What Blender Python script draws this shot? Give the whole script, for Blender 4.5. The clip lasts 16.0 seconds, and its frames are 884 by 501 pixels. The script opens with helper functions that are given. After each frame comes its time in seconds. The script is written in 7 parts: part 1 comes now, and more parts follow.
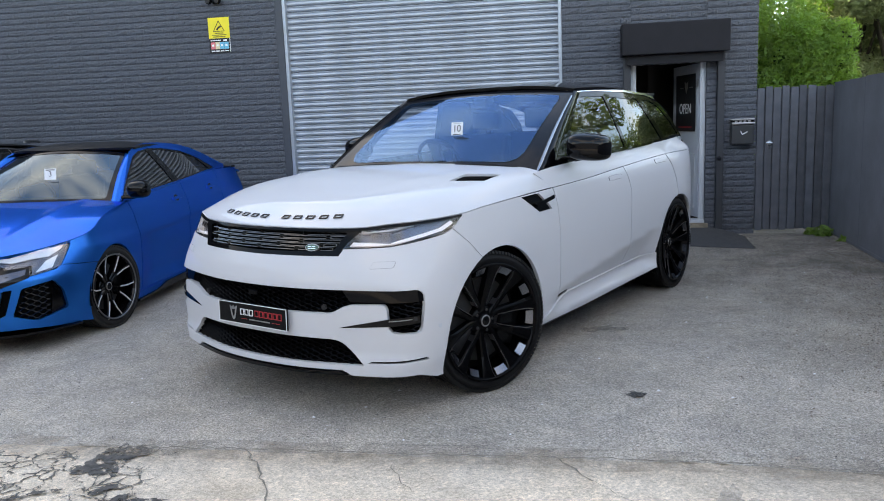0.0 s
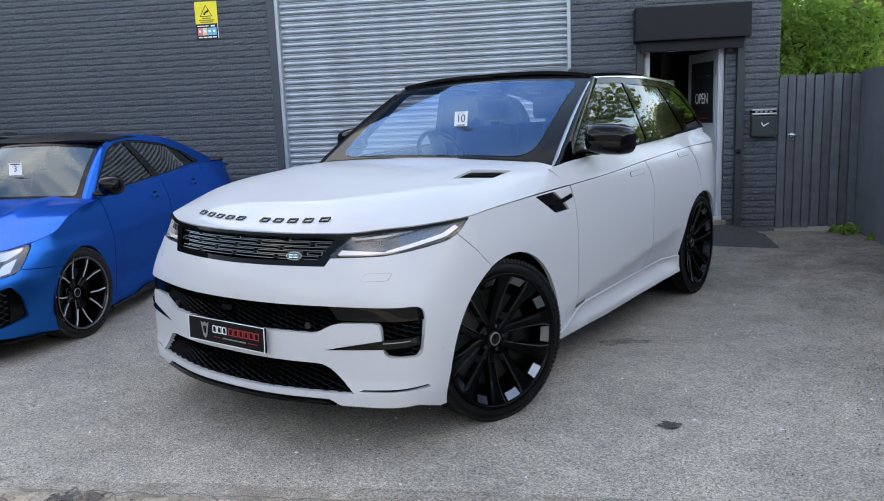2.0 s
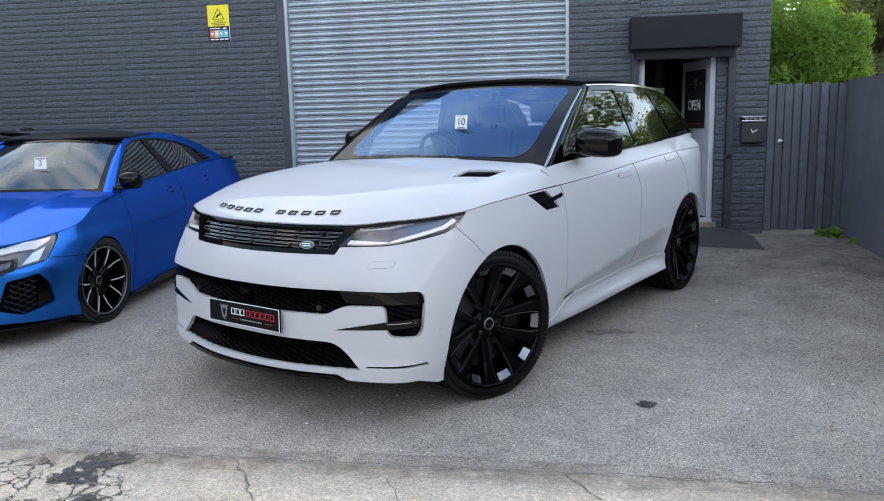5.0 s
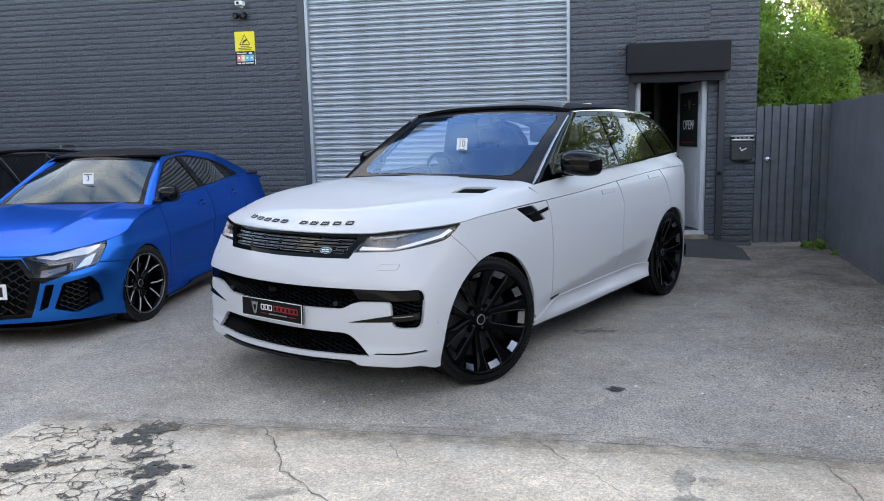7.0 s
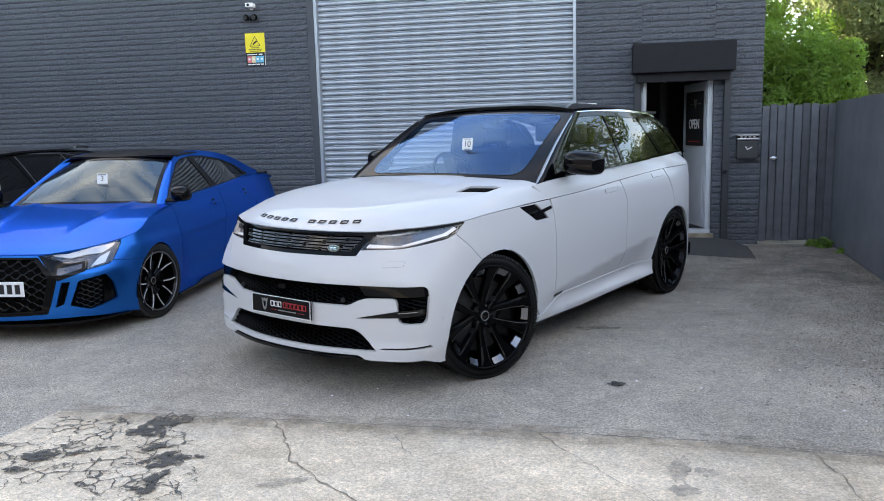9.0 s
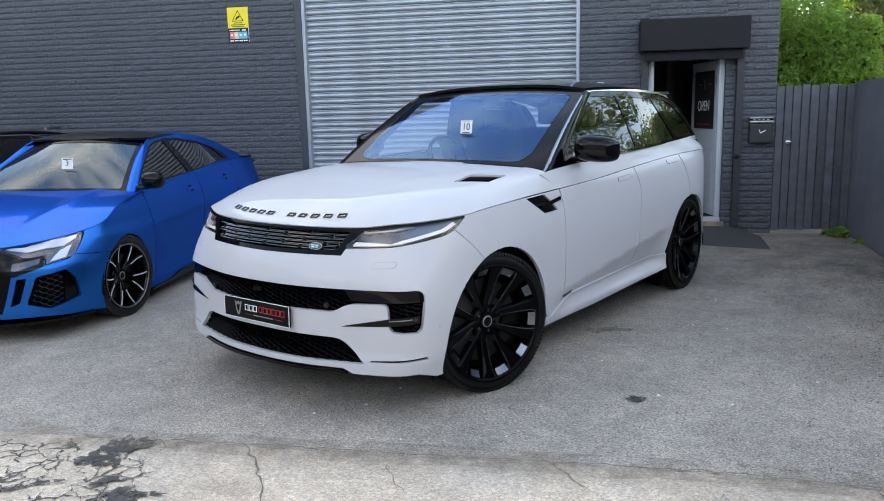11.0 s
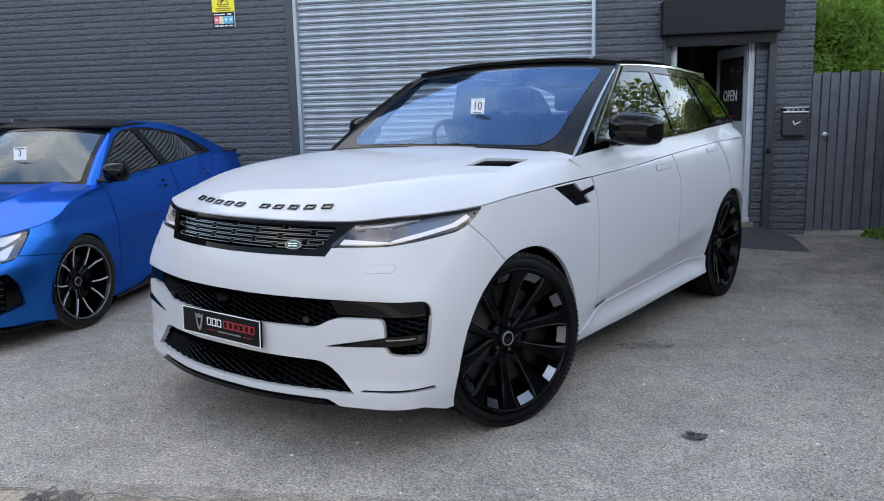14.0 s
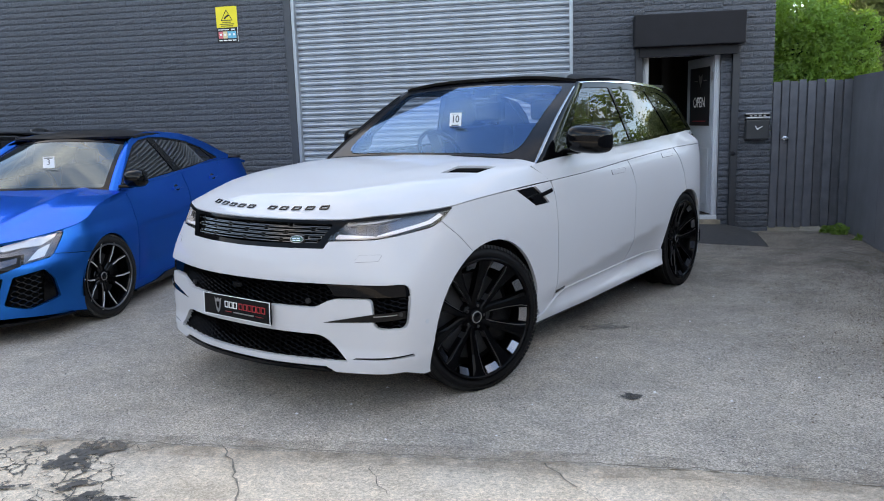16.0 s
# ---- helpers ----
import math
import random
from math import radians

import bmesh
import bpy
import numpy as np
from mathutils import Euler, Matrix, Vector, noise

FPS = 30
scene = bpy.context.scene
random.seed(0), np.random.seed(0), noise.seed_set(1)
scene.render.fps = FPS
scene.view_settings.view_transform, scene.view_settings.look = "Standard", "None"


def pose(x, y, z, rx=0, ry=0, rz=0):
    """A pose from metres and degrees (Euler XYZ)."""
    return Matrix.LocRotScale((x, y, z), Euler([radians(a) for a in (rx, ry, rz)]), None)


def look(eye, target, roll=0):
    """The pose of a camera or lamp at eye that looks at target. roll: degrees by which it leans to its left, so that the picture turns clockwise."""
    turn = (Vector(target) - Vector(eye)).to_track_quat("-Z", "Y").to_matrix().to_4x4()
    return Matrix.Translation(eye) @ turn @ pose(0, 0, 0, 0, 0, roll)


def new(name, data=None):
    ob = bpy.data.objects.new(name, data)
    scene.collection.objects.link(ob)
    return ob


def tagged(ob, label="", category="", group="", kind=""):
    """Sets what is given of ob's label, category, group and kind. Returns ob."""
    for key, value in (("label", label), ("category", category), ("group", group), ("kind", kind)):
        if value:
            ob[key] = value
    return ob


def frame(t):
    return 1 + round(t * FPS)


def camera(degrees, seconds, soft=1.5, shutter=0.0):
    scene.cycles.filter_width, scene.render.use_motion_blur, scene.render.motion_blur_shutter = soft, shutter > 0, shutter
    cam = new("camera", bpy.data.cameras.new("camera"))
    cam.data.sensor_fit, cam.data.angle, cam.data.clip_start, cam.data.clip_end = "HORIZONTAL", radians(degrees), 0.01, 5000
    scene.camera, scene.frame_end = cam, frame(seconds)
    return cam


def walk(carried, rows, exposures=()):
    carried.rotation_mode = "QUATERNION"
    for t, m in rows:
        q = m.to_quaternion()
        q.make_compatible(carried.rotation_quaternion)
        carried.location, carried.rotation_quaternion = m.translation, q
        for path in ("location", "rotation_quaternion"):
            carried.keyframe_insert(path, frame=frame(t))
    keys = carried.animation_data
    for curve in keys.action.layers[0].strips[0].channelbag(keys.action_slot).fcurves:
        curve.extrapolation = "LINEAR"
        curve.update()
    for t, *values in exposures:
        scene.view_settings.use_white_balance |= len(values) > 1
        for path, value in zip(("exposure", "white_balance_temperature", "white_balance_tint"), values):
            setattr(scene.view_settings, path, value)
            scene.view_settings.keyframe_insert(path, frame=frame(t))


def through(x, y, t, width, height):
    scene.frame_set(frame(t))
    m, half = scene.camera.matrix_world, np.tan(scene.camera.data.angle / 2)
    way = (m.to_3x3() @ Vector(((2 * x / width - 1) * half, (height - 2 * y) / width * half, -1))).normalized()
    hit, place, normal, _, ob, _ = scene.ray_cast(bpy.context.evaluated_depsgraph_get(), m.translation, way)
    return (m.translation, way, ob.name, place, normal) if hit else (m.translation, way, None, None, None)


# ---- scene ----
cam = camera(59.7, 16.0, 1.0)
PATH = [
    (0, (1.1108, 0.1505, 1.4599), (0.7879, 2.1872, 1.1234), -2.3),
    (0.5, (1.1014, 0.301, 1.4578), (0.7743, 2.3366, 1.1192), -2.4),
    (1, (1.0993, 0.4629, 1.4536), (0.7712, 2.4986, 1.1129), -2.5),
    (1.5, (1.0826, 0.5685, 1.4505), (0.7545, 2.6031, 1.1025), -2.4),
    (2, (1.0116, 0.7001, 1.4421), (0.6887, 2.7348, 1.0858), -2.3),
    (2.5, (0.9238, 0.8454, 1.4296), (0.6082, 2.88, 1.0659), -2.1),
    (3, (0.8914, 0.9008, 1.4191), (0.58, 2.9354, 1.0534), -2),
    (3.5, (0.8966, 0.8788, 1.4066), (0.5873, 2.9135, 1.0429), -1.9),
    (4, (0.9666, 0.7409, 1.4243), (0.6542, 2.7745, 1.0617), -1.8),
    (4.2, (0.9917, 0.6709, 1.4327), (0.6782, 2.7055, 1.069), -1.7),
    (6.3, (1.1965, -0.1338, 1.5006), (0.8423, 1.8998, 1.1746), -1.4),
    (6.5, (1.2174, -0.1839, 1.5132), (0.8579, 1.8486, 1.1882), -1.4),
    (7, (1.2853, -0.2853, 1.5215), (0.9144, 1.7472, 1.2038), -1.4),
    (7.5, (1.3742, -0.4316, 1.5341), (0.9927, 1.5988, 1.2195), -1.5),
    (8, (1.416, -0.5256, 1.5393), (1.0262, 1.5038, 1.2247), -1.6),
    (8.5, (1.3961, -0.5026, 1.5351), (0.998, 1.5247, 1.2195), -1.7),
    (8.7, (1.3731, -0.4629, 1.5309), (0.9729, 1.5644, 1.2143), -1.6),
    (11, (1.2091, 0.1557, 1.5288), (0.8308, 2.1778, 1.161), -1.4),
    (11.5, (1.2258, 0.2842, 1.5372), (0.8496, 2.3053, 1.16), -1.4),
    (12, (1.1871, 0.4483, 1.5079), (0.8078, 2.4672, 1.1265), -1.3),
    (12.5, (1.1202, 0.6552, 1.4985), (0.7399, 2.6752, 1.1192), -1.3),
    (13, (1.0586, 0.8109, 1.463), (0.6813, 2.8319, 1.0889), -1.4),
    (13.5, (1.0345, 0.906, 1.4181), (0.6583, 2.9291, 1.0534), -1.4),
    (14, (1.0136, 0.9342, 1.3648), (0.6385, 2.9594, 1.0105), -1.4),
    (14.5, (1.0366, 0.8621, 1.3564), (0.6625, 2.8884, 1.0095), -1.5),
    (15, (1.0983, 0.6897, 1.3815), (0.7263, 2.717, 1.0366), -1.6),
    (15.5, (1.1808, 0.4692, 1.4128), (0.8099, 2.4965, 1.0638), -1.7),
    (16, (1.2362, 0.301, 1.4327), (0.8642, 2.3272, 1.0816), -1.8),
]
walk(cam, [(t, look(eye, target, roll)) for t, eye, target, roll in PATH], [(0, 2.29, 8450, 13), (16, 2.29, 8450, 13)])

# ---- light and exposure ----
CLOUDS = (7.67, 17.93, 27.23)
SUN_EL, SUN_AZ = radians(23), radians(-14)
world = bpy.data.worlds.new("sky")
scene.world = world
world.use_nodes = True
_n, _l = world.node_tree.nodes, world.node_tree.links
_bg = _n["Background"]
_sky = _n.new("ShaderNodeTexSky")
_sky.sky_type, _sky.sun_disc, _sky.sun_elevation, _sky.sun_rotation = "NISHITA", False, SUN_EL, SUN_AZ
_sky.air_density, _sky.dust_density, _sky.ozone_density = 1.0, 0.0, 2.0
_co = _n.new("ShaderNodeTexCoord")
_cl = _n.new("ShaderNodeTexNoise")
_cl.inputs["Scale"].default_value, _cl.inputs["Detail"].default_value, _cl.inputs["Roughness"].default_value = 2.3, 9, 0.58
_cr = _n.new("ShaderNodeValToRGB")
_cr.color_ramp.elements[0].position, _cr.color_ramp.elements[1].position = 0.50, 0.76
_mx = _n.new("ShaderNodeMix")
_mx.data_type = "RGBA"
_mx.inputs["B"].default_value = (6.0, 5.97, 5.93, 1)
_mp = _n.new("ShaderNodeMapping")
_mp.inputs["Location"].default_value = CLOUDS
_mp.inputs["Scale"].default_value = (1.0, 1.0, 1.6)
_l.new(_co.outputs["Generated"], _mp.inputs["Vector"])
_l.new(_mp.outputs["Vector"], _cl.inputs["Vector"])
_l.new(_cl.outputs["Fac"], _cr.inputs["Fac"])
_l.new(_cr.outputs["Color"], _mx.inputs["Factor"])
_l.new(_sky.outputs["Color"], _mx.inputs["A"])
_l.new(_mx.outputs["Result"], _bg.inputs["Color"])
_bg.inputs["Strength"].default_value = 0.15
_sun = bpy.data.lights.new("sun", "SUN")
_sun.energy, _sun.angle, _sun.color = 3.2, radians(0.6), (1.0, 0.985, 0.96)
sun = new("sun", _sun)
sun.matrix_world = look((0, 0, 20), (-math.sin(SUN_AZ) * math.cos(SUN_EL), -math.cos(SUN_AZ) * math.cos(SUN_EL), 20 - math.sin(SUN_EL)))


# ---- materials ----
def mat(name, color, rough=0.5, metal=0.0, var=0.0, scale=8.0, bump=0.0, bscale=60.0, coat=0.0, spec=0.5, rand=0.0, var2=0.0, scale2=1.2, emit=0.0):
    m = bpy.data.materials.new(name)
    m.use_nodes = True
    nt = m.node_tree
    p = nt.nodes["Principled BSDF"]
    p.inputs["Base Color"].default_value = (*color, 1)
    p.inputs["Roughness"].default_value, p.inputs["Metallic"].default_value = rough, metal
    p.inputs["Coat Weight"].default_value, p.inputs["Coat Roughness"].default_value = coat, 0.03
    p.inputs["Specular IOR Level"].default_value = spec
    co = nt.nodes.new("ShaderNodeTexCoord")
    last = None

    def darker(fac_out, amount, prev):
        r = nt.nodes.new("ShaderNodeMapRange")
        r.inputs["From Min"].default_value, r.inputs["From Max"].default_value = 0.3, 0.7
        r.inputs["To Min"].default_value, r.inputs["To Max"].default_value = 1 - amount, 1 + amount
        nt.links.new(fac_out, r.inputs["Value"])
        x = nt.nodes.new("ShaderNodeMix")
        x.data_type, x.blend_type = "RGBA", "MULTIPLY"
        x.inputs["Factor"].default_value = 1
        if prev:
            nt.links.new(prev, x.inputs["A"])
        else:
            x.inputs["A"].default_value = (*color, 1)
        nt.links.new(r.outputs["Result"], x.inputs["B"])
        return x.outputs["Result"]

    for amount, sc, det in ((var, scale, 5), (var2, scale2, 3)):
        if amount:
            t = nt.nodes.new("ShaderNodeTexNoise")
            t.inputs["Scale"].default_value, t.inputs["Detail"].default_value = sc, det
            nt.links.new(co.outputs["Object"], t.inputs["Vector"])
            last = darker(t.outputs["Fac"], amount, last)
    if rand:
        oi = nt.nodes.new("ShaderNodeObjectInfo")
        last = darker(oi.outputs["Random"], rand, last)
    if last:
        nt.links.new(last, p.inputs["Base Color"])
    if bump:
        t = nt.nodes.new("ShaderNodeTexNoise")
        t.inputs["Scale"].default_value, t.inputs["Detail"].default_value = bscale, 6
        nt.links.new(co.outputs["Object"], t.inputs["Vector"])
        b = nt.nodes.new("ShaderNodeBump")
        b.inputs["Strength"].default_value, b.inputs["Distance"].default_value = bump, 0.01
        nt.links.new(t.outputs["Fac"], b.inputs["Height"])
        nt.links.new(b.outputs["Normal"], p.inputs["Normal"])
    if emit:
        p.inputs["Emission Color"].default_value, p.inputs["Emission Strength"].default_value = (*color, 1), emit
    return m


def glass_mat(name, color, rough=0.0, through=0.5, coat=(1, 1, 1)):
    """Tinted car glass: a clear tinted sheet with a mirror coat of its own Fresnel gloss."""
    m = bpy.data.materials.new(name)
    m.use_nodes = True
    nt = m.node_tree
    nt.nodes.remove(nt.nodes["Principled BSDF"])
    out = nt.nodes["Material Output"]
    tr, gl, mx, fr = (nt.nodes.new("ShaderNode" + k) for k in ("BsdfTransparent", "BsdfGlossy", "MixShader", "Fresnel"))
    tr.inputs["Color"].default_value = (*color, 1)
    gl.inputs["Roughness"].default_value = rough
    gl.inputs["Color"].default_value = (*coat, 1)
    fr.inputs["IOR"].default_value = 1.52 + through
    nt.links.new(fr.outputs["Fac"], mx.inputs["Fac"])
    nt.links.new(tr.outputs["BSDF"], mx.inputs[1])
    nt.links.new(gl.outputs["BSDF"], mx.inputs[2])
    nt.links.new(mx.outputs["Shader"], out.inputs["Surface"])
    return m


M = dict(
    white=mat("white_paint", (0.555, 0.556, 0.573), 0.4, coat=0.52, spec=0.0),
    blue=mat("blue_paint", (0.0, 0.142, 0.52), 0.28, metal=0.85, coat=0.15, spec=0.0),
    gloss=mat("gloss_black", (0.002, 0.002, 0.0025), 0.06, spec=0.05, coat=0.40),
    wheel=mat("wheel_black", (0.0016, 0.0016, 0.002), 0.25, spec=0.04, coat=0.12),
    trim=mat("piano_black", (0.003, 0.003, 0.0035), 0.10, spec=0.0, coat=0.25),
    blackpaint=mat("black_paint", (0.004, 0.004, 0.005), 0.3, coat=1.0, spec=0.2),
    satin=mat("satin_black", (0.004, 0.004, 0.0045), 0.25, var=0.1, scale=40, spec=0.15),
    plastic=mat("black_plastic", (0.010, 0.010, 0.011), 0.5, bump=0.08, bscale=300),
    cavity=mat("cavity_black", (0.003, 0.003, 0.003), 0.9, spec=0.1),
    rubber=mat("tyre_rubber", (0.006, 0.006, 0.0065), 0.6, spec=0.15, var=0.25, scale=14, bump=0.15, bscale=120),
    tread=mat("tread_rubber", (0.013, 0.0127, 0.0125), 0.7, spec=0.15, var=0.3, scale=30),
    disc=mat("dark_disc", (0.05, 0.05, 0.052), 0.4, metal=0.6, var=0.15, scale=30),
    chrome=mat("chrome", (0.75, 0.76, 0.78), 0.12, metal=1.0),
    steel=mat("brushed_steel", (0.42, 0.42, 0.43), 0.35, metal=1.0, var=0.15, scale=30),
    windscreen=glass_mat("windscreen_glass", (0.30, 0.34, 0.40), 0.0, 0.65, (0.60, 0.72, 0.80)),
    coated=glass_mat("heat_reflecting_glass", (0.80, 0.82, 0.84), 0.0, 0.85, (0.22, 0.42, 0.76)),
    tint=glass_mat("privacy_glass", (0.030, 0.034, 0.038), 0.0, 0.32),
    clear=glass_mat("side_glass_clear", (0.82, 0.84, 0.85), 0.0, 0.15),
    lens=glass_mat("lamp_lens", (0.92, 0.93, 0.95), 0.0, 0.1),
    frit=mat("glass_frit", (0.005, 0.005, 0.007), 0.10, coat=0.18, spec=0.05),
    interior=mat("dark_leather", (0.012, 0.012, 0.014), 0.55, var=0.2, scale=12, bump=0.1, bscale=200),
    drl=mat("drl_white", (0.85, 0.88, 0.95), 0.25, spec=0.6, emit=0.06),
    reflector=mat("lamp_silver", (0.75, 0.78, 0.82), 0.25, metal=0.5),
    tar=mat("dark_patch", (0.080, 0.073, 0.066), 0.9, var=0.45, scale=40, bump=0.6, bscale=90),
    crack=mat("crack_dirt", (0.21, 0.18, 0.145), 0.95, var=0.4, scale=25),
    brick=mat("painted_brick", (0.073, 0.083, 0.103), 0.60, var=0.16, scale=26, bump=1.0, bscale=60, rand=0.04, var2=0.10, scale2=0.8),
    mortar=mat("painted_mortar", (0.062, 0.070, 0.087), 0.75, var=0.15, scale=20, bump=0.4, bscale=90),
    steelpaint=mat("painted_steel", (0.040, 0.047, 0.061), 0.5, var=0.12, scale=6, bump=0.06, bscale=40),
    canopy=mat("canopy_steel", (0.011, 0.0112, 0.015), 0.55, spec=0.2, var=0.15, scale=5, bump=0.06, bscale=30),
    guide=mat("guide_paint", (0.024, 0.027, 0.034), 0.55, var=0.12, scale=6, bump=0.06, bscale=40),
    galv=mat("galvanised_steel", (0.37, 0.41, 0.46), 0.42, metal=0.55, var=0.10, scale=5, bump=0.05, bscale=20, var2=0.08, scale2=1.0),
    fence=mat("fence_paint", (0.076, 0.082, 0.098), 0.75, var=0.18, scale=9, bump=0.4, bscale=40, rand=0.14),
    fence2=mat("boarding_paint", (0.110, 0.117, 0.135), 0.62, var=0.12, scale=4, bump=0.25, bscale=30, var2=0.14, scale2=0.9),
    upvc=mat("white_upvc", (0.47, 0.50, 0.54), 0.4, var=0.06, scale=5),
    black=mat("matt_black", (0.010, 0.010, 0.011), 0.6),
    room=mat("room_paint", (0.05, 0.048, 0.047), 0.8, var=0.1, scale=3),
    yellow=mat("sign_yellow", (0.80, 0.66, 0.03), 0.5, var=0.05, scale=8),
    paper=mat("white_paper", (0.78, 0.79, 0.80), 0.6),
    red=mat("sign_red", (0.40, 0.022, 0.028), 0.5),
    cyan=mat("sign_cyan", (0.10, 0.45, 0.62), 0.5),
    pink=mat("sign_pink", (0.72, 0.16, 0.18), 0.5),
    ramp=mat("ramp_rubber", (0.050, 0.050, 0.052), 0.8, var=0.3, scale=35, bump=0.5, bscale=120),
    bark=mat("bark", (0.07, 0.055, 0.04), 0.9, var=0.3, scale=12, bump=0.6, bscale=25),
    litter=mat("leaf_litter", (0.15, 0.115, 0.085), 0.9, var=0.5, scale=30),
    gravel=mat("gravel_chips", (0.42, 0.41, 0.39), 0.9, rand=0.3, var=0.3, scale=20),
)


M["blue"].node_tree.nodes["Principled BSDF"].inputs["Specular Tint"].default_value = (0.0, 0.32, 1.0, 1)


def ground_mat(name, color, warm, cell, grit, fine, broad, dirt, bump):
    """Worn ground: stone chips of their own tone, a fine grain, broad blotches and dirt of a warmer tone."""
    m = bpy.data.materials.new(name)
    m.use_nodes = True
    nt = m.node_tree
    p = nt.nodes["Principled BSDF"]
    p.inputs["Roughness"].default_value, p.inputs["Specular IOR Level"].default_value = 0.9, 0.25
    co = nt.nodes.new("ShaderNodeTexCoord").outputs["Object"]

    def noise_at(scale, detail, rough):
        t = nt.nodes.new("ShaderNodeTexNoise")
        t.inputs["Scale"].default_value, t.inputs["Detail"].default_value, t.inputs["Roughness"].default_value = scale, detail, rough
        nt.links.new(co, t.inputs["Vector"])
        return t.outputs["Fac"]

    def span(sock, a, b, lo, hi):
        r = nt.nodes.new("ShaderNodeMapRange")
        for k, v in zip(("From Min", "From Max", "To Min", "To Max"), (a, b, lo, hi)):
            r.inputs[k].default_value = v
        nt.links.new(sock, r.inputs["Value"])
        return r.outputs["Result"]

    def times(a, b):
        r = nt.nodes.new("ShaderNodeMath")
        r.operation = "MULTIPLY"
        nt.links.new(a, r.inputs[0])
        nt.links.new(b, r.inputs[1])
        return r.outputs[0]

    v = nt.nodes.new("ShaderNodeTexVoronoi")
    v.inputs["Scale"].default_value = cell
    nt.links.new(co, v.inputs["Vector"])
    sep = nt.nodes.new("ShaderNodeSeparateColor")
    nt.links.new(v.outputs["Color"], sep.inputs["Color"])
    tone = times(span(sep.outputs[0], 0, 1, 1 - grit, 1 + grit), span(noise_at(cell * .35, 6, .7), .3, .7, 1 - fine, 1 + fine))
    tone = times(tone, span(noise_at(1.1, 5, .6), .3, .7, 1 - broad, 1 + broad))
    tone = times(tone, span(noise_at(7.5, 6, .7), .3, .7, 1 - broad * .7, 1 + broad * .7))
    mx = nt.nodes.new("ShaderNodeMix")
    mx.data_type = "RGBA"
    mx.inputs["A"].default_value, mx.inputs["B"].default_value = (*color, 1), (*warm, 1)
    nt.links.new(span(noise_at(2.3, 7, .65), .5 - dirt * .3, .5 + .25, 0, 1), mx.inputs["Factor"])
    mu = nt.nodes.new("ShaderNodeMix")
    mu.data_type, mu.blend_type = "RGBA", "MULTIPLY"
    mu.inputs["Factor"].default_value = 1
    nt.links.new(mx.outputs["Result"], mu.inputs["A"])
    nt.links.new(tone, mu.inputs["B"])
    nt.links.new(mu.outputs["Result"], p.inputs["Base Color"])
    b = nt.nodes.new("ShaderNodeBump")
    b.inputs["Strength"].default_value, b.inputs["Distance"].default_value = bump, 0.005
    nt.links.new(v.outputs["Distance"], b.inputs["Height"])
    nt.links.new(b.outputs["Normal"], p.inputs["Normal"])
    return m


M["asphalt"] = ground_mat("worn_asphalt", (0.385, 0.345, 0.303), (0.45, 0.40, 0.335), 200, .50, .36, .20, .3, .8)
M["concrete"] = ground_mat("old_concrete", (0.675, 0.568, 0.455), (0.555, 0.445, 0.333), 150, .22, .27, .20, .35, .4)


def leaf_mat(name, color, thin, scale=2.5):
    """A leaf that lets light through: diffuse, gloss and translucent, varied clump by clump and leaf by leaf."""
    m = mat(name, color, 0.45, var=0.45, scale=scale, var2=0.35, scale2=0.6)
    nt = m.node_tree
    p, out = nt.nodes["Principled BSDF"], nt.nodes["Material Output"]
    isl = nt.nodes.new("ShaderNodeNewGeometry")
    hs = nt.nodes.new("ShaderNodeHueSaturation")
    mr = nt.nodes.new("ShaderNodeMapRange")
    mr.inputs["To Min"].default_value, mr.inputs["To Max"].default_value = 0.65, 1.4
    nt.links.new(isl.outputs["Random Per Island"], mr.inputs["Value"])
    nt.links.new(mr.outputs["Result"], hs.inputs["Value"])
    nt.links.new(p.inputs["Base Color"].links[0].from_socket, hs.inputs["Color"])
    nt.links.new(hs.outputs["Color"], p.inputs["Base Color"])
    tr = nt.nodes.new("ShaderNodeBsdfTranslucent")
    tr.inputs["Color"].default_value = (*thin, 1)
    mx = nt.nodes.new("ShaderNodeMixShader")
    mx.inputs["Fac"].default_value = 0.5
    nt.links.new(p.outputs["BSDF"], mx.inputs[1])
    nt.links.new(tr.outputs["BSDF"], mx.inputs[2])
    nt.links.new(mx.outputs["Shader"], out.inputs["Surface"])
    return m


M["leaf"] = leaf_mat("leaf_green", (0.125, 0.235, 0.048), (0.33, 0.52, 0.075))
M["leaf2"] = leaf_mat("leaf_dark", (0.055, 0.095, 0.028), (0.12, 0.19, 0.04))


def ragged(m, scale, lo, hi):
    """Makes a stain patchy: it gives way to what lies under it in a noise pattern."""
    nt = m.node_tree
    p, out = nt.nodes["Principled BSDF"], nt.nodes["Material Output"]
    co, no, mr = (nt.nodes.new("ShaderNode" + k) for k in ("TexCoord", "TexNoise", "MapRange"))
    no.inputs["Scale"].default_value, no.inputs["Detail"].default_value, no.inputs["Roughness"].default_value = scale, 8, 0.65
    mr.inputs["From Min"].default_value, mr.inputs["From Max"].default_value = lo, hi
    tr, mx = nt.nodes.new("ShaderNodeBsdfTransparent"), nt.nodes.new("ShaderNodeMixShader")
    nt.links.new(co.outputs["Object"], no.inputs["Vector"])
    nt.links.new(no.outputs["Fac"], mr.inputs["Value"])
    nt.links.new(mr.outputs["Result"], mx.inputs["Fac"])
    nt.links.new(tr.outputs["BSDF"], mx.inputs[1])
    nt.links.new(p.outputs["BSDF"], mx.inputs[2])
    nt.links.new(mx.outputs["Shader"], out.inputs["Surface"])


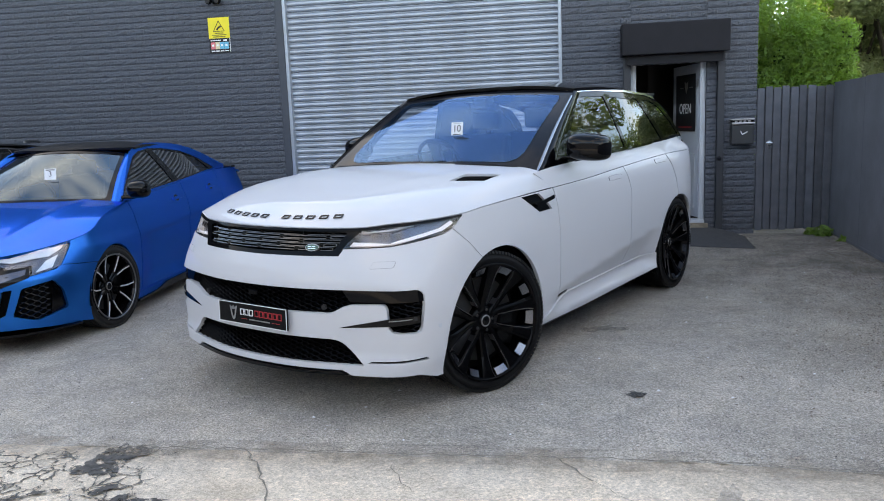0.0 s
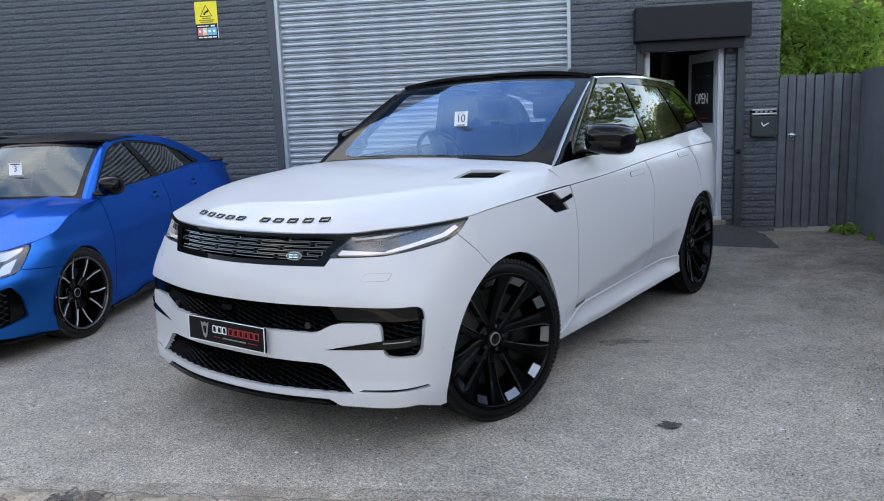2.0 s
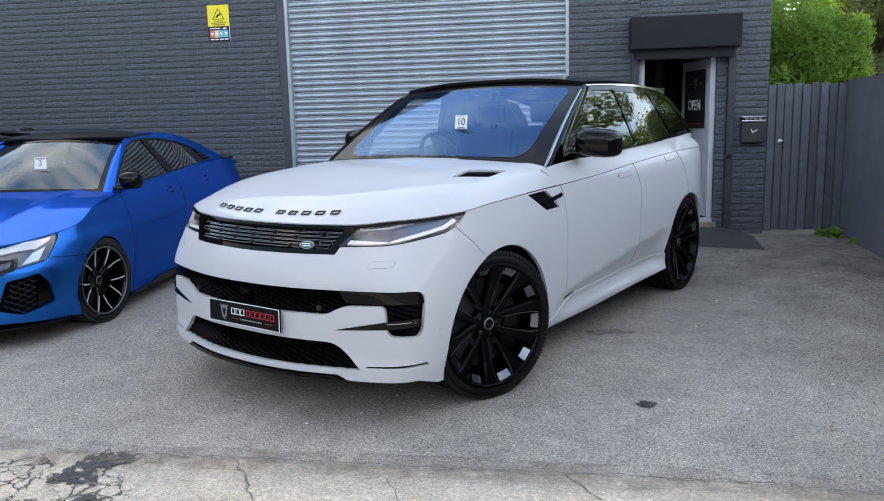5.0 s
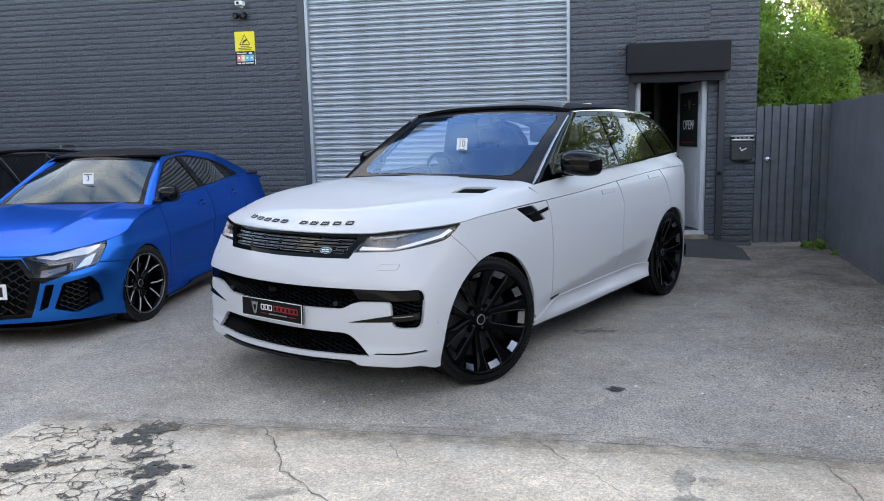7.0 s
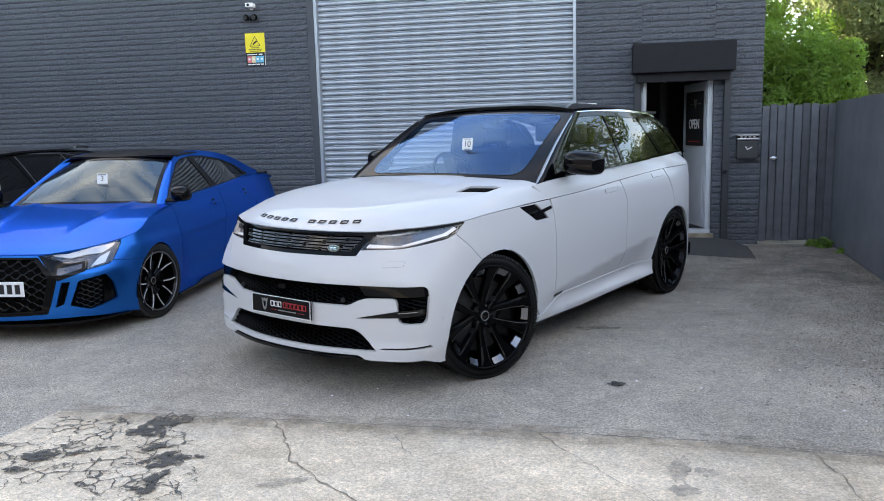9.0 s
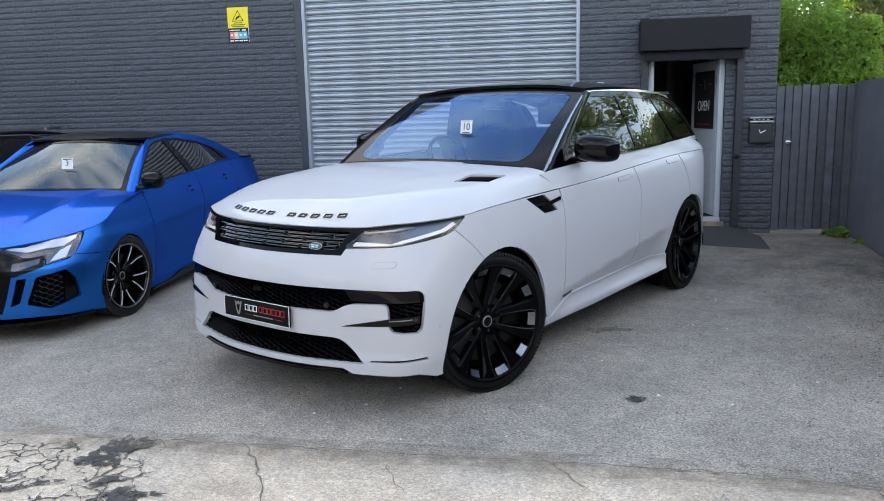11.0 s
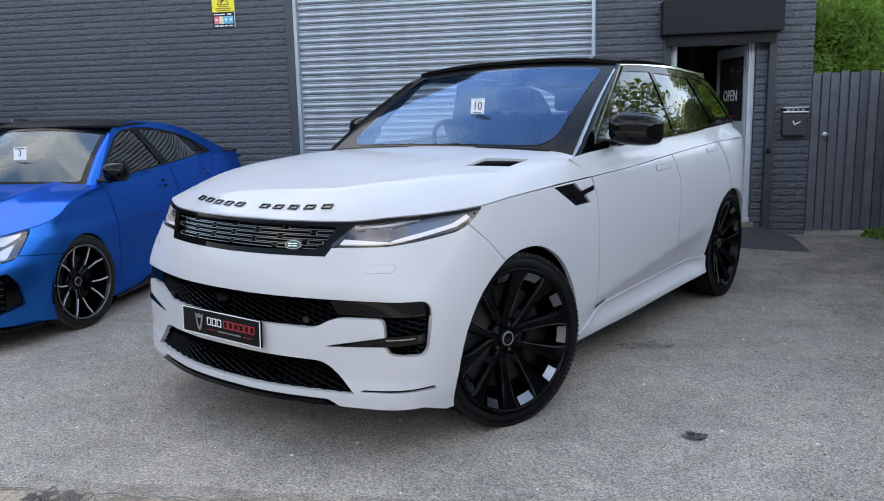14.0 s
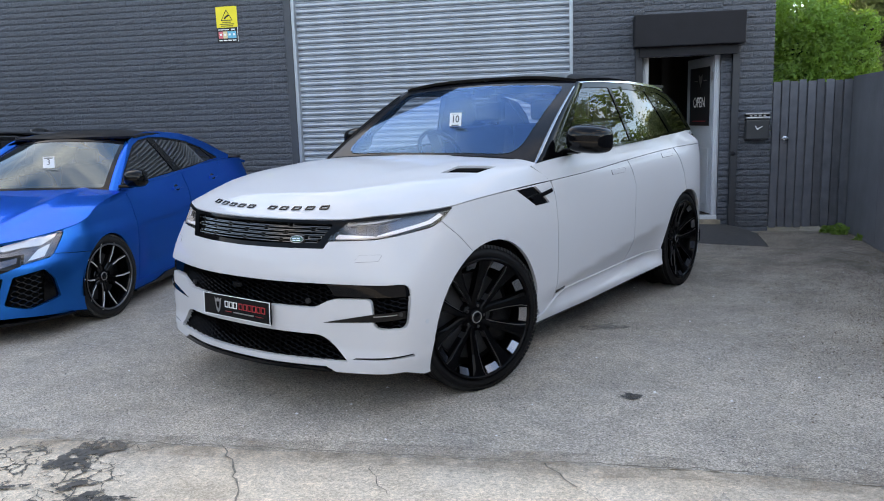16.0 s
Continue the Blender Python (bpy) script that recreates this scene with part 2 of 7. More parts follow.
ragged(M["tar"], 24, 0.41, 0.50)
ragged(M["crack"], 16, 0.30, 0.42)


# ---- building blocks ----
def mesh_of(name, verts, faces, material, normals=None, smooth=False):
    me = bpy.data.meshes.new(name)
    me.from_pydata([tuple(v) for v in verts], [], [tuple(f) for f in faces])
    me.materials.append(material)
    if smooth or normals is not None:
        me.polygons.foreach_set("use_smooth", [True] * len(me.polygons))
    if normals is not None:
        me.normals_split_custom_set_from_vertices([tuple(n) for n in normals])
    me.update()
    return me


def part(name, data, material, parent=None, label="", kind="", smooth=False):
    """Links a bmesh or (verts, faces, normals) as one mesh object under a thing or a part."""
    if isinstance(data, bmesh.types.BMesh):
        me = bpy.data.meshes.new(name)
        data.normal_update()
        data.to_mesh(me)
        data.free()
        me.materials.append(material)
        if smooth:
            me.polygons.foreach_set("use_smooth", [True] * len(me.polygons))
    else:
        v, f = data[0], data[1]
        me = mesh_of(name, v, f, material, data[2] if len(data) > 2 else None, smooth)
    ob = new(name, me)
    if parent is not None:
        ob.parent = parent
    return tagged(ob, label, kind=kind)


def box(x0, x1, y0, y1, z0, z1, bevel=0.0, seg=2, bm=None, m=None):
    """A bevelled box, as a bmesh (added to bm if given)."""
    b = bmesh.new()
    bmesh.ops.create_cube(b, size=1, matrix=Matrix.LocRotScale(((x0 + x1) / 2, (y0 + y1) / 2, (z0 + z1) / 2), None, (x1 - x0, y1 - y0, z1 - z0)))
    if bevel:
        bmesh.ops.bevel(b, geom=b.edges[:], offset=bevel, segments=seg, affect="EDGES", profile=0.6)
    if m is not None:
        bmesh.ops.transform(b, matrix=m, verts=b.verts)
    if bm is None:
        return b
    join(bm, b)
    return bm


def join(bm, b):
    me = bpy.data.meshes.new("tmp")
    b.to_mesh(me)
    b.free()
    bm.from_mesh(me)
    bpy.data.meshes.remove(me)


def tube(points, r, sides=8, bm=None, caps=True, taper=None):
    """A round bar along points."""
    b = bm or bmesh.new()
    pts = [Vector(p) for p in points]
    rings = []
    for i, p in enumerate(pts):
        d = (pts[min(i + 1, len(pts) - 1)] - pts[max(i - 1, 0)]).normalized()
        q = d.to_track_quat("Z", "Y")
        rr = r if taper is None else r + (taper - r) * i / (len(pts) - 1)
        rings.append([b.verts.new(p + q @ Vector((rr * math.cos(2 * math.pi * k / sides), rr * math.sin(2 * math.pi * k / sides), 0))) for k in range(sides)])
    for a, c in zip(rings, rings[1:]):
        for k in range(sides):
            b.faces.new((a[k], a[(k + 1) % sides], c[(k + 1) % sides], c[k]))
    if caps:
        b.faces.new(rings[0][::-1])
        b.faces.new(rings[-1])
    return b


def lathe(profile, n=48, axis="y", closed=False):
    """Turns (radius, along) pairs about an axis."""
    V, F = [], []
    k = len(profile)
    for i in range(n):
        a = 2 * math.pi * i / n
        for r, h in profile:
            V.append((r * math.cos(a), h, r * math.sin(a)) if axis == "y" else (r * math.cos(a), r * math.sin(a), h))
    for i in range(n):
        j = (i + 1) % n
        for q in range(k - 1 if not closed else k):
            a, b = q, (q + 1) % k
            F.append((i * k + a, j * k + a, j * k + b, i * k + b))
    return V, F


def spline(xs, ys):
    """A smooth curve through points (monotone cubic)."""
    xs, ys = np.array(xs, float), np.array(ys, float)
    h, d = np.diff(xs), np.diff(ys) / np.diff(xs)
    m = np.empty_like(ys)
    m[0], m[-1] = d[0], d[-1]
    for i in range(1, len(ys) - 1):
        m[i] = 0 if d[i - 1] * d[i] <= 0 else 3 * (h[i - 1] + h[i]) / ((2 * h[i] + h[i - 1]) / d[i - 1] + (h[i] + 2 * h[i - 1]) / d[i])

    def f(x):
        x = np.asarray(x, float)
        i = np.clip(np.searchsorted(xs, x) - 1, 0, len(xs) - 2)
        t = np.clip((x - xs[i]) / h[i], -0.5, 1.5)
        return (2 * t**3 - 3 * t**2 + 1) * ys[i] + (t**3 - 2 * t**2 + t) * h[i] * m[i] + (3 * t**2 - 2 * t**3) * ys[i + 1] + (t**3 - t**2) * h[i] * m[i + 1]

    return f


def smooth01(x, a, b):
    t = np.clip((np.asarray(x, float) - a) / (b - a), 0, 1)
    return t * t * (3 - 2 * t)


def inside(pts, poly):
    """Which points lie in a polygon."""
    p, q = np.asarray(poly, float), np.roll(np.asarray(poly, float), -1, 0)
    x, y = pts[:, 0][:, None], pts[:, 1][:, None]
    cross = (p[:, 1] > y) != (q[:, 1] > y)
    with np.errstate(divide="ignore", invalid="ignore"):
        xi = (q[:, 0] - p[:, 0]) * (y - p[:, 1]) / (q[:, 1] - p[:, 1]) + p[:, 0]
    return (np.sum(cross & (x < xi), 1) % 2) == 1


def dense(poly, step):
    out = []
    poly = [np.array(p, float) for p in poly]
    for a, b in zip(poly, poly[1:] + poly[:1]):
        n = max(1, int(np.ceil(np.linalg.norm(b - a) / step)))
        out += [a + (b - a) * i / n for i in range(n)]
    return np.array(out)


def rounded(poly, r, n=4):
    """A polygon with its corners rounded."""
    P = [np.array(p, float) for p in poly]
    out = []
    for i, p in enumerate(P):
        a, b = P[i - 1], P[(i + 1) % len(P)]
        la, lb = np.linalg.norm(a - p), np.linalg.norm(b - p)
        q = min(r[i] if isinstance(r, (list, tuple)) else r, la * 0.45, lb * 0.45)
        s, e = p + (a - p) / la * q, p + (b - p) / lb * q
        for k in range(n + 1):
            t = k / n
            out.append((1 - t) ** 2 * s + 2 * t * (1 - t) * p + t * t * e)
    return [tuple(o) for o in out]


def skin(fn, outline, holes=(), step=0.04, rim=0.012, side=1, lift=0.0, e=8e-3):
    """A sheet on the surface fn(u, v), cut to an outline in (u, v), with holes and a turned-in rim. side -1 gives its mirror twin."""
    from mathutils import geometry
    loops = [dense(outline, step)] + [dense(h, step * 0.7) for h in holes]
    lo, hi = loops[0].min(0), loops[0].max(0)
    gx, gy = np.meshgrid(np.arange(lo[0] + step / 2, hi[0], step), np.arange(lo[1] + step / 2, hi[1], step * 0.87))
    gx = gx + (np.arange(gx.shape[0]) % 2)[:, None] * step / 2
    g = np.stack([gx.ravel(), gy.ravel()], 1)
    if len(g):
        keep = inside(g, outline)
        for h in holes:
            keep &= ~inside(g, h)
        g = g[keep]
        edge = np.concatenate(loops)
        if len(g):
            d = np.min(np.hypot(g[:, None, 0] - edge[None, :, 0], g[:, None, 1] - edge[None, :, 1]), 1)
            g = g[d > step * 0.45]
    pts = np.concatenate(loops + ([g] if len(g) else []))
    edges, k = [], 0
    for lp in loops:
        edges += [(k + i, k + (i + 1) % len(lp)) for i in range(len(lp))]
        k += len(lp)
    res = geometry.delaunay_2d_cdt([Vector(p) for p in pts], edges, [], 0, 1e-7)
    uv, F = np.array([tuple(v) for v in res[0]]), np.array([tuple(f) for f in res[2] if len(f) == 3])
    c = uv[F].mean(1)
    keep = inside(c, outline)
    for h in holes:
        keep &= ~inside(c, h)
    F = F[keep]
    at = lambda q: np.stack(fn(q[:, 0], q[:, 1]), 1)
    P = at(uv)
    N = np.cross(at(uv + [e, 0]) - at(uv - [e, 0]), at(uv + [0, e]) - at(uv - [0, e]))
    N /= np.linalg.norm(N, axis=1)[:, None] + 1e-12
    P = P + N * lift
    V, NN, faces = [P], [N], [tuple(f) for f in F]
    if rim:
        count = {}
        for f in faces:
            for a, b in ((f[0], f[1]), (f[1], f[2]), (f[2], f[0])):
                count[(a, b)] = count.get((a, b), 0) + 1
        border = [ab for ab in count if (ab[1], ab[0]) not in count]
        base = len(P)
        for a, b in border:
            t = P[b] - P[a]
            nm = np.cross(t, N[a])
            nm /= np.linalg.norm(nm) + 1e-12
            V.append(np.array([P[a], P[b], P[b] - N[b] * rim, P[a] - N[a] * rim]))
            NN.append(np.array([nm] * 4))
            faces.append((base + 1, base, base + 3, base + 2))
            base += 4
    V, NN = np.concatenate(V), np.concatenate(NN)
    if side < 0:
        V, NN = V * [1, -1, 1], NN * [1, -1, 1]
        faces = [f[::-1] for f in faces]
    return V, faces, NN


def flat_text(name, body, size, material, parent, matrix, depth=0.001, label="", scale_x=1.0, space=1.0):
    """Lettering in the built-in font, as a mesh; x runs along the line of text, z is its face."""
    cu = bpy.data.curves.new(name, "FONT")
    cu.body, cu.size, cu.extrude, cu.align_x, cu.align_y, cu.space_character = body, size, depth, "CENTER", "CENTER", space
    tmp = new("tmp", cu)
    me = bpy.data.meshes.new_from_object(tmp.evaluated_get(bpy.context.evaluated_depsgraph_get()))
    bpy.data.objects.remove(tmp)
    me.materials.clear()
    me.materials.append(material)
    ob = new(name, me)
    ob.parent = parent
    ob.matrix_local = matrix @ Matrix.Diagonal((scale_x, 1, 1, 1))
    return tagged(ob, label)


def thing(name, label, category, m=None, group="", kind=""):
    ob = new(name)
    ob.empty_display_size = 0.2
    if m is not None:
        ob.matrix_world = m
    return tagged(ob, label, category, group, kind)


def single(name, data, material, label="", category="", kind="", m=None, smooth=False, group=""):
    ob = part(name, data, material, None, label, kind, smooth)
    if m is not None:
        ob.matrix_world = m
    return tagged(ob, category=category, group=group)


# ---- ground ----
WALL, EDGE = 9.93, 3.31
S_L, S_R, CORNER = -2.387, 1.139, 3.417


def sheet(x0, x1, y0, y1, nx, ny, z=0.0):
    xs, ys = np.linspace(x0, x1, nx + 1), np.linspace(y0, y1, ny + 1)
    V = [(x, y, z + 0.004 * noise.noise((x * 0.6, y * 0.6, 3))) for y in ys for x in xs]
    F = [(j * (nx + 1) + i, j * (nx + 1) + i + 1, (j + 1) * (nx + 1) + i + 1, (j + 1) * (nx + 1) + i) for j in range(ny) for i in range(nx)]
    return V, F


single("ground", sheet(-400, 400, -400, 400, 8, 8, -0.06), M["asphalt"], "wide dark ground reaching the horizon", "ground", "structure")
single("yard", sheet(-14, 4.6, -6, 14, 60, 60), M["asphalt"], "grey worn asphalt of a car dealer's yard", "asphalt yard", "structure", smooth=True)
# concrete apron with an uneven edge
_xs = np.linspace(-1.70, 4.6, 211)
_far = [3.325 - 0.10 * max(0, x - 1.75) - 0.5 * float(1 - smooth01(x, -1.70, -1.62)) ** 2 + 0.018 * noise.noise((x * 3.2, 0, 0)) + 0.012 * noise.noise((x * 14, 5, 0)) for x in _xs]
_rows = [np.array(_far), *[np.minimum(np.array(_far) - .02, y) for y in (3.0, 2.7, 2.4, 2.0, 1.0, -1.0, -2.0)]]
_nx = len(_xs)
_V = [(x + (0.03 * noise.noise((0, r[i] * 4, 2)) if i == 0 else 0), r[i], 0.012 + 0.003 * noise.noise((x * 0.7, r[i] * 0.7, 9))) for r in _rows for i, x in enumerate(_xs)]
_F = [(j * _nx + i, (j + 1) * _nx + i, (j + 1) * _nx + i + 1, j * _nx + i + 1) for j in range(len(_rows) - 1) for i in range(_nx - 1)]
_V += [(x, _rows[0][i], -0.03) for i, x in enumerate(_xs)]
_F += [(i, i + 1, len(_rows) * _nx + i + 1, len(_rows) * _nx + i) for i in range(_nx - 1)]
single("pavement", (_V, _F), M["concrete"], "pale cracked old concrete apron", "concrete apron", "structure", smooth=True)

# ---- building ----
TOP = 4.8


def wall_box(name, x0, x1, y0, y1, z0, z1, material, label):
    return single(name, box(x0, x1, y0, y1, z0, z1), material, label, "wall", "structure")


# backing walls behind the brick faces
wall_left = wall_box("wall_left", -14, S_L - 0.09, WALL + 0.012, WALL + 0.3, -0.05, TOP, M["mortar"], "dark slate painted brick wall of a workshop")
wall_mid = wall_box("wall_middle", S_R, 1.96, WALL + 0.012, WALL + 0.3, -0.05, TOP, M["mortar"], "dark slate painted brick wall between the openings")
wall_right = wall_box("wall_right", 2.84, CORNER - 0.012, WALL + 0.012, WALL + 0.3, -0.05, TOP, M["mortar"], "dark slate painted brick pier beside the door")
wall_over = wall_box("wall_over_door", 1.96, 2.84, WALL + 0.012, WALL + 0.3, 2.14, TOP, M["mortar"], "dark slate painted brick over the door")
wall_shut = wall_box("wall_over_shutter", S_L - 0.09, S_R, WALL + 0.012, WALL + 0.3, 4.4, TOP, M["mortar"], "dark slate painted brick over the roller shutter")
wall_box("wall_side", CORNER - 0.3, CORNER - 0.012, WALL + 0.3, 22, -0.05, TOP, M["mortar"], "dark painted side wall of the workshop")
wall_box("wall_back", -14, CORNER - 0.012, 22, 22.3, -0.05, TOP, M["mortar"], "dark back wall of the workshop")
wall_box("wall_end", -14.3, -14, WALL + 0.03, 22.3, -0.05, TOP, M["mortar"], "dark end wall of the workshop")
single("roof", box(-14.3, CORNER + 0.02, WALL + 0.0, 22.3, TOP, TOP + 0.15), M["steelpaint"], "flat dark roof of the workshop", "roof", "structure")

# out of view: two walls added to hold back light from left and behind
wall_box("wall_yard", -14.3, -14, -12, WALL - .02, -0.1, 4.8, M["mortar"], "unseen dark wall added to hold back light from the left")
wall_box("wall_street", -30, 30, -12.3, -12, -0.1, 6.0, M["mortar"], "unseen dark wall added behind the camera to hold back low sky light")


# ---- cars: common surfaces ----
class Shell:
    """The wrap-around lower body of a car: plan outline, nose profile and widths; x ahead, y to its left, z up."""

    def __init__(self, plan, nose, width, fade=(0.0, 0.6), extra=None):
        P = np.array(plan, float)
        c = np.concatenate([[0], np.cumsum(np.linalg.norm(np.diff(P, axis=0), axis=1))])
        fx, fy = spline(c, P[:, 0]), spline(c, P[:, 1])
        t = np.linspace(0, c[-1], 1600)
        x, y = fx(t), fy(t)
        k = np.hanning(61)
        k /= k.sum()
        pad = lambda a, s0: np.convolve(np.concatenate([s0 * a[60:0:-1] + (1 - s0) * a[0], a, np.full(60, a[-1]) + np.arange(1, 61) * (a[-1] - a[-2])]), k, "same")[60:-60]
        x, y = pad(x, 1), np.convolve(np.concatenate([-y[60:0:-1], y, y[-1:].repeat(60)]), k, "same")[60:-60]
        self.s = np.concatenate([[0], np.cumsum(np.hypot(np.diff(x), np.diff(y)))])
        self.x, self.y = x, y
        self.nose, self.width, self.fade, self.extra = spline(*zip(*nose)), spline(*zip(*width)), fade, extra

    def sy(self, y):
        """Place along the plan for a given y on the front."""
        i = np.argmax(self.y)
        return float(np.sign(y) * np.interp(abs(y), self.y[:i], self.s[:i]))

    def sx(self, x):
        """Place along the plan for a given x on the side."""
        return float(np.interp(-x, -self.x, self.s))

    def __call__(self, s, z):
        a = np.abs(s)
        x0, y0 = np.interp(a, self.s, self.x), np.interp(a, self.s, self.y)
        x = x0 + self.nose(z) * smooth01(x0, *self.fade)
        y = y0 * self.width(z)
        if self.extra:
            x, y = self.extra(x, y, z, x0)
        return x, np.sign(s) * y, z + 0 * x


def arch(cx, cz, r, z0, n=28, rz=None):
    """A wheel-arch outline open downward, from rear foot to front foot."""
    rz = rz or r
    a0 = math.asin(max(-1, min(1, (z0 - cz) / rz)))
    return [(cx + r * -math.cos(a0 + (math.pi - 2 * a0) * i / n), cz + rz * math.sin(a0 + (math.pi - 2 * a0) * i / n)) for i in range(n + 1)]


def wheel(name, R, rim_r, width, spokes, material, parent, m, label, tip=None, dish=0.0):
    """A road wheel, its outer face towards +y: tyre with tread blocks, rim, spokes, cap, disc."""
    hub = new(name)
    hub.parent = parent
    hub.matrix_local = m
    tagged(hub, label)
    h = width / 2
    prof = [(rim_r - 0.004, h - 0.012), (rim_r + 0.012, h - 0.004), (rim_r + 0.03, h + 0.002), (R - 0.035, h), (R - 0.016, h - 0.008), (R - 0.009, h - 0.022), (R - 0.009, h - 0.04), (R - 0.009, -h + 0.04), (R - 0.016, -h + 0.008), (R - 0.05, -h), (rim_r, -h + 0.01)]
    part("tyre", lathe(prof, 72), M["rubber"], hub, "black road tyre", smooth=True)
    # tread blocks at the shoulder
    b = bmesh.new()
    n = 104
    for i in range(n):
        a = 2 * math.pi * i / n
        mm = Matrix.Rotation(-a, 4, "Y")
        for y0, y1, lean in ((h - 0.040, h - 0.004, .5), (h - 0.078, h - 0.044, .1), (h - 0.125, h - 0.084, 0), (-h + 0.044, -h + 0.08, -.1)):
            bmesh.ops.create_cube(b, size=1, matrix=mm @ Matrix.Translation((R - 0.009 - lean * .012, (y0 + y1) / 2, 0)) @ Matrix.Rotation(-lean * .9, 4, "Z") @ Matrix.Rotation(0.22, 4, "X") @ Matrix.Diagonal((0.018, y1 - y0, 2 * math.pi * R / n * 0.80, 1)))
    part("tread", b, M["tread"], hub, kind="stuff")
    r = rim_r
    rp = [(r + 0.004, h - 0.002), (r + 0.006, h + 0.004), (r - 0.004, h + 0.006), (r - 0.012, h - 0.002), (r - 0.018, h - 0.03), (r - 0.03, h - 0.07), (r - 0.035, -h + 0.02), (r, -h + 0.01)]
    part("rim", lathe(rp, 72), material, hub, smooth=True)
    part("disc", lathe([(0.05, h - 0.11 - dish), (r * 0.72, h - 0.11 - dish), (r * 0.72, h - 0.135 - dish), (0.05, h - 0.135 - dish)], 48), M["disc"], hub, "dark brake disc")
    part("barrel", lathe([(0.02, h - 0.15 - dish), (r - 0.04, h - 0.15 - dish), (r - 0.04, h - 0.16 - dish), (0.02, h - 0.16 - dish)], 36), M["cavity"], hub)
    b = box(r * 0.40, r * 0.80, h - 0.145 - dish, h - 0.085 - dish, -0.10, 0.10, 0.015)
    bmesh.ops.rotate(b, verts=b.verts, cent=(0, 0, 0), matrix=Matrix.Rotation(radians(160), 3, "Y"))
    part("caliper", b, M["satin"], hub)
    k = h - dish
    part("cap", lathe([(0.0, k - 0.052), (0.026, k - 0.053), (0.030, k - 0.058), (0.034, k - 0.056), (0.038, k - 0.062), (0.04, k - 0.09)], 32), M["gloss"], hub, "round centre cap", smooth=True)
    part("cap_ring", lathe([(0.026, k - 0.0515), (0.030, k - 0.050), (0.033, k - 0.054), (0.026, k - 0.056)], 32), M["steel"], hub, smooth=True)
    hubd = lathe([(0.038, k - 0.068), (0.075, k - 0.072), (0.085, k - 0.085), (0.085, k - 0.115)], 40)
    part("hub", hubd, material, hub, smooth=True)
    for i in range(5):
        a = 2 * math.pi * (i + 0.5) / 5
        b = tube([(0.060 * math.cos(a), k - 0.085, 0.060 * math.sin(a)), (0.060 * math.cos(a), k - 0.066, 0.060 * math.sin(a))], 0.009, 6)
        part("wheel_nut", b, M["disc"], hub)
    spokes(hub, r, h, material, tip, dish)
    return hub


def bar_spoke(pts, h0, dish=0.0, rmax=1.0):
    """A spoke as a bevelled bar: rows of (radius, half width, depth of the face, sideways lean)."""
    b = bmesh.new()
    rows = []
    for r, w, y, lean in pts:
        y = h0 - y - dish * max(0, 1 - r / rmax) ** 1.3
        rows.append([b.verts.new(v) for v in ((r, y - 0.045, lean - w * 1.0), (r, y - 0.006, lean - w), (r, y, lean - w * 0.55), (r, y, lean + w * 0.55), (r, y - 0.006, lean + w), (r, y - 0.045, lean + w * 1.0))])
    for p, q in zip(rows, rows[1:]):
        for k in range(6):
            b.faces.new((p[k], p[(k + 1) % 6], q[(k + 1) % 6], q[k]))
    b.faces.new(rows[0][::-1])
    b.faces.new(rows[-1])
    bmesh.ops.recalc_face_normals(b, faces=b.faces)
    return b


def suv_spokes(hub, r, h, material, tip, dish):
    """Five pairs of broad spokes that widen to the rim, with a polished inlay beside each pair."""
    for i in range(10):
        a = 2 * math.pi * (i // 2) / 5 + (0.30 if i % 2 else -0.30) + 0.10
        s = 1 if i % 2 else -1
        b = bar_spoke([(0.05, 0.016, 0.068, -s * 0.012), (r * 0.35, 0.017, 0.060, -s * 0.010), (r * 0.62, 0.023, 0.040, 0), (r * 0.85, 0.036, 0.016, s * 0.008), (r - 0.008, 0.048, 0.004, s * 0.014)], h, dish, r)
        bmesh.ops.rotate(b, verts=b.verts, cent=(0, 0, 0), matrix=Matrix.Rotation(-a, 3, "Y"))
        part("spoke", b, material, hub)
        e = bar_spoke([(r * 0.30, 0.0016, 0.0575, s * 0.004), (r * 0.62, 0.0018, 0.0375, s * 0.019), (r * 0.85, 0.002, 0.0135, s * 0.034), (r - 0.012, 0.0022, 0.002, s * 0.052)], h, dish, r)
        bmesh.ops.rotate(e, verts=e.verts, cent=(0, 0, 0), matrix=Matrix.Rotation(-a, 3, "Y"))
        part("spoke_edge", e, M["machined"], hub, "bright machined spoke edge")
        # polished piece of the barrel in the gap after each spoke
        w = []
        for q in range(9):
            t = a + .315 + (.13 if i % 2 else .11) * (q / 4 - 1)
            for rr, yy in ((r - .015, h - .007), (r - .050, h - .030)):
                w.append((rr * math.cos(t), yy, rr * math.sin(t)))
        part("rim_insert", (w, [(2 * q, 2 * q + 2, 2 * q + 3, 2 * q + 1) for q in range(8)]), M["insert"], hub, "polished rim insert", smooth=True)


